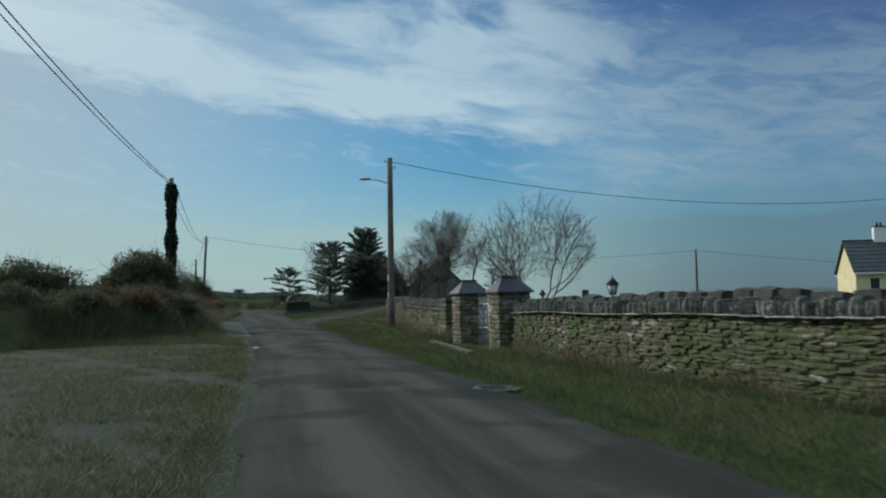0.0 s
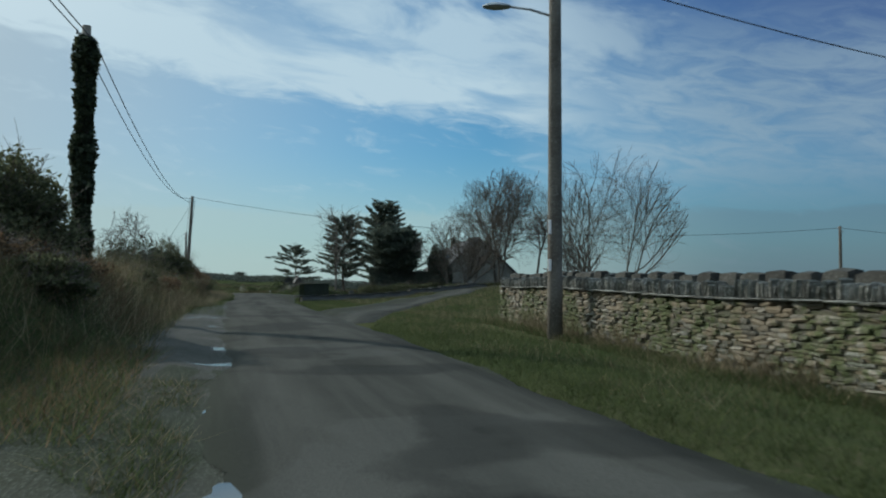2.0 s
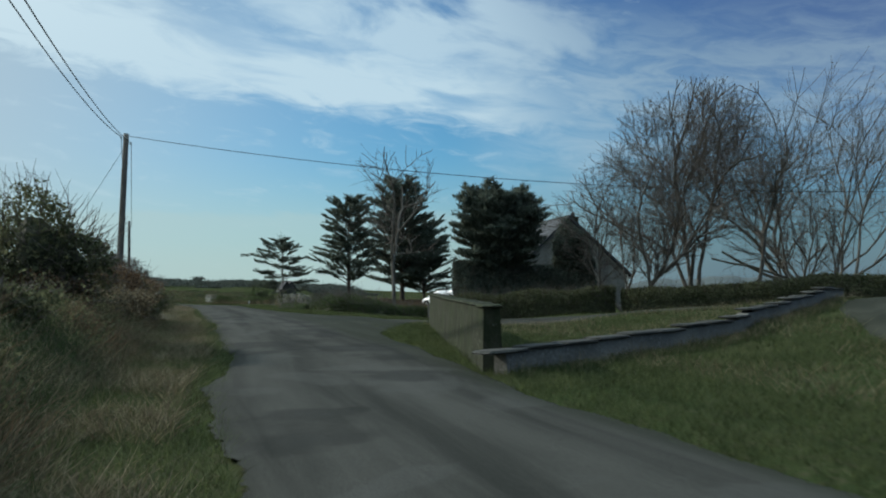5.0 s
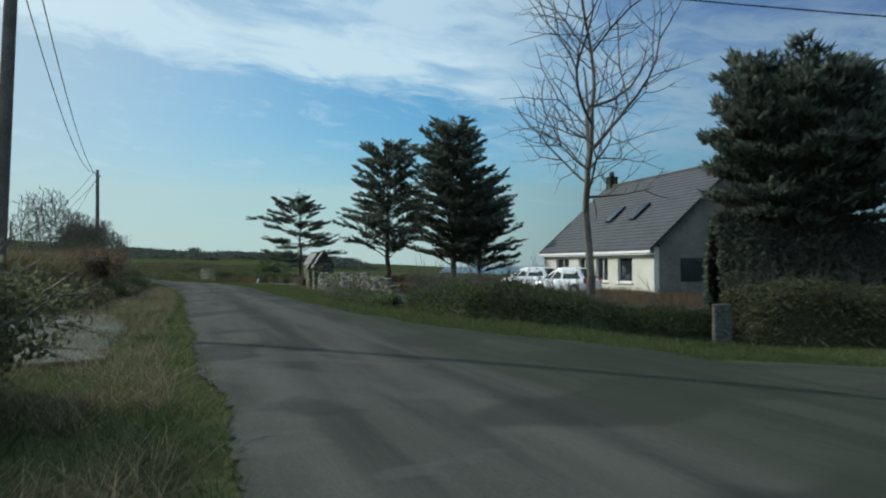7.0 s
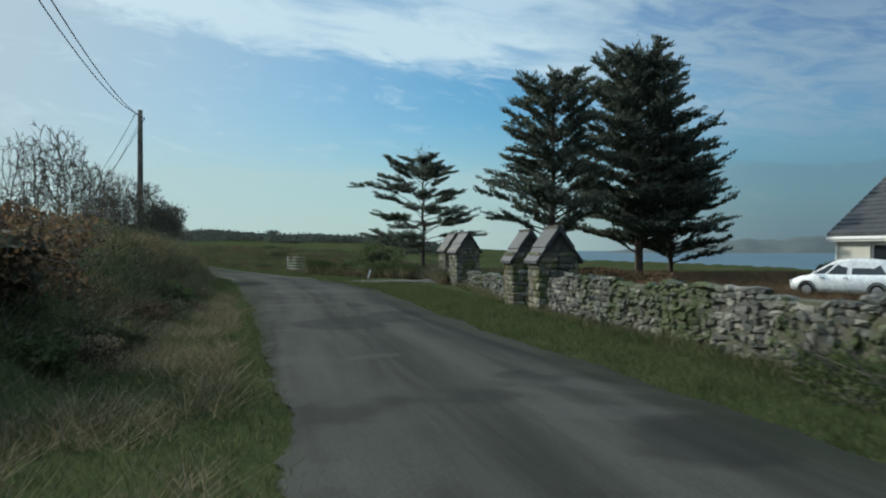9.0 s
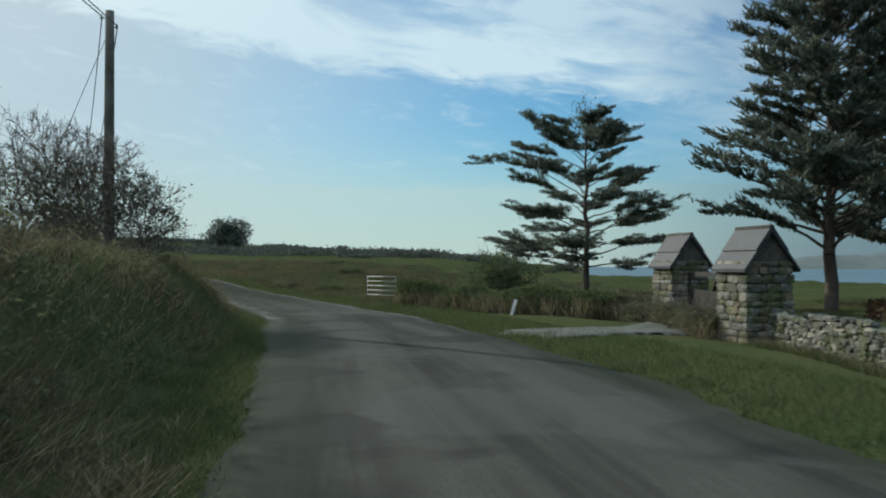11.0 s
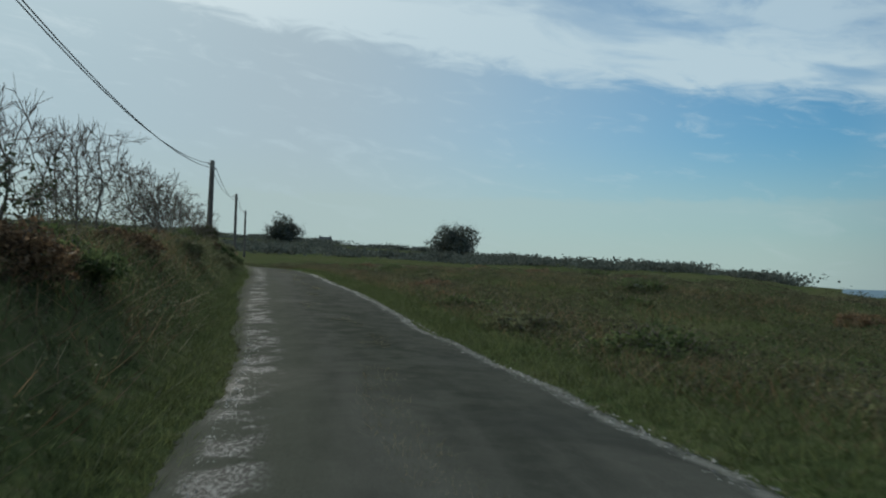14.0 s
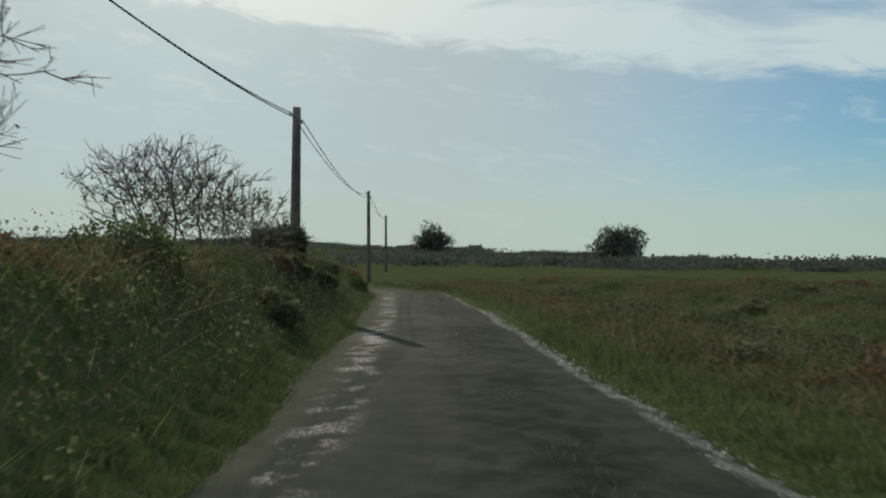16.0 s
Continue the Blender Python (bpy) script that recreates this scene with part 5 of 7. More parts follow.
def iron_gate(x, y, turn, w=2.75):
    ob = thing("iron_gate", (x, y, lz(x, y) - 0.16), "white-painted wrought iron churchyard gate, closed", "gate", turn=turn)
    for sg in (-1, 1):
        bm = bmesh.new()
        x0, x1 = sg * 0.03, sg * w / 2
        for xx in (x0, x1):
            rod(bm, (xx, 0, 0.05), (xx, 0, 1.62 if xx == x0 else 1.5), 0.022, 0.022, 8)
        for zz in (0.12, 0.72, 1.48):
            rod(bm, (x0, 0, zz), (x1, 0, zz), 0.019, 0.019, 8)
        leaf_ = part("leaf_frame", bm, M_IRON, ob)
        for i in range(1, 9):
            bm = bmesh.new()
            xx = x0 + (x1 - x0) * i / 9
            rod(bm, (xx, 0, 0.1), (xx, 0, 1.60 + 0.05 * (i % 2)), 0.006, 0.006, 6)
            rod(bm, (xx, 0, 1.60 + 0.05 * (i % 2)), (xx, 0, 1.70 + 0.05 * (i % 2)), 0.018, 0.001, 6)
            part("bar", bm, M_IRON, leaf_)
        for cx in (0.33, 0.78):
            bm = bmesh.new()
            c = x0 + sg * cx
            pts = [(c + 0.12 * math.sin(t) * (1 - 0.1 * t), 0.012, 1.08 + 0.16 * math.cos(t)) for t in np.linspace(0.3, 6.0, 16)]
            sweep(bm, pts, 0.009, 5)
            sweep(bm, [(c + 0.05 * math.cos(t), 0.012, 0.90 + 0.05 * math.sin(t)) for t in np.linspace(0, 5.5, 12)], 0.009, 5)
            part("scroll", bm, M_IRON, leaf_)
    bm = bmesh.new()
    rod(bm, (0, -0.02, 0.03), (0, -0.02, 1.84), 0.028, 0.028, 8)
    rod(bm, (0, -0.02, 1.84), (0, -0.02, 1.92), 0.05, 0.05, 8)
    rod(bm, (0, -0.02, 1.92), (0, -0.02, 2.06), 0.04, 0.002, 8)
    part("meeting_post", bm, M_IRON, ob, "thick meeting post with a spear finial")
    return ob


iron_gate(2.72, 26.6, 106)
mh = thing("manhole", (2.18, 13.46, lz(2.18, 13.46) + 0.085), "worn round manhole cover in a cracked concrete collar", "manhole", kind="structure")
bm = bmesh.new()
rod(bm, (0, 0, -0.02), (0, 0, 0.004), 0.46, 0.45, 26)
part("collar", bm, M_COLLAR, mh)
bm = bmesh.new()
rod(bm, (0, 0, 0.005), (0, 0, 0.014), 0.31, 0.30, 26)
lid = part("lid", bm, M_BLACK, mh)
for k in range(5):
    part("rib", boxbm((-0.22 + 0.02 * abs(k - 2), -0.20 + k * 0.1 - 0.012, 0.014), (0.22 - 0.02 * abs(k - 2), -0.20 + k * 0.1 + 0.012, 0.020)), M_BLACK, lid)
kb = thing("kerb", (0, 0, 0), "low concrete kerb before the churchyard gate", "kerb", kind="structure")
core_wall("kerb", [(2.05, 22.4), (1.5, 26.0), (0.75, 30.2)], 0.22, 0.08, M_KERB, kb)

# lantern on a post
la = thing("lantern_post", (7.0, 28.7, lz(7.0, 28.7) - 0.1), "black iron lantern on a post among the graves", "lamp")
bm = bmesh.new()
rod(bm, (0, 0, 0), (0, 0, 1.55), 0.06, 0.045, 10)
rod(bm, (0, 0, 1.55), (0, 0, 1.68), 0.09, 0.05, 10)
part("post", bm, M_BLACK, la)
bm = bmesh.new()
rod(bm, (0, 0, 1.70), (0, 0, 2.06), 0.10, 0.19, 6)
part("lantern_panes", bm, M_LAMPGLASS, la, "tapered glass lantern panes")
bm = bmesh.new()
rod(bm, (0, 0, 2.06), (0, 0, 2.10), 0.24, 0.22, 6)
rod(bm, (0, 0, 2.10), (0, 0, 2.28), 0.20, 0.06, 6)
rod(bm, (0, 0, 2.28), (0, 0, 2.40), 0.025, 0.004, 6)
for k in range(6):
    t = math.pi * k / 3
    rod(bm, (0.10 * math.cos(t), 0.10 * math.sin(t), 1.70), (0.195 * math.cos(t), 0.195 * math.sin(t), 2.07), 0.012, 0.012, 5)
part("lantern_frame", bm, M_BLACK, la)


def headstone(x, y, h, kind_, turn):
    ob = thing("headstone", (x, y, lz(x, y) - 0.05), "weathered grey stone cross grave marker" if kind_ else "weathered grey upright headstone", "gravestone", "headstones in the churchyard", turn)
    part("plinth", boxbm((-0.4, -0.2, 0), (0.4, 0.2, 0.18), 0.02), M_COPING, ob)
    bm = bmesh.new()
    if kind_:
        box(bm, (-0.09, -0.07, 0.18), (0.09, 0.07, h), 0.015)
        box(bm, (-0.32, -0.065, h - 0.46), (0.32, 0.065, h - 0.28), 0.015)
        for i in range(18):
            a, b = 2 * math.pi * i / 18, 2 * math.pi * (i + 1) / 18
            rod(bm, (0.24 * math.cos(a), 0, h - 0.37 + 0.24 * math.sin(a)), (0.24 * math.cos(b), 0, h - 0.37 + 0.24 * math.sin(b)), 0.035, 0.035, 6)
        part("cross", bm, M_COPING, ob)
    else:
        box(bm, (-0.32, -0.06, 0.18), (0.32, 0.06, h), 0.05)
        part("slab", bm, M_COPING, ob)
    return ob


for x, y, h, k, t in ((7.0, 72, 1.0, 1, 20), (9.5, 74, 0.95, 1, 30), (13, 72, 0.8, 0, 22)):
    headstone(x, y, h, k, t)

# rendered wall of the side lane
rw = thing("rendered_wall", (0, 0, 0), "weathered grey rendered garden wall with flat capping", "wall")
PTS = [(-13.0, 82.5), (-12.75, 76), (-12.35, 69.2)]
core_wall("wall", PTS, 0.34, 1.0, M_RENDER, rw, 0.3)
for x, y, a in along(PTS, 0.9):
    place("capping", CAPS[int(y * 7) % 5], rw, (x, y, lz(x, y) + 1.02), a, (0.94, 0.35, 0.05))
rw = thing("rendered_wall", (0, 0, 0), "low grey rendered wall with pale capping above grass", "wall")
PTS = [(-12.3, 69.0), (-7.0, 73.5), (-1.5, 79.5)]
core_wall("wall", PTS, 0.32, 0.34, M_GABLE, rw, 0.3)
for x, y, a in along(PTS, 0.9):
    place("capping", COPES[int(y * 7) % 5], rw, (x, y, lz(x, y) + 0.37), a, (0.92, 0.40, 0.06))

# dry stone walls by the bungalow
stone_wall([(-19.3, 102.2), (-21.2, 110.0), (-22.8, 116.5), (-23.6, 120.0)], 0.95, 0.55, "lichened dry stone field wall beside the verge", 11, face=1, course=0.092, length=0.17, near=(104, 108.5), pale=0.16, stones=DRY_STONES, joined=M_DRYSTONEJ, rag=0.16, fade=4.5, jumble=3.2)
stone_wall([(-24.35, 123.7), (-25.1, 132), (-25.95, 138.9)], 0.75, 0.5, "low lichened dry stone wall along grass", 12, face=1, course=0.092, length=0.17, near=(124, 129), pale=0.16, stones=DRY_STONES, joined=M_DRYSTONEJ, rag=0.16, jumble=3.2)
gable_pier(-23.65, 120.75, 12, "stone gate pier with a steep slate roof")
gable_pier(-24.2, 122.95, 12, "stone gate pier with a steep slate roof, mossy at its foot")
gable_pier(-27.1, 144.9, 20, "stone gate pier with a steep lichened slate roof", w=1.1, h=1.75, rise=0.8)
gable_pier(-26.3, 139.6, 20, "stone gate pier with a steep slate roof, beside a dark gate", w=1.1, h=1.75, rise=0.8)


def timber_gate(a, b):
    ax, ay = a
    L = math.hypot(b[0] - ax, b[1] - ay)
    ob = thing("timber_gate", (ax, ay, lz(ax, ay)), "dark boarded timber gate with a braced top rail", "gate", turn=math.degrees(math.atan2(b[1] - ay, b[0] - ax)))
    part("lower_panel", boxbm((0, -0.03, 0.12), (L, 0.03, 0.92), 0.01), M_WOODDARK, ob)
    part("top_rail", boxbm((0, -0.04, 1.28), (L, 0.04, 1.40), 0.01), M_WOODDARK, ob)
    for k in (0.5, 0.66):
        bm = bmesh.new()
        rod(bm, (L * 0.58, 0, 1.3), (L * (k if k < 0.58 else 0.74), 0, 0.9), 0.05, 0.05, 4)
        part("brace", bm, M_WOODDARK, ob)
    for xx in (0.03, L - 0.03):
        part("stile", boxbm((xx - 0.05, -0.045, 0.05), (xx + 0.05, 0.045, 1.42), 0.01), M_WOODDARK, ob)
    return ob


timber_gate((-26.95, 144.4), (-26.4, 140.2))


def field_gate(x, y, w, turn, h=1.15):
    ob = thing("field_gate", (x, y, lz(x, y) + 0.05), "five-bar galvanised steel field gate, closed", "gate", "field gates", turn)
    for k, z in enumerate((h - 0.76, h - 0.57, h - 0.38, h - 0.19, h)):
        bm = bmesh.new()
        rod(bm, (0, 0, z), (w, 0, z), 0.012, 0.012, 8)
        part("rail", bm, M_METAL, ob)
    for xx in (0, w):
        bm = bmesh.new()
        rod(bm, (xx, 0.01, h - 0.77), (xx, 0.01, h + 0.01), 0.010, 0.010, 8)
        part("upright", bm, M_METAL, ob)
    for xx in (-0.05, w + 0.05):
        bm = bmesh.new()
        rod(bm, (xx, 0.05, -0.3), (xx, 0.05, h + 0.0), 0.022, 0.022, 10)
        part("gate_post", bm, M_WOODDARK, ob)
    return ob


field_gate(-38.5, 154.5, 2.05, -43, 1.03)
field_gate(-31.5, 91.0, 2.4, 120, 1.1)
po = thing("marker_post", (-32.1, 147.5, lz(-32.1, 147.5) - 0.1), "leaning white-painted marker post in verge grass", "post")
bm = boxbm((-0.05, -0.04, 0), (0.05, 0.04, 0.62), 0.012)
bmesh.ops.transform(bm, matrix=Matrix.Rotation(0.28, 4, "Y"), verts=bm.verts)
part("post", bm, M_TRIM, po)
# old sleepers and board by the field entrance
for k, (x, y, h) in enumerate(((-28.85, 95.2, 2.2), (-28.5, 95.45, 2.3))):
    po = thing("fence_post", (x, y, lz(x, y) - 0.2), "tall dark timber fence post by the field entrance", "post", "fence posts")
    part("post", boxbm((-0.08, -0.08, 0), (0.08, 0.08, h), 0.015), M_WOODDARK, po)
br = thing("fence_rail", (-29.15, 95.15, lz(-29, 95.2) + 0.95), "weathered timber rail between post and pole", "fence rail", turn=32)
part("board", boxbm((-0.3, -0.03, -0.12), (1.45, 0.03, 0.12), 0.01), M_POLE, br)

sb = thing("stone_slab", (-12.8, 94.9, lz(-12.8, 94.9) - 0.1), "upright grey stone slab standing in roadside grass", "stone slab", turn=25)
bm = boxbm((-0.24, -0.05, 0), (0.24, 0.05, 0.95), 0.025, 0.02)
part("slab", bm, M_SLAB, sb)

# ---- buildings ----
def wall_with_openings(L, z0, z1, holes, t, material, parent, name="wall"):
    """An upright wall along x from 0 to L, thickness t towards +y, with real openings (x0, x1, za, zb)."""
    xs = sorted({0.0, L, *[h[0] for h in holes], *[h[1] for h in holes]})
    zs = sorted({z0, z1, *[h[2] for h in holes], *[h[3] for h in holes]})
    bm = bmesh.new()
    for xa, xb in zip(xs[:-1], xs[1:]):
        for za, zb in zip(zs[:-1], zs[1:]):
            if not any(h[0] <= xa and xb <= h[1] and h[2] <= za and zb <= h[3] for h in holes):
                box(bm, (xa, 0, za), (xb, t, zb))
    bmesh.ops.remove_doubles(bm, verts=bm.verts, dist=0.0005)
    return part(name, bm, material, parent)


def window_unit(parent, x0, x1, za, zb, y, bars=1, sill=True):
    """Frame, panes and sill set into an opening of a wall along x."""
    bm = bmesh.new()
    f = 0.07
    for lo, hi in (((x0, y, za), (x0 + f, y + 0.08, zb)), ((x1 - f, y, za), (x1, y + 0.08, zb)), ((x0 + f, y, zb - f), (x1 - f, y + 0.08, zb)), ((x0 + f, y, za), (x1 - f, y + 0.08, za + f))):
        box(bm, lo, hi)
    for i in range(1, bars + 1):
        c = x0 + (x1 - x0) * i / (bars + 1)
        box(bm, (c - 0.03, y + 0.01, za + f), (c + 0.03, y + 0.07, zb - f))
    w = part("window", bm, M_TRIM, parent, "white-framed window with dark glass")
    for i in range(bars + 1):
        a, b = x0 + (x1 - x0) * i / (bars + 1), x0 + (x1 - x0) * (i + 1) / (bars + 1)
        part("pane", boxbm((a + 0.05, y + 0.035, za + 0.06), (b - 0.05, y + 0.045, zb - 0.06)), M_GLASS, w)
    if sill:
        part("sill", boxbm((x0 - 0.08, -0.10, za - 0.09), (x1 + 0.08, y, za), 0.012), M_TRIM, w)
    return w


def chimney(parent, x, y, z0, z1, w=0.75, d=0.6, material=None):
    c = part("chimney", boxbm((x - w / 2, y - d / 2, z0), (x + w / 2, y + d / 2, z1), 0.01), material or M_RENDER, parent)
    part("chimney_cap", boxbm((x - w / 2 - 0.07, y - d / 2 - 0.07, z1), (x + w / 2 + 0.07, y + d / 2 + 0.07, z1 + 0.1), 0.015), M_RENDER, c)
    for k in (-0.18, 0.18):
        bm = bmesh.new()
        rod(bm, (x + k, y, z1 + 0.1), (x + k, y, z1 + 0.5), 0.12, 0.10, 10)
        part("chimney_pot", bm, M_SLATE, c)
    return c


def gabled_house(name, at, turn, L, D, z_eave, z_ridge, front, label, wall_m, gables=((), ()), back=(), slate_pitch=0.30, over=0.35, gable_m=None):
    """House along x (0..L), depth D to +y, front wall at y = 0. front: openings as (x0, x1, za, zb, bars)."""
    ob = thing(name, at, label, "house", turn=turn)
    t = 0.3
    wall_with_openings(L, -0.6, z_eave, [h[:4] for h in front], t, wall_m, ob)
    for h in front:
        window_unit(ob, *h[:4], 0.10, h[4])
    bk = wall_with_openings(L, -0.6, z_eave, [h[:4] for h in back], t, wall_m, ob)
    bk.matrix_basis = pose(L, D, 0, 0, 0, 180)
    for gx_, hs in ((0, gables[0]), (L, gables[1])):
        bm = bmesh.new()
        x0, x1 = (0, t) if gx_ == 0 else (L - t, L)
        V = [(x, y, z) for x in (x0, x1) for y, z in ((t, -0.6), (D - t, -0.6), (D - t, z_eave + 0.26), (D / 2, z_ridge - 0.12), (t, z_eave + 0.26))]
        v = [bm.verts.new(p) for p in V]
        bm.faces.new(v[:5]), bm.faces.new(v[9:4:-1])
        for i in range(5):
            bm.faces.new((v[i], v[5 + i], v[5 + (i + 1) % 5], v[(i + 1) % 5]))
        bmesh.ops.recalc_face_normals(bm, faces=bm.faces)
        gw = part("gable_wall", bm, gable_m or wall_m, ob)
        for ya, yb, za, zb in hs:
            xo = -0.02 if gx_ == 0 else L - 0.02
            part("gable_window", boxbm((xo, ya, za), (xo + 0.04, yb, zb), 0.005), M_GLASS, gw)
    run, rise_ = D / 2 + over, z_ridge - z_eave
    sl = math.atan2(rise_, D / 2)
    for sg in (0, 1):
        bm = bmesh.new()
        y_e = -over if sg == 0 else D + over
        z_e = z_eave - over * math.tan(sl) + 0.22
        V = []
        for x in (-over * 0.7, L + over * 0.7):
            V += [(x, y_e, z_e), (x, D / 2, z_ridge + 0.22 - 0.0), (x, D / 2, z_ridge), (x, y_e, z_e - 0.18)]
        v = [bm.verts.new(p) for p in V]
        for q in ((0, 1, 2, 3), (7, 6, 5, 4), (0, 4, 5, 1), (1, 5, 6, 2), (2, 6, 7, 3), (3, 7, 4, 0)):
            bm.faces.new([v[i] for i in q])
        bmesh.ops.recalc_face_normals(bm, faces=bm.faces)
        rf = part("roof", bm, M_SLATE, ob, "grey slate roof slope")
        n = int(math.hypot(run, rise_) / slate_pitch)
        bm = bmesh.new()
        for i in range(n):
            f = (i + 0.1) / n
            g = (i + 1.08) / n
            ya, yb = y_e + (D / 2 - y_e) * f, y_e + (D / 2 - y_e) * min(1, g)
            za, zb = z_e + (z_ridge + 0.22 - z_e) * f, z_e + (z_ridge + 0.22 - z_e) * min(1, g)
            v = [bm.verts.new(p) for p in ((-over * 0.7, ya, za + 0.05), (L + over * 0.7, ya, za + 0.05), (L + over * 0.7, yb, zb + 0.012), (-over * 0.7, yb, zb + 0.012), (-over * 0.7, ya, za + 0.002), (L + over * 0.7, ya, za + 0.002))]
            bm.faces.new((v[0], v[1], v[2], v[3])), bm.faces.new((v[4], v[5], v[1], v[0]))
        part("slate_coursing", bm, M_SLATE, rf)["kind"] = "stuff"
        gy = y_e + (0.03 if sg == 0 else -0.03)
        part("gutter", boxbm((-over * 0.7, gy - 0.07, z_e - 0.24), (L + over * 0.7, gy + 0.05, z_e - 0.10), 0.02), M_TRIM, ob, "white eaves gutter")
        part("soffit", boxbm((-over * 0.5, min(gy + 0.05, gy) if sg == 0 else D - 0.0, z_e - 0.32), (L + over * 0.5, 0.0 if sg == 0 else gy - 0.05, z_e - 0.25)), M_TRIM, ob)
    part("ridge", boxbm((-over * 0.7, D / 2 - 0.12, z_ridge + 0.17), (L + over * 0.7, D / 2 + 0.12, z_ridge + 0.30), 0.03), M_SLATE, ob)
    return ob


# the bungalow: front wall from its far corner to its near corner
fx, fy, nx_, ny_ = -9.2, 139.0, -5.9, 122.6
LEN = math.hypot(nx_ - fx, ny_ - fy)
bun = gabled_house("bungalow", (fx, fy, 0.2), math.degrees(math.atan2(ny_ - fy, nx_ - fx)), LEN, 10.4, 2.72, 7.4,
                   [(LEN * 0.137, LEN * 0.277, 0.35, 2.2, 1), (LEN * 0.38, LEN * 0.476, 0.72, 2.2, 1), (LEN * 0.545, LEN * 0.65, 0.72, 2.2, 1), (LEN * 0.733, LEN * 0.845, 0.72, 2.2, 0)],
                   "cream dormer bungalow with steep grey slate roof", M_WHITE, gable_m=M_GABLE, gables=((), ((4.4, 5.8, 4.1, 5.3), (1.6, 3.0, 0.8, 2.1))))
chimney(bun, 0.55, 5.2, 6.9, 8.2)
chimney(bun, LEN - 5.0, 7.6, 5.0, 7.9, 0.95, 0.7)
bm = bmesh.new()
rod(bm, (LEN - 5.0, 7.2, 7.8), (LEN - 5.0, 7.2, 10.2), 0.025, 0.02, 6)
for k in range(6):
    rod(bm, (LEN - 5.35, 7.2 + 0.0, 9.5 + k * 0.1), (LEN - 4.65, 7.2, 9.5 + k * 0.1), 0.008, 0.008, 4)
part("aerial", bm, M_METAL, bun, "thin television aerial mast")
sl_ = math.atan2(7.4 - 2.72, 5.2)
for sx_ in (7.4, 10.8):
    c = Vector((sx_, 2.2, 2.72 + 2.2 * math.tan(sl_) + 0.33))
    bm = boxbm((-0.45, -0.75, 0), (0.45, 0.75, 0.10), 0.01)
    bmesh.ops.transform(bm, matrix=Matrix.Translation(c) @ Matrix.Rotation(sl_, 4, "X"), verts=bm.verts)
    sk = part("skylight", bm, M_PLASTIC, bun, "roof window with a dark metal frame")
    bm = boxbm((-0.37, -0.67, 0.10), (0.37, 0.67, 0.112))
    bmesh.ops.transform(bm, matrix=Matrix.Translation(c) @ Matrix.Rotation(sl_, 4, "X"), verts=bm.verts)
    part("pane", bm, M_GLASS, sk)
bm = bmesh.new()
rod(bm, (0.08, -0.08, -0.4), (0.08, -0.08, 2.45), 0.045, 0.045, 8)
part("downpipe", bm, M_TRIM, bun)

yel = gabled_house("house", (42.5, 84.5, lz(44, 84) - 0.1), -12, 11.0, 7.5, 2.9, 6.0, [(1.3, 2.3, 0.3, 2.2, 0), (3.6, 4.8, 0.9, 2.1, 1), (7.0, 8.2, 0.9, 2.1, 1)], "small yellow-washed cottage with slate roof", M_YELLOW, slate_pitch=0.6)
chimney(yel, 3.4, 3.75, 5.6, 7.6, 1.2, 0.7, M_TRIM)
chimney(yel, 10.2, 3.75, 5.6, 7.3, 0.9, 0.7, M_TRIM)

for k, (x, y, s, t) in enumerate(((-272, 522, 0.55, 15), (-292, 545, 0.5, -10), (-235, 560, 0.5, 30), (1, 330, 0.7, 20), (12, 345, 0.7, -15), (-4, 352, 0.6, 5))):
    hb = thing("house", (x, y, lz(x, y) - 0.3), "distant small house with slate roof and chimneys", "house", "distant houses", t)
    m = M_RENDER if k < 3 else M_WHITE
    part("wall", boxbm((-6 * s, -3.5 * s, 0), (6 * s, 3.5 * s, 3.2 * s)), m, hb)
    part("roof", mesh_of("roof", [(-6.3 * s, -3.9 * s, 3.1 * s), (6.3 * s, -3.9 * s, 3.1 * s), (6.3 * s, 3.9 * s, 3.1 * s), (-6.3 * s, 3.9 * s, 3.1 * s), (-6.3 * s, 0, 6 * s), (6.3 * s, 0, 6 * s)], [(0, 1, 5, 4), (2, 3, 4, 5), (1, 2, 5), (3, 0, 4), (3, 2, 1, 0)], M_SLATE), M_SLATE, hb)
    for cx in (-5.2, 5.2):
        part("chimney", boxbm((cx * s - 0.5 * s, -0.4 * s, 5.2 * s), (cx * s + 0.5 * s, 0.4 * s, 7.2 * s)), M_RENDER, hb)
    for wx in (-4, -1.2, 1.6, 4.2):
        part("window", boxbm((wx * s - 0.5 * s, -3.55 * s, 0.9 * s), (wx * s + 0.5 * s, -3.48 * s, 2.2 * s)), M_GLASS, hb)


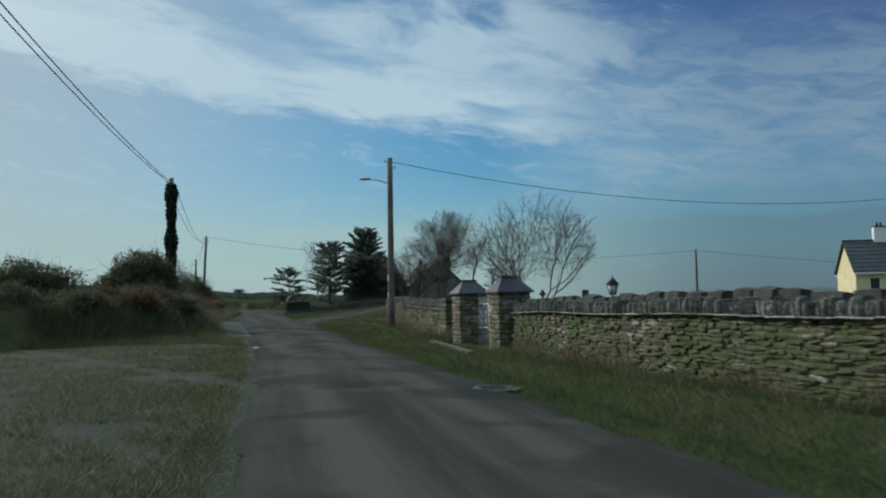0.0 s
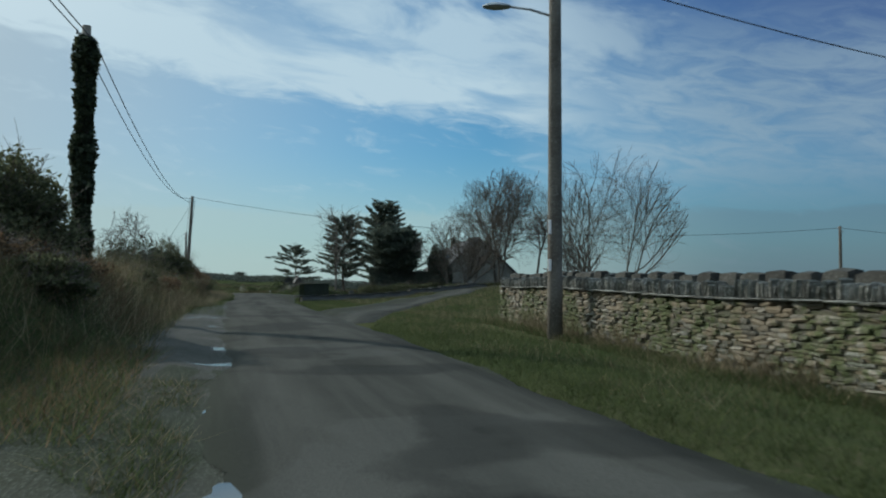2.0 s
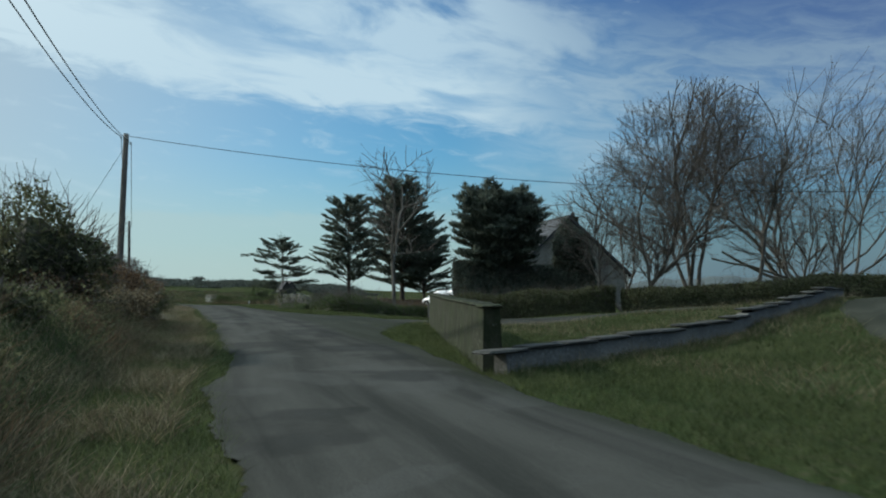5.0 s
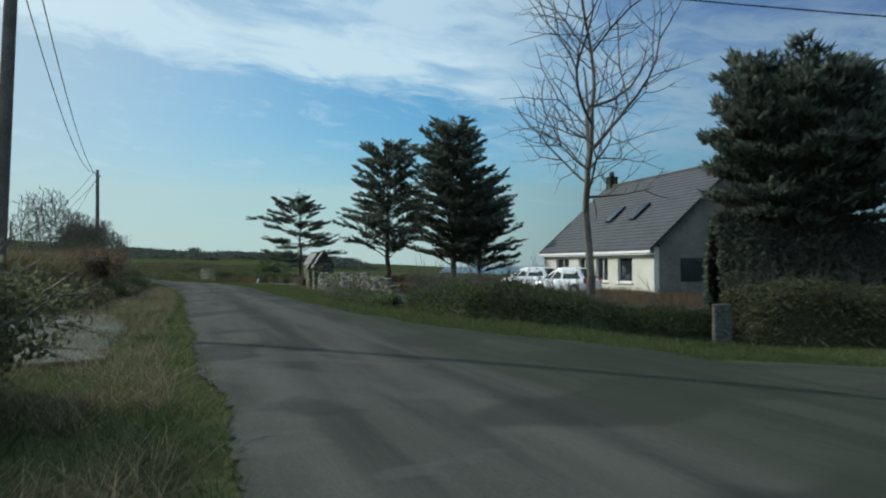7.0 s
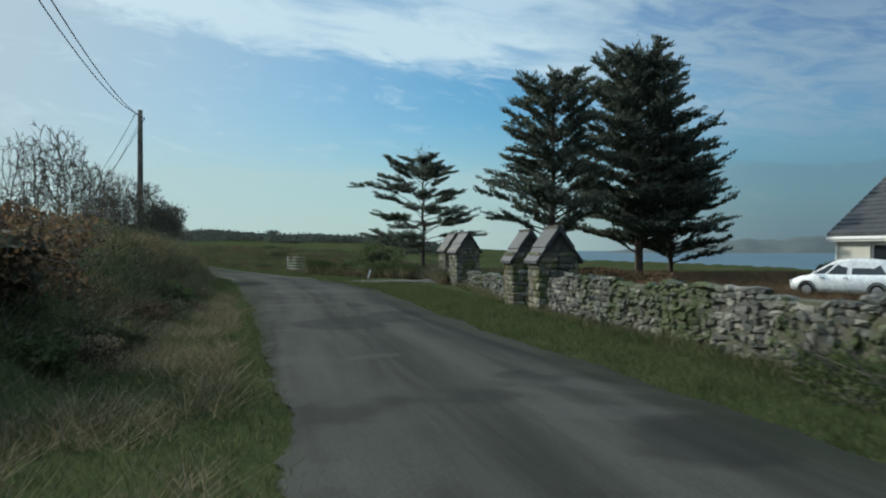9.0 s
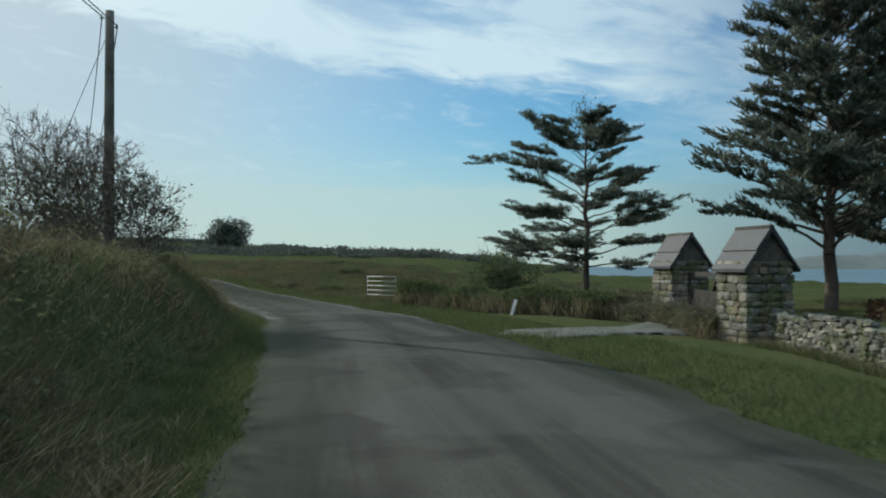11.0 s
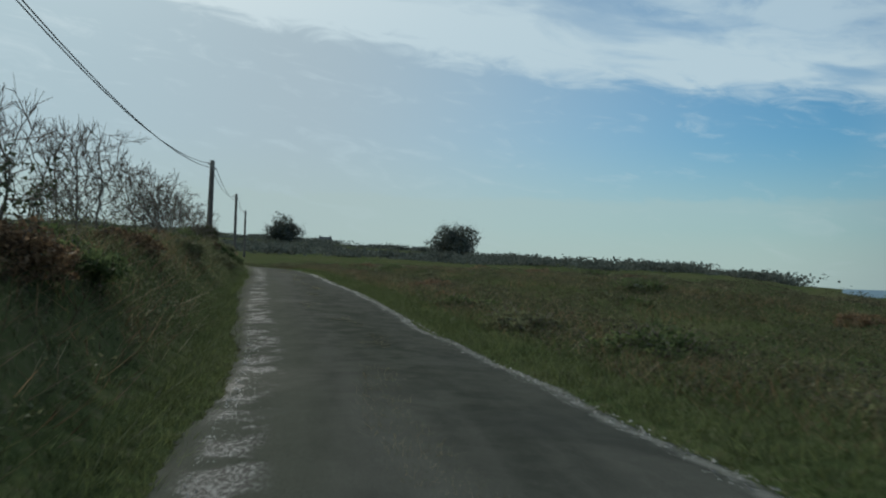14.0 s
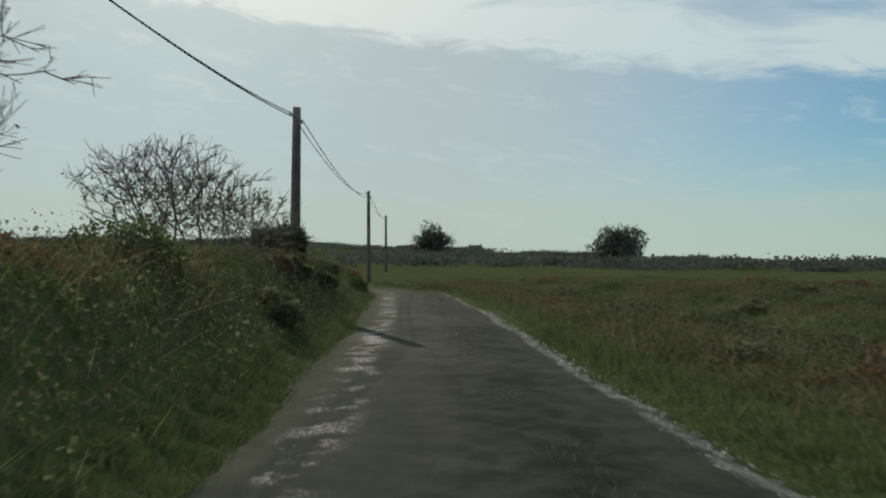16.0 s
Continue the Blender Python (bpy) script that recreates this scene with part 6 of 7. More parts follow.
# ---- cars ----
def car(x, y, heading, label, length=4.2, width=1.72, height=1.56, rearbox=0.06):
    """Five-door hatchback, nose along +y of its own space."""
    ob = thing("car", (x, y, lz(x, y)), label, "car", "cars parked by the bungalow", heading)
    h, w = length / 2, width / 2
    # stations along the car: y, half width, sill, waist, shoulder pull-in
    st = [(-h, 0.80, 0.42, 0.86), (-h + 0.08, 0.93, 0.28, 0.93), (-h + 0.5, 1.0, 0.22, 0.96), (0.0, 1.0, 0.22, 0.93), (h - 1.05, 1.0, 0.22, 0.94), (h - 0.5, 0.96, 0.24, 0.85), (h - 0.16, 0.88, 0.28, 0.72), (h - 0.03, 0.80, 0.34, 0.60), (h, 0.72, 0.40, 0.52)]
    bm = bmesh.new()
    rings = []
    for yy, k, s, z in st:
        ww = w * k
        rings.append([bm.verts.new(p) for p in ((-ww * 0.92, yy, s), (-ww, yy, s + 0.18), (-ww * 0.995, yy, (s + z) / 2 + 0.1), (-ww * 0.90, yy, z), (0, yy, z + 0.035), (ww * 0.90, yy, z), (ww * 0.995, yy, (s + z) / 2 + 0.1), (ww, yy, s + 0.18), (ww * 0.92, yy, s))])
    for a, b in zip(rings[:-1], rings[1:]):
        for i in range(9):
            bm.faces.new((a[i], a[(i + 1) % 9], b[(i + 1) % 9], b[i])).smooth = True
    bm.faces.new(rings[0][::-1]), bm.faces.new(rings[-1])
    bmesh.ops.recalc_face_normals(bm, faces=bm.faces)
    body = part("body", bm, M_CARPAINT, ob)
    zr, zw = height, 0.90
    cab = [(-h + 0.10, -h + 0.42), (-0.35, -0.35), (h - 1.22, h - 2.02)]
    bm = bmesh.new()
    lo = [(-h + 0.14, 0.82), (-0.3, 0.91), (h - 0.78, 0.80)]
    hi = [(-h + 0.62, 0.60), (-0.3, 0.68), (h - 1.78, 0.62)]
    L_, R_, TL, TR = [], [], [], []
    for (ya, ka), (yb, kb_) in zip(lo, hi):
        zt = zr - (0.07 if yb != -0.3 else 0.0)
        L_.append(bm.verts.new((-w * ka, ya, zw))), R_.append(bm.verts.new((w * ka, ya, zw)))
        TL.append(bm.verts.new((-w * kb_, yb, zt))), TR.append(bm.verts.new((w * kb_, yb, zt)))
    for i in range(2):
        bm.faces.new((L_[i], L_[i + 1], TL[i + 1], TL[i])), bm.faces.new((R_[i + 1], R_[i], TR[i], TR[i + 1])), bm.faces.new((TL[i], TL[i + 1], TR[i + 1], TR[i]))
    bm.faces.new((L_[0], TL[0], TR[0], R_[0])), bm.faces.new((L_[2], R_[2], TR[2], TL[2]))
    bmesh.ops.recalc_face_normals(bm, faces=bm.faces)
    bmesh.ops.bevel(bm, geom=bm.edges[:], offset=0.07, segments=3, affect="EDGES")
    part("cabin", bm, M_CARPAINT, ob)

    def pane(name, quad, out):
        a, b, c, d = [Vector(q) for q in quad]
        ctr = (a + b + c + d) / 4
        o = Vector(out) * 0.012
        V = [ctr + (q - ctr) * 0.88 + o for q in (a, b, c, d)]
        V += [v - o * 2.4 for v in V]
        part(name, mesh_of(name, V, [(0, 1, 2, 3), (7, 6, 5, 4), (0, 4, 5, 1), (1, 5, 6, 2), (2, 6, 7, 3), (3, 7, 4, 0)], M_GLASS), M_GLASS, ob)

    for sg in (-1, 1):
        def P(i, f, top):
            (ya, ka), (yb, kb_) = (hi if top else lo)[i], (hi if top else lo)[i + 1]
            return Vector((sg * w * (ka + (kb_ - ka) * f), ya + (yb - ya) * f, zr - 0.11 if top else zw + 0.02))
        pane("side_window", (P(0, 0.12, False), P(0, 0.98, False), P(0, 0.98, True), P(0, 0.10, True)), (sg, 0, 0.4))
        pane("side_window", (P(1, 0.03, False), P(1, 0.55, False), P(1, 0.62, True), P(1, 0.03, True)), (sg, 0, 0.4))
        pane("quarter_window", (P(1, 0.60, False), P(1, 0.90, False), P(1, 0.84, True), P(1, 0.68, True)), (sg, 0, 0.4))
        for yy in (-h + 0.72, h - 0.80):
            bm = bmesh.new()
            rod(bm, (sg * (w - 0.19), yy, 0.31), (sg * (w + 0.012), yy, 0.31), 0.31, 0.30, 22)
            wh = part("wheel", bm, M_TYRE, ob, "black tyre with an alloy rim")
            bm = bmesh.new()
            rod(bm, (sg * (w - 0.02), yy, 0.31), (sg * (w + 0.02), yy, 0.31), 0.205, 0.19, 18)
            for k in range(5):
                t = 2 * math.pi * k / 5
                box(bm, (sg * (w + 0.015) - 0.008, yy + 0.1 * math.cos(t) - 0.03, 0.31 + 0.1 * math.sin(t) - 0.03), (sg * (w + 0.015) + 0.012, yy + 0.1 * math.cos(t) + 0.03, 0.31 + 0.1 * math.sin(t) + 0.03), 0.006)
            part("rim", bm, M_ALLOY, wh)
            bm = bmesh.new()
            for i in range(12):
                a, b = math.pi * i / 12, math.pi * (i + 1) / 12
                rod(bm, (sg * (w - 0.005), yy + 0.35 * math.cos(a), 0.31 + 0.35 * math.sin(a)), (sg * (w - 0.005), yy + 0.35 * math.cos(b), 0.31 + 0.35 * math.sin(b)), 0.03, 0.03, 6)
            part("wheel_arch", bm, M_PLASTIC, body)
        part("tail_light", boxbm((sg * (w * 0.80) - 0.10, -h - 0.005, 0.72), (sg * (w * 0.80) + 0.08, -h + 0.12, 1.0), 0.02), M_TAIL, ob, "red tail light")
        part("headlight", boxbm((sg * (w * 0.66) - 0.16, h - 0.14, 0.58), (sg * (w * 0.66) + 0.14, h - 0.02, 0.70), 0.02), M_LAMPGLASS, ob, "clear headlight")
        part("mirror", boxbm((sg * (w + 0.02) - 0.07, h - 1.2, 0.93), (sg * (w + 0.02) + 0.09, h - 1.10, 1.06), 0.03), M_CARPAINT, ob)
        part("door_handle", boxbm((sg * (w + 0.0) - 0.012, -0.30, 0.80), (sg * (w + 0.0) + 0.018, -0.12, 0.83), 0.005), M_PLASTIC, ob)
        part("door_handle", boxbm((sg * (w + 0.0) - 0.012, 0.62, 0.79), (sg * (w + 0.0) + 0.018, 0.80, 0.82), 0.005), M_PLASTIC, ob)
    pane("rear_window", ((-w * 0.72, lo[0][0], zw + 0.06), (w * 0.72, lo[0][0], zw + 0.06), (w * 0.6, hi[0][0] - 0.03, zr - 0.08), (-w * 0.6, hi[0][0] - 0.03, zr - 0.08)), (0, -1, 0.5))
    pane("windscreen", ((-w * 0.76, lo[2][0], zw + 0.06), (w * 0.76, lo[2][0], zw + 0.06), (w * 0.62, hi[2][0] + 0.05, zr - 0.06), (-w * 0.62, hi[2][0] + 0.05, zr - 0.06)), (0, 1, 0.8))
    part("rear_bumper", boxbm((-w * 0.9, -h - 0.05, 0.32), (w * 0.9, -h + 0.1, 0.56), 0.04), M_CARPAINT, ob)
    part("number_plate", boxbm((-0.26, -h - 0.065, 0.60), (0.26, -h - 0.045, 0.71), 0.004), M_TRIM, ob, "plain number plate")
    part("front_grille", boxbm((-0.45, h - 0.04, 0.40), (0.45, h + 0.02, 0.54), 0.02), M_PLASTIC, ob)
    return ob


car(-11.1, 133.3, 42, "white five-door hatchback car parked by the bungalow")
car(-10.2, 125.5, 40, "white compact people carrier car parked by the bungalow", 4.0, 1.70, 1.62)

# ---- trees ----
bare_tree("bare_tree", 16.5, 25.5, 11.0, 8.0, 2.6, 21, "leafless tree behind the churchyard wall", 7)
bare_tree("bare_tree", 0.4, 97.6, 12.0, 10.4, 3.4, 22, "tall leafless ash tree beside the side lane", 8, stems=4, spread=0.45, angle=0.58, rise=0.2, r0=0.18, rtip=0.009)
bare_tree("bare_tree", 12.6, 108.5, 15.6, 16.4, 3.0, 27, "broad leafless sycamore with a fan of fine twigs", 7, stems=15, spread=1.25, angle=0.52, ratio=0.82, rise=0.06, r0=0.20, rtip=0.010, low=0.3)
bare_tree("bare_tree", 2.9, 97.0, 10.6, 3.8, 4.2, 24, "slender leaning leafless tree", 6, lean=(0.30, 0.0), r0=0.13)
bare_tree("bare_tree", -14.75, 98.4, 9.0, 7.2, 3.0, 25, "pale-barked leafless tree standing over the hedge", 6, r0=0.12, rtip=0.010, angle=0.78, rise=0.6, low=2.3)
for k, (x, y, h) in enumerate(((5.6, 93.5, 5.2), (-2.5, 101, 6.5), (8.5, 103, 7.0))):
    bare_tree("bare_tree", x, y, h, h * 0.6, 1.5, 30 + k, "small leafless tree in rough grass", 6, stems=1 + k % 2, spread=0.35, group="small bare trees")
BLUNT = (0.80, 1.0, 0.92, 0.74, 0.66, 0.60, 0.42)
pine("pine_tree", -21.2, 150.5, 12.4, 8.4, 41, "tall dark wind-shaped cypress pine", BLUNT, 0.16, 96, 0.08, 22, (0.15, 0.55), 0.28)
pine("pine_tree", -15.2, 155.0, 15.4, 9.6, 42, "tallest dark cypress pine of the group", (0.82, 1.0, 1.0, 0.88, 0.70, 0.56, 0.36), 0.10, 150, 0.085, 24, (0.12, 0.50), 0.2)
pine("pine_tree", -12.6, 157.5, 9.6, 7.4, 43, "dense dark cypress pine with low boughs", (0.9, 1.0, 0.9, 0.75, 0.5), 0.08, 90, 0.085, 24, (0.1, 0.45), 0.2)
pine("pine_tree", -29.4, 154.2, 8.0, 7.9, 44, "spreading wind-swept cypress pine near the gate", (0.95, 1.0, 0.86, 0.80, 0.62, 0.50, 0.34), 0.17, 50, 0.036, 130, (0.0, 0.36), 0.42, 0.12)
pine("evergreen_tree", -9.2, 98.8, 6.2, 3.9, 51, "dense dark evergreen tree with a rounded crown", (0.85, 1.0, 1.05, 1.0, 0.85, 0.62), 0.36, 210, 0.07, 24, (0.25, 0.75), 0.1)
hedge_tall = ((-11.6, 98.5), (-8.0, 99.2), (-4.0, 100.0))
bush("evergreen_tree", -5.4, 99.6, (0.9, 0.9, 1.5), 52, "narrow dark evergreen beside a bare tree", M_CONIFER, 0.075, 14000, 100, category="tree", lift=2.3)
bare_tree("bare_tree", -3.2, 95.2, 7.2, 10.0, 1.8, 26, "low spreading leafless tree with crooked limbs", 7, stems=3, spread=0.9, angle=0.6, rise=0.2, r0=0.19, low=0.8)

# ---- bushes of the left bank ----
bush("evergreen_bush", -13.4, 40.1, (1.75, 1.55, 1.3), 61, "rounded dark evergreen bush by the ivied pole", M_BRAMBLE, 0.06, 30000, 260)
bush("evergreen_bush", -19.5, 41.0, (2.2, 1.7, 1.4), 62, "low dark evergreen bush on the bank", M_BRAMBLE, 0.065, 22000, 160)
bush("evergreen_bush", -25.0, 44.0, (3.0, 2.0, 1.5), 63, "low dark evergreen bush in the field edge", M_BRAMBLE, 0.075, 22000, 160)
thicket("thorn_bush", -19.8, 63.2, 3.4, 64, "leafless rounded thorn tree above the bank", 4, 2.6, 2.0, leaf=3000)
bush("thorn_bush", -22.3, 76.0, (1.5, 1.3, 1.5), 65, "rounded dark thorn bush on the bank", M_BRAMBLE, 0.055, 14000, 500, core_k=0.6)
bush("thorn_bush", -24.6, 74.0, (1.4, 1.3, 1.3), 66, "rounded dark thorn bush on the bank", M_BRAMBLE, 0.055, 14000, 500, core_k=0.6)
bush("bracken_clump", -24.6, 83.4, (1.2, 1.5, 0.75), 78, "clump of rust-brown dead bracken on the bank", M_RUST, 0.032, 20000, 900, core_k=0.5)
bush("bramble_clump", -25.2, 86.8, (1.3, 1.5, 0.85), 79, "tangled bramble clump with dead stems on the bank", M_BRAMBLE, 0.04, 18000, 700, core_k=0.5)
bush("bracken_clump", -22.9, 82.6, (1.0, 1.3, 0.8), 83, "tall rust-brown bracken and bramble on the bank", M_RUST, 0.034, 15000, 160, core_k=0.3, rough=0.42)
bush("bramble_clump", -23.4, 85.6, (1.1, 1.2, 0.85), 84, "tangled bramble clump with pale dead stems", M_BRAMBLE, 0.04, 13000, 160, core_k=0.3, rough=0.42)
bush("bramble_clump", -21.9, 79.4, (0.9, 1.2, 0.6), 85, "low tangle of bleached dead stems by the verge", M_STRAW, 0.034, 9000, 120, core_k=0.3, rough=0.42)
thicket("thorn_bush", -42.8, 140.2, 4.5, 68, "large rounded thorn bush with dense leafless twigs", 9, 4.9, 2.8, leaf=5000, count=3800, step=0.13, slope=0.35)
thicket("thorn_bush", -43.2, 133.6, 5.3, 69, "leafless grey thorn trees in a field hedge", 5, 4.5, 2.4, leaf=1500, count=1900, rtip=0.011)
thicket("thorn_bush", -48.0, 132.6, 5.2, 70, "leafless grey thorn trees in a field hedge", 5, 4.5, 2.4, leaf=1500, count=1700, rtip=0.011)
thicket("thorn_bush", -47.2, 147.0, 4.2, 71, "ivied leafless thorn tree on the bank", 3, 2.2, 1.8, leaf=2500, count=600)
thicket("thorn_bush", -50.0, 154.5, 2.2, 72, "leafless wind-combed thorn bush on the bank", 6, 3.4, 1.4, 20, leaf=1200)
thicket("thorn_bush", -60.1, 169.0, 2.8, 73, "leafless wind-combed thorn tree on the bank", 3, 2.4, 1.7, 0, (-0.4, 0.1), leaf=300, count=1400)
thicket("thorn_bush", -55.2, 161.8, 3.0, 80, "leafless spreading thorn tree on the bank", 3, 2.2, 1.6, 0, (-0.2, 0.1), count=1100)
thicket("thorn_bush", -67.5, 172.5, 3.0, 74, "leafless thorn tree on the bank", 3, 2.4, 1.8, 0, (-0.3, 0), leaf=200, count=1000)
thicket("thorn_bush", -67.9, 179.3, 3.2, 75, "wind-combed leafless thicket sloping toward the pole", 9, 6.4, 1.8, 108, (-0.5, 0.0), leaf=900, slope=0.5, count=3600)
bush("thorn_bush", -69.6, 183.2, (0.8, 0.8, 0.6), 76, "dense dark thorn bush at the foot of the pole", M_BRAMBLE, 0.055, 12000, 600)
bush("gorse_bush", -33.2, 160.5, (1.6, 1.4, 1.3), 77, "rounded green gorse bush behind the field gate", M_HEDGE, 0.05, 12000, 160, core_k=0.45, rough=0.4)

for k, (x, y, r, h, m) in enumerate(((-19.5, 16.5, 1.7, 0.75, M_BRAMBLE), (-17.6, 21.5, 1.5, 0.65, M_RUST), (-16.4, 26.2, 1.6, 0.8, M_BRAMBLE), (-14.6, 30.6, 1.3, 0.6, M_BRAMBLE), (-13.0, 34.2, 1.1, 0.55, M_RUST), (-21.5, 24.5, 2.0, 1.0, M_BRAMBLE), (-18.5, 31.0, 1.9, 1.0, M_BRAMBLE))):
    bush("bramble_clump", x, y, (r, r * 0.85, h), 110 + k, "tangled brown and green bramble clump on the bank", m, 0.05, 12000, 500, core_k=0.55, rough=0.4, group="bramble clumps on the bank")

for k, (x, y, r) in enumerate(((-12.6, 31.6, 0.9), (-11.2, 33.4, 0.8), (-15.6, 29.0, 1.0), (-11.9, 36.6, 1.0), (-10.4, 36.4, 0.6), (-17.6, 27.2, 0.9))):
    bush("bramble_clump", x, y, (r * 1.2, r, r * 0.55), 120 + k, "tangled brown and green bramble clump on the bank", M_RUST if k % 2 else M_BRAMBLE, 0.045, 6000, 500, core_k=0.5, rough=0.45, group="bramble clumps on the bank", sink=0.2)
rnd = random.Random(77)
for k in range(26):
    q = 37 + k * 5.6 + rnd.uniform(-1.5, 1.5)
    if 86 < q < 102 or q > 131:
        continue
    i = int(np.argmin(np.abs(py - q)))
    u = float(np.interp(q, FOOT_Q, FOOT_U)) - rnd.uniform(1.1, 2.8)
    r = rnd.uniform(0.7, 1.25)
    bush("bramble_clump", px[i] + rx[i] * u, py[i] + ry[i] * u, (r, r * rnd.uniform(0.8, 1.2), r * rnd.uniform(0.38, 0.6)), 140 + k, "tangled brown and green bramble clump on the bank", M_RUST if k % 3 == 1 else M_BRAMBLE, 0.045, 5000, 260, turn=rnd.uniform(0, 180), core_k=0.5, rough=0.42, group="bramble clumps on the bank", sink=0.25)

for k in range(16):
    q = rnd.uniform(99, 126)
    i = int(np.argmin(np.abs(py - q)))
    u = float(np.interp(q, FOOT_Q, FOOT_U)) - rnd.uniform(-0.2, 0.6)
    r = rnd.uniform(0.3, 0.55)
    bush("bracken_clump", px[i] + rx[i] * u, py[i] + ry[i] * u, (r, r * rnd.uniform(0.8, 1.2), r * rnd.uniform(0.5, 0.7)), 260 + k, "clump of dead bracken and weeds on the bank", (M_RUST, M_BRAMBLE, M_STRAW, M_HEDGE)[k % 4], 0.032, 6000, 60, turn=rnd.uniform(0, 180), core_k=0.45, rough=0.45, group="bracken clumps on the bank", sink=0.2)
for k in range(26):
    q = 151 + k * 2.1 + rnd.uniform(-0.8, 0.8)
    i = int(np.argmin(np.abs(py - q)))
    u = float(np.interp(q, FOOT_Q, FOOT_U)) - rnd.uniform(0.7, 3.2)
    r = rnd.uniform(0.4, 0.8)
    bush("bramble_clump", px[i] + rx[i] * u, py[i] + ry[i] * u, (r, r * rnd.uniform(0.8, 1.2), r * rnd.uniform(0.35, 0.6)), 300 + k, "dark bramble and gorse clump on the bank", (M_HEDGE, M_BRAMBLE, M_RUST, M_HEDGE)[k % 4], 0.042, 5200, 50, turn=rnd.uniform(0, 180), core_k=0.5, rough=0.42, group="bramble clumps on the bank", sink=0.25)
for k in range(64):
    q, u = rnd.uniform(150, 205), 4.2 + 20 * rnd.random() ** 1.5
    i = int(np.argmin(np.abs(py - q)))
    r = rnd.uniform(0.4, 1.1)
    bush("bramble_clump", px[i] + rx[i] * u, py[i] + ry[i] * u, (r, r * rnd.uniform(0.7, 1.1), r * rnd.uniform(0.25, 0.42)), 180 + k, "low dark bramble clump in rough field grass", (M_RUST, M_BRAMBLE, M_HEDGE, M_HEDGE)[k % 4], 0.05, 4000, 160, turn=rnd.uniform(0, 180), core_k=0.55, rough=0.45, group="bramble clumps in the field", sink=0.25)

# ---- hedges ----
def hedge(pts, height, thick, label, seed, material, leaf=0.05, dens=1500, twigs=0.0, wild=0.18):
    """A hedge along a broken line: a rough body under a deep skin of leaves."""
    rng = np.random.default_rng(seed)
    ob = thing("hedge", (0, 0, 0), label, "hedge")
    P = along(pts, 0.35)
    V, F, L = [], [], []
    ring = 8
    for i, (x, y, a) in enumerate(P):
        nx, ny = -math.sin(a), math.cos(a)
        z = lz(x, y) - 0.1
        end = min(1.0, (min(i, len(P) - 1 - i) + 0.6) / 3.0)
        for j in range(ring):
            t = math.pi * j / (ring - 1)
            k = (1 + 0.30 * noise.noise(Vector((x * 0.9, y * 0.9, j * 0.7 + seed)))) * end
            c, s = math.cos(t), math.sin(t) ** 0.6
            V.append((x + nx * c * thick / 2 * k, y + ny * c * thick / 2 * k, z + height * s * (0.92 + wild * noise.noise(Vector((x * 0.6, y * 0.6, seed))))))
    for i in range(len(P) - 1):
        for j in range(ring - 1):
            F.append((i * ring + j, i * ring + j + 1, i * ring + ring + j + 1, i * ring + ring + j))
    W_ = np.array(V)
    n = int(dens * len(P) * 0.35 * (height * 2 + thick))
    i, j = rng.integers(0, len(P) - 1, n), rng.integers(0, ring - 1, n)
    f, g = rng.random((2, n, 1))
    a, b, c, d = W_[i * ring + j], W_[i * ring + j + 1], W_[i * ring + ring + j + 1], W_[i * ring + ring + j]
    Q = (a * (1 - f) + b * f) * (1 - g) + (d * (1 - f) + c * f) * g
    ctr = np.array([[p[0], p[1], lz(p[0], p[1]) + height * 0.4] for p in P])[i]
    Q = ctr + (Q - ctr) * (0.90 + 0.22 * rng.random((n, 1))) + rng.normal(size=(n, 3)) * 0.05
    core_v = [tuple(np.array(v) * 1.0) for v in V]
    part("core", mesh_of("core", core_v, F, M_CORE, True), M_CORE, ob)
    LV, LF = cards(Q, leaf, rng)
    part("foliage", mesh_np("foliage", LV, LF, material), material, ob)["kind"] = "stuff"
    if twigs:
        k = int(n * twigs)
        a = Q[:k]
        d = (a - ctr[:k])
        d /= np.linalg.norm(d, axis=1)[:, None] + 1e-6
        b = a + (d + rng.normal(size=(k, 3)) * 0.4 + np.array([0, 0, 0.4])) * (0.15 + 0.3 * rng.random((k, 1)))
        TV, TF = tubes([(a[m], b[m], 0.007, 0.004) for m in range(k)], 3)
        part("twig_fringe", mesh_np("twig_fringe", TV, TF, M_TWIG), M_TWIG, ob)["kind"] = "stuff"
    return ob


hedge(hedge_tall, 3.1, 3.0, "tall thick dark hedge beneath an evergreen tree", 90, M_CONIFER, 0.06, 1500, twigs=0.012)
hedge([(-12.3, 96.0), (-9.0, 94.0), (-4.8, 92.0)], 1.3, 1.6, "tall dark hedge at the corner of the side lane", 81, M_BRAMBLE, 0.04, 2200, twigs=0.012)
hedge([(-4.6, 91.9), (0, 89.8), (6, 86.5)], 1.3, 1.4, "lower dark hedge along the side lane", 82, M_BRAMBLE, 0.05, 1400, twigs=0.012)
hedge([(-12.5, 96.1), (-15.2, 96.3), (-17.6, 98.0), (-18.9, 101.8)], 0.78, 1.4, "overgrown green bramble hedge before the bungalow", 83, M_HEDGE, 0.04, 2000, twigs=0.03, wild=0.5)
hedge([(-28.5, 145.8), (-32.0, 148.8), (-35.0, 151.6), (-37.0, 152.9)], 1.0, 1.0, "overgrown field bank with brambles and pale stems", 84, M_HEDGE, 0.045, 1200, twigs=0.004, wild=0.4)
hedge([(-19.55, 101.5), (-20.7, 105.2), (-21.9, 109.6)], 0.42, 0.8, "low bramble and grass growth along the foot of the stone wall", 89, M_HEDGE, 0.04, 1300, twigs=0.03)
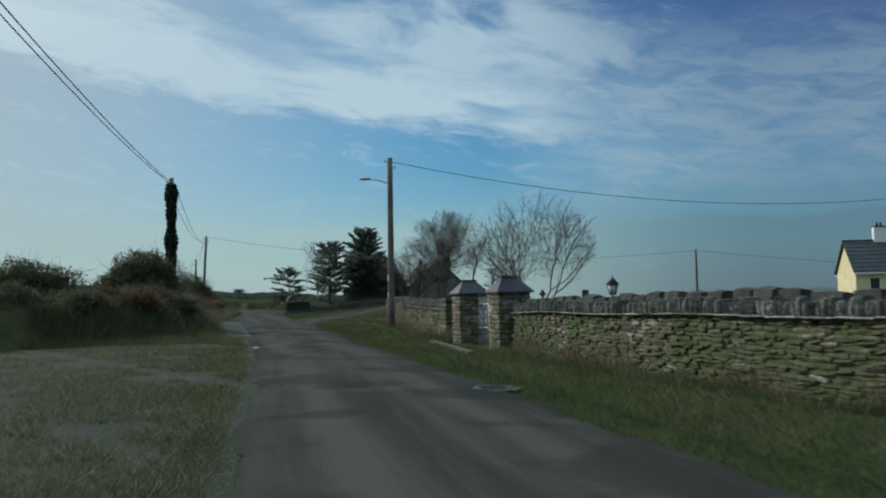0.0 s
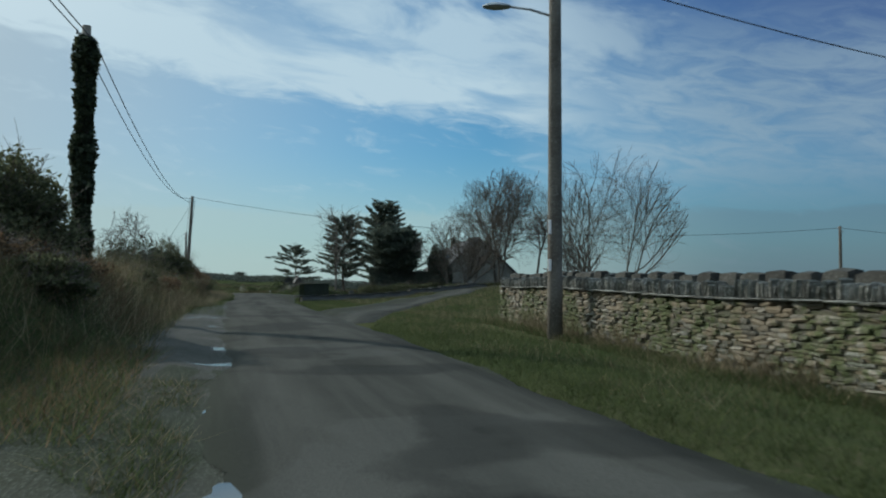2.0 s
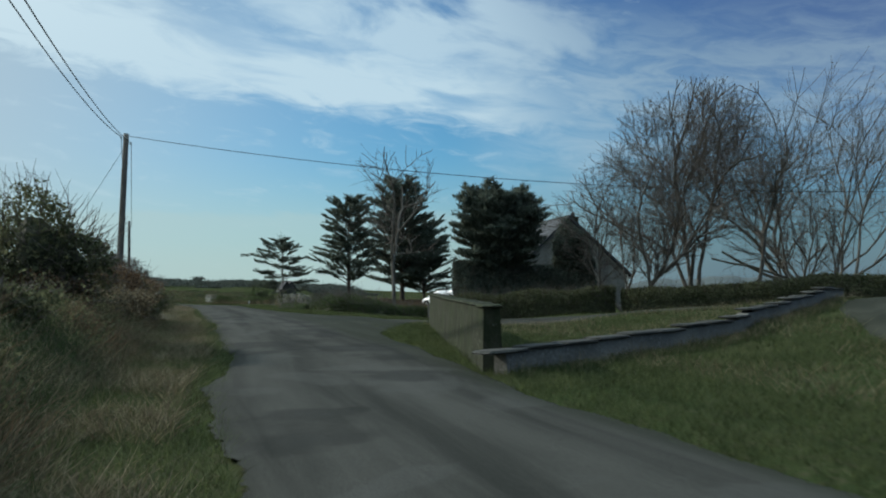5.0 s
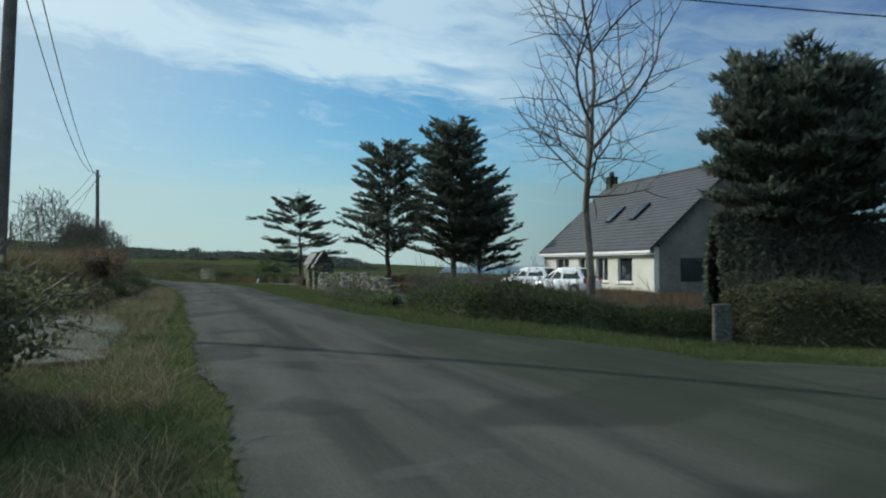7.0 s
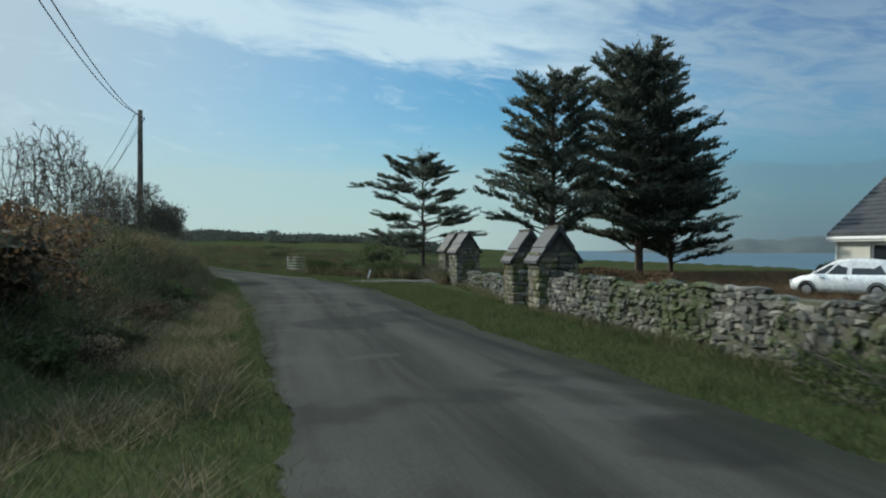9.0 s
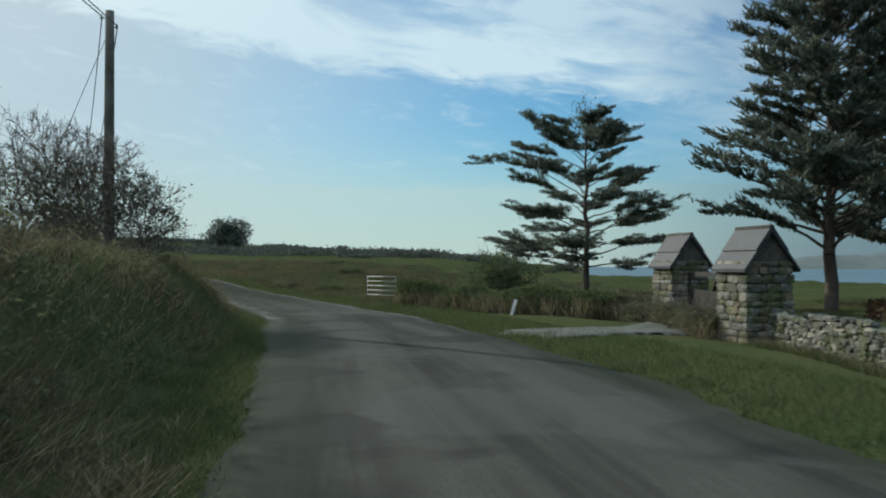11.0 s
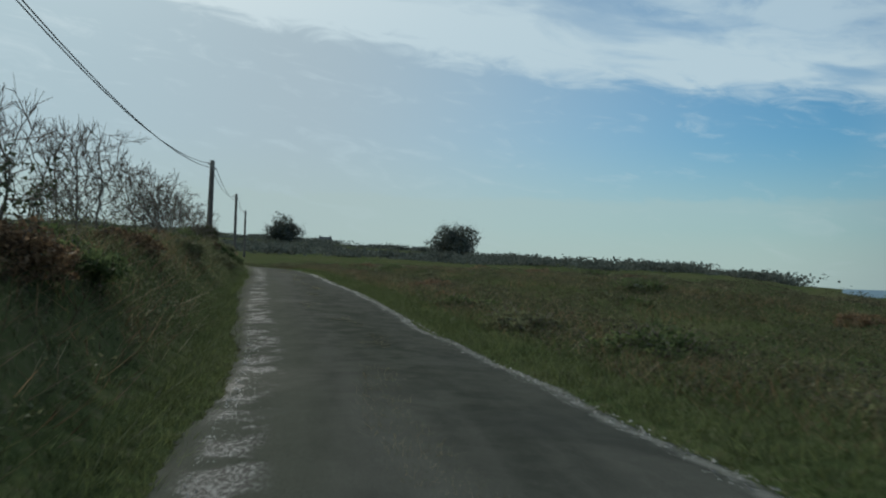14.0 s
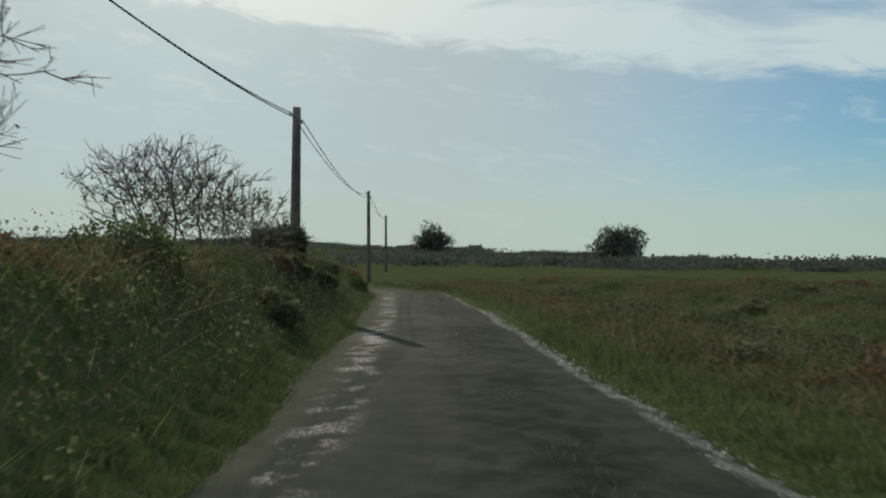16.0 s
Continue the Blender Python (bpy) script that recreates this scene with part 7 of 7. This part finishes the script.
hedge([(-27.1, 139.9), (-27.6, 142.6), (-28.7, 145.0)], 0.55, 0.9, "low bramble growth before the stone pier", 88, M_BRAMBLE, 0.045, 1200, twigs=0.03)
hedge([(-9.0, 141.5), (6, 150), (40, 160)], 1.1, 1.4, "low dark field hedge beyond the bungalow", 86, M_BRAMBLE, 0.10, 300)
hedge([(-20.8, 126), (-16.5, 141), (-21.5, 147)], 0.7, 1.2, "low brown hedge round the bungalow's yard", 87, M_RUST, 0.08, 400)


# ---- far trees on the skyline ----
rng = np.random.default_rng(91)
Vs, Fs, k0 = [], [], 0


def far_clump(x, y, h, w, n=70):
    global k0
    z = lz(x, y)
    P = rng.normal(size=(n, 3)) * np.array([w * 0.30, w * 0.30, h * 0.12]) + np.array([x, y, z + h * 0.24])
    V, F = cards(P, 0.075 * h + 0.18, rng, aspect=1.2)
    Vs.append(V), Fs.append(F + k0)
    k0 += len(V)


for i in range(420):
    th = radians(rng.uniform(-75, -1))
    d = rng.choice([rng.uniform(150, 260), rng.uniform(300, 420), rng.uniform(480, 640)])
    x, y = -40 + d * math.sin(th), 140 + d * math.cos(th)
    q, u = lane_frame(np.array([x]), np.array([y]))
    if abs(u[0]) < 12:
        continue
    far_clump(x, y, rng.uniform(1.5, 5.5) * (1.3 if d > 450 else 0.8), rng.uniform(6, 16), 560)
for i in range(60):
    t = rng.random()
    far_clump(-60 - 130 * t + rng.normal() * 5, 60 + 80 * t + rng.normal() * 20, rng.uniform(2, 4), rng.uniform(4, 9), 160)
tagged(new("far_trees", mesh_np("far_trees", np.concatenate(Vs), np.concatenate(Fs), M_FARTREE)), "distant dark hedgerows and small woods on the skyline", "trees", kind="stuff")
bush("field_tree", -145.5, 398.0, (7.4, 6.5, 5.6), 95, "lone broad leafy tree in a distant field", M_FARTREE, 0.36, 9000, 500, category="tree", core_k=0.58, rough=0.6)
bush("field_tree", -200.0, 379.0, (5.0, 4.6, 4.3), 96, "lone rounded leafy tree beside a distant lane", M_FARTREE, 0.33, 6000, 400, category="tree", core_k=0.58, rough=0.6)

# ---- grass and rough growth along the lane ----
def scatter(n, q0, q1, u_of, rng):
    """Points beside the lane: u_of gives the offset for each random number."""
    q = rng.uniform(q0, q1, n)
    i = np.clip(np.searchsorted(py, q), 0, len(py) - 1)
    u = u_of(rng.random(n), q)
    x, y = px[i] + rx[i] * u + (q - py[i]) * -ry[i], py[i] + ry[i] * u + (q - py[i]) * rx[i]
    return np.stack([x, y, land(x, y) - 0.02], 1), q, u


def clear_of_paving(P, q, u):
    """Drops points that would stand on the side roads or in the walls."""
    x, y = P[:, 0], P[:, 1]
    a = np.interp(y, [40, 54, 64, 74, 85, 100], [-7.6, -7.8, -6.2, -2.4, 3.0, 12.0])
    on_a = (y > 42) & (y < 104) & (np.abs(x - a) < 1.85)
    b = np.interp(x, [-18.5, -15.5, -11, -4, 6], [84, 87.3, 87.4, 85, 80.5])
    on_b = (x > -19) & (x < 8) & (np.abs(y - b) < 2.8) & (u > 0)
    bay = ((q > -18) & (q < 31) & (u < 0) & (u > -12)) | ((q > 89) & (q < 98) & (u < -2.2) & (u > -5.2))
    return ~(on_a | on_b | bay)


def stuff(name, V, F, material, label, category="grass"):
    return tagged(new(name, mesh_np(name, V, F, material)), label, category, kind="stuff")


def left_edge(q):
    return np.interp(q, ROAD_Q, ROAD_L)


def right_edge(q):
    return np.interp(q, ROAD_Q, ROAD_R)


def foot_of(q):
    return np.interp(q, FOOT_Q, FOOT_U)


rng = np.random.default_rng(7)
P, q, u = scatter(230000, 2, 180, lambda r, q: right_edge(q) - 0.10 + 2.8 * r ** 1.4, rng)
k = clear_of_paving(P, q, u)
V, F = blades(P[k], 0.12, 0.012, rng, 0.7)
stuff("verge_grass", V, F, M_GRASS, "short lush green grass of the verge")
P, q, u = scatter(26000, 4, 60, lambda r, q: right_edge(q) + 0.5 + 2.6 * r, rng)
k = clear_of_paving(P, q, u) & (wave(P[:, 0], P[:, 1], 1.1) > -0.2)
V, F = blades(P[k][::3], 0.17, 0.010, rng, 0.9)
stuff("dead_grass", V, F, M_STRAW, "wisps of bleached dead grass in the verge")
P, q, u = scatter(150000, 50, 180, lambda r, q: left_edge(q) + 0.12 - (left_edge(q) - foot_of(q) + 0.65) * r, rng)
k = clear_of_paving(P, q, u)
V, F = blades(P[k], 0.13, 0.012, rng, 0.8)
stuff("verge_grass", V, F, M_GRASS, "uneven green grass between road and bank")
P, q, u = scatter(70000, 58, 128, lambda r, q: left_edge(q) - 0.35 - (left_edge(q) - foot_of(q) + 0.4) * r, rng)
k = clear_of_paving(P, q, u) & (wave(P[:, 0], P[:, 1], 1.6) > -0.3)
V, F = blades(P[k], 0.22, 0.010, rng, 1.1)
stuff("dead_grass", V, F, M_STRAW, "matted bleached grass along the road edge")
P, q, u = scatter(150000, 4, 205, lambda r, q: foot_of(q) + 0.2 - 4.6 * r, rng)
k = clear_of_paving(P, q, u)
V, F = blades(P[k], 0.24, 0.012, rng, 0.9)
stuff("bank_grass", V, F, M_GRASS, "long tangled green grass on the bank")
P, q, u = scatter(70000, 4, 205, lambda r, q: foot_of(q) - 0.2 - 4.2 * r, rng)
k = clear_of_paving(P, q, u) & ((q < 138) | (rng.random(len(q)) < 0.22))
V, F = blades(P[k], 0.32, 0.010, rng, 1.0)
stuff("dead_grass", V, F, M_STRAW, "tall bleached dead grass on the bank")
P, q, u = scatter(110000, 4, 200, lambda r, q: foot_of(q) - 0.2 - 3.2 * r, rng)
sel = clear_of_paving(P, q, u) & (wave(P[:, 0], P[:, 1], 0.55) > -0.1) & ((q < 118) | (rng.random(len(q)) < 0.3))
V, F = blades(P[sel], 0.30, 0.018, rng, 1.1)
stuff("dead_bracken", V, F, M_RUST, "rust-brown dead bracken on the bank", "bracken")
P, q, u = scatter(230000, 4, 205, lambda r, q: foot_of(q) - 0.3 - 4.4 * r, rng)
P[:, 2] += np.abs(rng.normal(size=len(P))) * 0.20 * (1 + 0.8 * wave(P[:, 0], P[:, 1], 0.8))
sel = clear_of_paving(P, q, u) & (wave(P[:, 0] + 7, P[:, 1], 0.7) > -0.5)
V, F = cards(P[sel], 0.031, rng)
stuff("brambles", V, F, M_BRAMBLE, "dark bramble and weed leaves over the bank", "brambles")
P, q, u = scatter(90000, 44, 84, lambda r, q: 5.0 + 13 * r, rng)
k = clear_of_paving(P, q, u)
V, F = blades(P[k], 0.13, 0.016, rng, 0.7)
stuff("rough_grass", V, F, M_GRASS, "rough grass on the rise by the side road")
P, q, u = scatter(30000, 44, 84, lambda r, q: 6.5 + 10 * r, rng)
k = clear_of_paving(P, q, u) & (wave(P[:, 0], P[:, 1], 0.8) > -0.3)
V, F = blades(P[k], 0.20, 0.012, rng, 0.8)
stuff("dead_grass", V, F, M_STRAW, "bleached dead grass on the rise")
P, q, u = scatter(90000, 146, 200, lambda r, q: right_edge(q) + 0.3 + 15 * r, rng)
V, F = blades(P, 0.20, 0.018, rng, 0.8)
stuff("rough_grass", V, F, M_GRASS, "rough tussocky grass beyond the road edge")
P, q, u = scatter(22000, 150, 205, lambda r, q: right_edge(q) + 1.2 + 17 * r, rng)
k = wave(P[:, 0], P[:, 1], 0.6) > -0.2
V, F = blades(P[k], 0.26, 0.014, rng, 0.9)
stuff("dead_grass", V, F, M_STRAW, "bleached dead grass tussocks in the field")
P, q, u = scatter(300000, 149, 208, lambda r, q: right_edge(q) + 1.2 + 22 * r, rng)
P[:, 2] += np.abs(rng.normal(size=len(P))) * 0.11 * (1 + 0.8 * wave(P[:, 0], P[:, 1], 0.8))
k = wave(P[:, 0], P[:, 1] + 5, 0.45) > -0.55
V, F = cards(P[k], 0.036, rng)
stuff("brambles", V, F, M_HEATH, "low patches of gorse and bramble in rough field grass", "brambles")
P, q, u = scatter(28000, 150, 205, lambda r, q: right_edge(q) + 1.0 + 14 * r, rng)
k = wave(P[:, 0] + 9, P[:, 1], 0.5) > 0.1
V, F = blades(P[k], 0.26, 0.016, rng, 1.0)
stuff("dead_bracken", V, F, M_RUST, "brown dead bracken in rough field grass", "bracken")
P, q, u = scatter(190000, 1, 33, lambda r, q: -0.4 - 13 * r ** 1.2, rng)
k = wave(P[:, 0], P[:, 1], 0.9) + 0.6 * wave(P[:, 0], P[:, 1], 2.7) > -0.55
P[:, 2] += 0.05
V, F = blades(P[k], 0.08, 0.013, rng, 0.9)
stuff("weeds", V, F, M_GRASS, "weeds and short grass over the gravel bay", "weeds")
V, F = blades(P[k][::4], 0.13, 0.009, rng, 1.0)
stuff("dead_grass", V, F, M_STRAW, "bleached grass stems over the gravel bay")
P, q, u = scatter(16000, 128, 185, lambda r, q: left_edge(q) + 0.15 - 0.6 * r, rng)
k = wave(P[:, 0], P[:, 1], 1.9) > 0.0
V, F = blades(P[k], 0.08, 0.012, rng, 0.8)
stuff("verge_grass", V, F, M_GRASS, "tufts of grass in the gravel margin")
P, q, u = scatter(16000, 33, 62, lambda r, q: left_edge(q) - 0.05 - 1.2 * r, rng)
k = wave(P[:, 0], P[:, 1], 1.7) > 0.2
V, F = blades(P[k], 0.07, 0.012, rng, 0.8)
stuff("weeds", V, F, M_GRASS, "tufts of weeds in the wet gravel", "weeds")


P, q, u = scatter(26000, 148, 192, lambda r, q: 0.75 + 0.5 * (r - 0.5) + 0.25 * np.sin(q * 0.6), rng)
P[:, 2] += 0.09
k = wave(P[:, 0], P[:, 1], 1.4) + 0.5 * wave(P[:, 0], P[:, 1], 4.0) > 0.1
V, F = blades(P[k], 0.055, 0.008, rng, 0.9)
stuff("lane_grass", V, F, M_GRASS, "thin grass and moss down the middle of the road")
V, F = blades(P[k][::3], 0.085, 0.006, rng, 0.8)
stuff("lane_grass", V, F, M_STRAW, "short dead grass down the middle of the road")


P, q, u = scatter(15000, 29.5, 36.5, lambda r, q: -1.1 - 6.5 * r, rng)
P[:, 2] += 0.04
V, F = blades(P, 0.24, 0.012, rng, 0.8)
stuff("rough_grass", V, F, M_GRASS, "rank grass where the gravel bay meets the bank")
V, F = blades(P[::3], 0.30, 0.011, rng, 0.9)
stuff("dead_bracken", V, F, M_RUST, "brown dead stems where the gravel bay meets the bank", "bracken")
P, q, u = scatter(5000, 6, 60, lambda r, q: foot_of(q) + 0.3 - 3.0 * r, rng)
V, F = blades(P, 0.75, 0.012, rng, 0.45)
stuff("dead_stalks", V, F, M_STRAW, "tall pale dead stalks standing on the bank", "stalks")


P, q, u = scatter(60000, 66, 100, lambda r, q: right_edge(q) + 0.1 + 9.0 * r, rng)
k = clear_of_paving(P, q, u)
V, F = blades(P[k], 0.10, 0.013, rng, 0.8)
stuff("verge_grass", V, F, M_GRASS, "grass of the corner between the two roads")


def patch(name, n, x0, x1, y0, y1, h, w, lean, material, label, category, seed, keep=-0.4):
    """Rough growth over a stretch of ground, in uneven clumps."""
    rng = np.random.default_rng(seed)
    x, y = rng.uniform(x0, x1, n), rng.uniform(y0, y1, n)
    k = wave(x, y, 0.8) > keep
    P = np.stack([x[k], y[k], land(x[k], y[k]) - 0.02], 1)
    V, F = blades(P, h, w, rng, lean)
    return stuff(name, V, F, material, label, category)


patch("dead_bracken", 9000, 3.9, 10.0, 24.6, 38.0, 0.55, 0.016, 0.6, M_RUST, "rust-brown dead bracken behind the churchyard gate", "bracken", 401)
patch("rough_grass", 16000, 3.2, 12.0, 24.6, 40.0, 0.34, 0.014, 0.7, M_GRASS, "rank grass behind the churchyard gate", "grass", 402, -0.8)
for (ax, ay), (bx, by), sd in (((9.0, 4.5), (6.3, 12.0), 411), ((6.3, 12.0), (4.4, 19.0), 412), ((4.4, 19.0), (3.45, 23.8), 413), ((1.43, 31.7), (-0.45, 40.0), 414), ((-0.45, 40.0), (-2.06, 47.8), 415)):
    rw = np.random.default_rng(sd)
    f = rw.random(1100)
    L = math.hypot(bx - ax, by - ay)
    off = 0.28 + np.abs(rw.normal(size=1100)) * 0.12
    P = np.stack([ax + (bx - ax) * f + (by - ay) / L * -off, ay + (by - ay) * f + (bx - ax) / L * off, f * 0], 1)
    P = P[wave(P[:, 0], P[:, 1], 1.3) > -0.2]
    P[:, 2] = [lz(a, b) for a, b in P[:, :2]]
    V, F = blades(P, 0.5, 0.008, rw, 0.5)
    stuff("dead_weeds", V, F, M_STRAW, "thin dead weeds along the foot of the wall", "weeds")
patch("dead_bracken", 1600, 1.35, 2.6, 28.7, 31.2, 0.5, 0.014, 0.6, M_RUST, "dead weeds between pier and wall end", "bracken", 403, -0.9)
patch("rough_grass", 2600, 1.2, 2.6, 28.7, 31.2, 0.34, 0.013, 0.6, M_GRASS, "rank grass between pier and wall end", "grass", 404, -1.5)
patch("dead_bracken", 60000, -19.2, -6.0, 104.0, 152.0, 0.34, 0.026, 0.8, M_RUST, "brown rough growth over the bungalow's ground", "bracken", 405, -0.9)
patch("rough_grass", 40000, -19.2, -4.0, 104.0, 160.0, 0.24, 0.024, 0.8, M_HEATH, "dull rough grass over the bungalow's ground", "grass", 406, -0.9)


def tufts(pts, off, n, h, material, label, seed, w=0.012):
    """Grass growing along the foot of a wall."""
    rng = np.random.default_rng(seed)
    L = np.array(along(pts, 0.1))
    k = rng.integers(0, len(L), n)
    o = off[0] + (off[1] - off[0]) * rng.random(n)
    x, y = L[k, 0] - np.sin(L[k, 2]) * o + rng.normal(size=n) * 0.05, L[k, 1] + np.cos(L[k, 2]) * o + rng.normal(size=n) * 0.05
    keep = wave(x * 3, y * 3, 0.9) > -0.6
    P = np.stack([x, y, land(x, y) - 0.02], 1)[keep]
    V, F = blades(P, h, w, rng, 0.6 if w < 0.02 else 0.3)
    return stuff("wall_grass", V, F, material, label)


for k, (pts, off) in enumerate((([(9.0, 4.5), (6.3, 12.0), (4.4, 19.0), (3.45, 23.8)], (0.2, 0.9)), ([(1.43, 31.7), (-0.45, 40.0), (-2.06, 47.8)], (0.2, 0.9)), ([(-19.3, 102.2), (-21.2, 110.0), (-22.8, 116.5), (-23.6, 120.0)], (0.2, 0.9)), ([(-24.35, 123.7), (-25.1, 132), (-25.95, 138.9)], (0.2, 0.8)), ([(-13.0, 82.5), (-12.75, 76), (-12.35, 69.2)], (0.15, 0.7)), ([(-12.3, 69.0), (-7.0, 73.5), (-1.5, 79.5)], (-0.15, -0.8)))):
    tufts(pts, off, 15000, 0.13, M_GRASS, "long green grass at the foot of the wall", 200 + k)
    tufts(pts, off, 1600, 0.24, M_STRAW, "bleached dead stems at the foot of the wall", 220 + k)


tufts([(-28.5, 145.8), (-32.0, 148.8), (-35.0, 151.6), (-37.0, 152.9)], (0.25, 0.75), 2200, 0.55, M_STRAW, "pale upright dead stems along the field bank", 240, 0.03)
tufts([(-26.5, 139.7), (-27.4, 144.0)], (0.3, 1.1), 1500, 0.5, M_STRAW, "dead weeds before the timber gate", 241)


def pebbles(name, n, q0, q1, u_of, size, label, seed):
    """Loose stones lying on the gravel."""
    rng = np.random.default_rng(seed)
    P, q, u = scatter(n, q0, q1, u_of, rng)
    s = size * (0.4 + 1.2 * rng.random(n) ** 2)
    P[:, 2] += np.where(u > left_edge(q), 0.108, 0.035)
    O = np.array([(1, 0, -0.4), (-1, 0, -0.4), (0, 1, -0.4), (0, -1, -0.4), (0, 0, 0.7)])
    V = P[:, None] + (O[None] + rng.normal(size=(n, 5, 3)) * 0.18) * s[:, None, None]
    F = np.array([(0, 2, 4), (2, 1, 4), (1, 3, 4), (3, 0, 4)])
    F = (F[None] + (np.arange(n) * 5)[:, None, None]).reshape(-1, 3)
    return stuff(name, V.reshape(-1, 3), F, M_PEBBLE, label, "stones")


pebbles("loose_stones", 9000, 3, 31, lambda r, q: -0.75 - 8 * r ** 1.2, 0.014, "loose grey stones over the gravel bay", 301)
pebbles("loose_stones", 16000, 33, 60, lambda r, q: left_edge(q) - 0.3 - 1.1 * r, 0.016, "loose grey stones on the wet shoulder", 302)
pebbles("loose_stones", 7000, 90.5, 98, lambda r, q: -1.4 - 3.4 * r, 0.016, "pale loose stones at the field entrance", 303)
pebbles("loose_stones", 6500, 143, 182, lambda r, q: -0.5 - 0.5 * r, 0.010, "wet loose stones along the road edge", 304)
pebbles("loose_stones", 4000, 142, 185, lambda r, q: right_edge(q) - 0.35 + 0.3 * r, 0.012, "pale chippings along the road edge", 305)
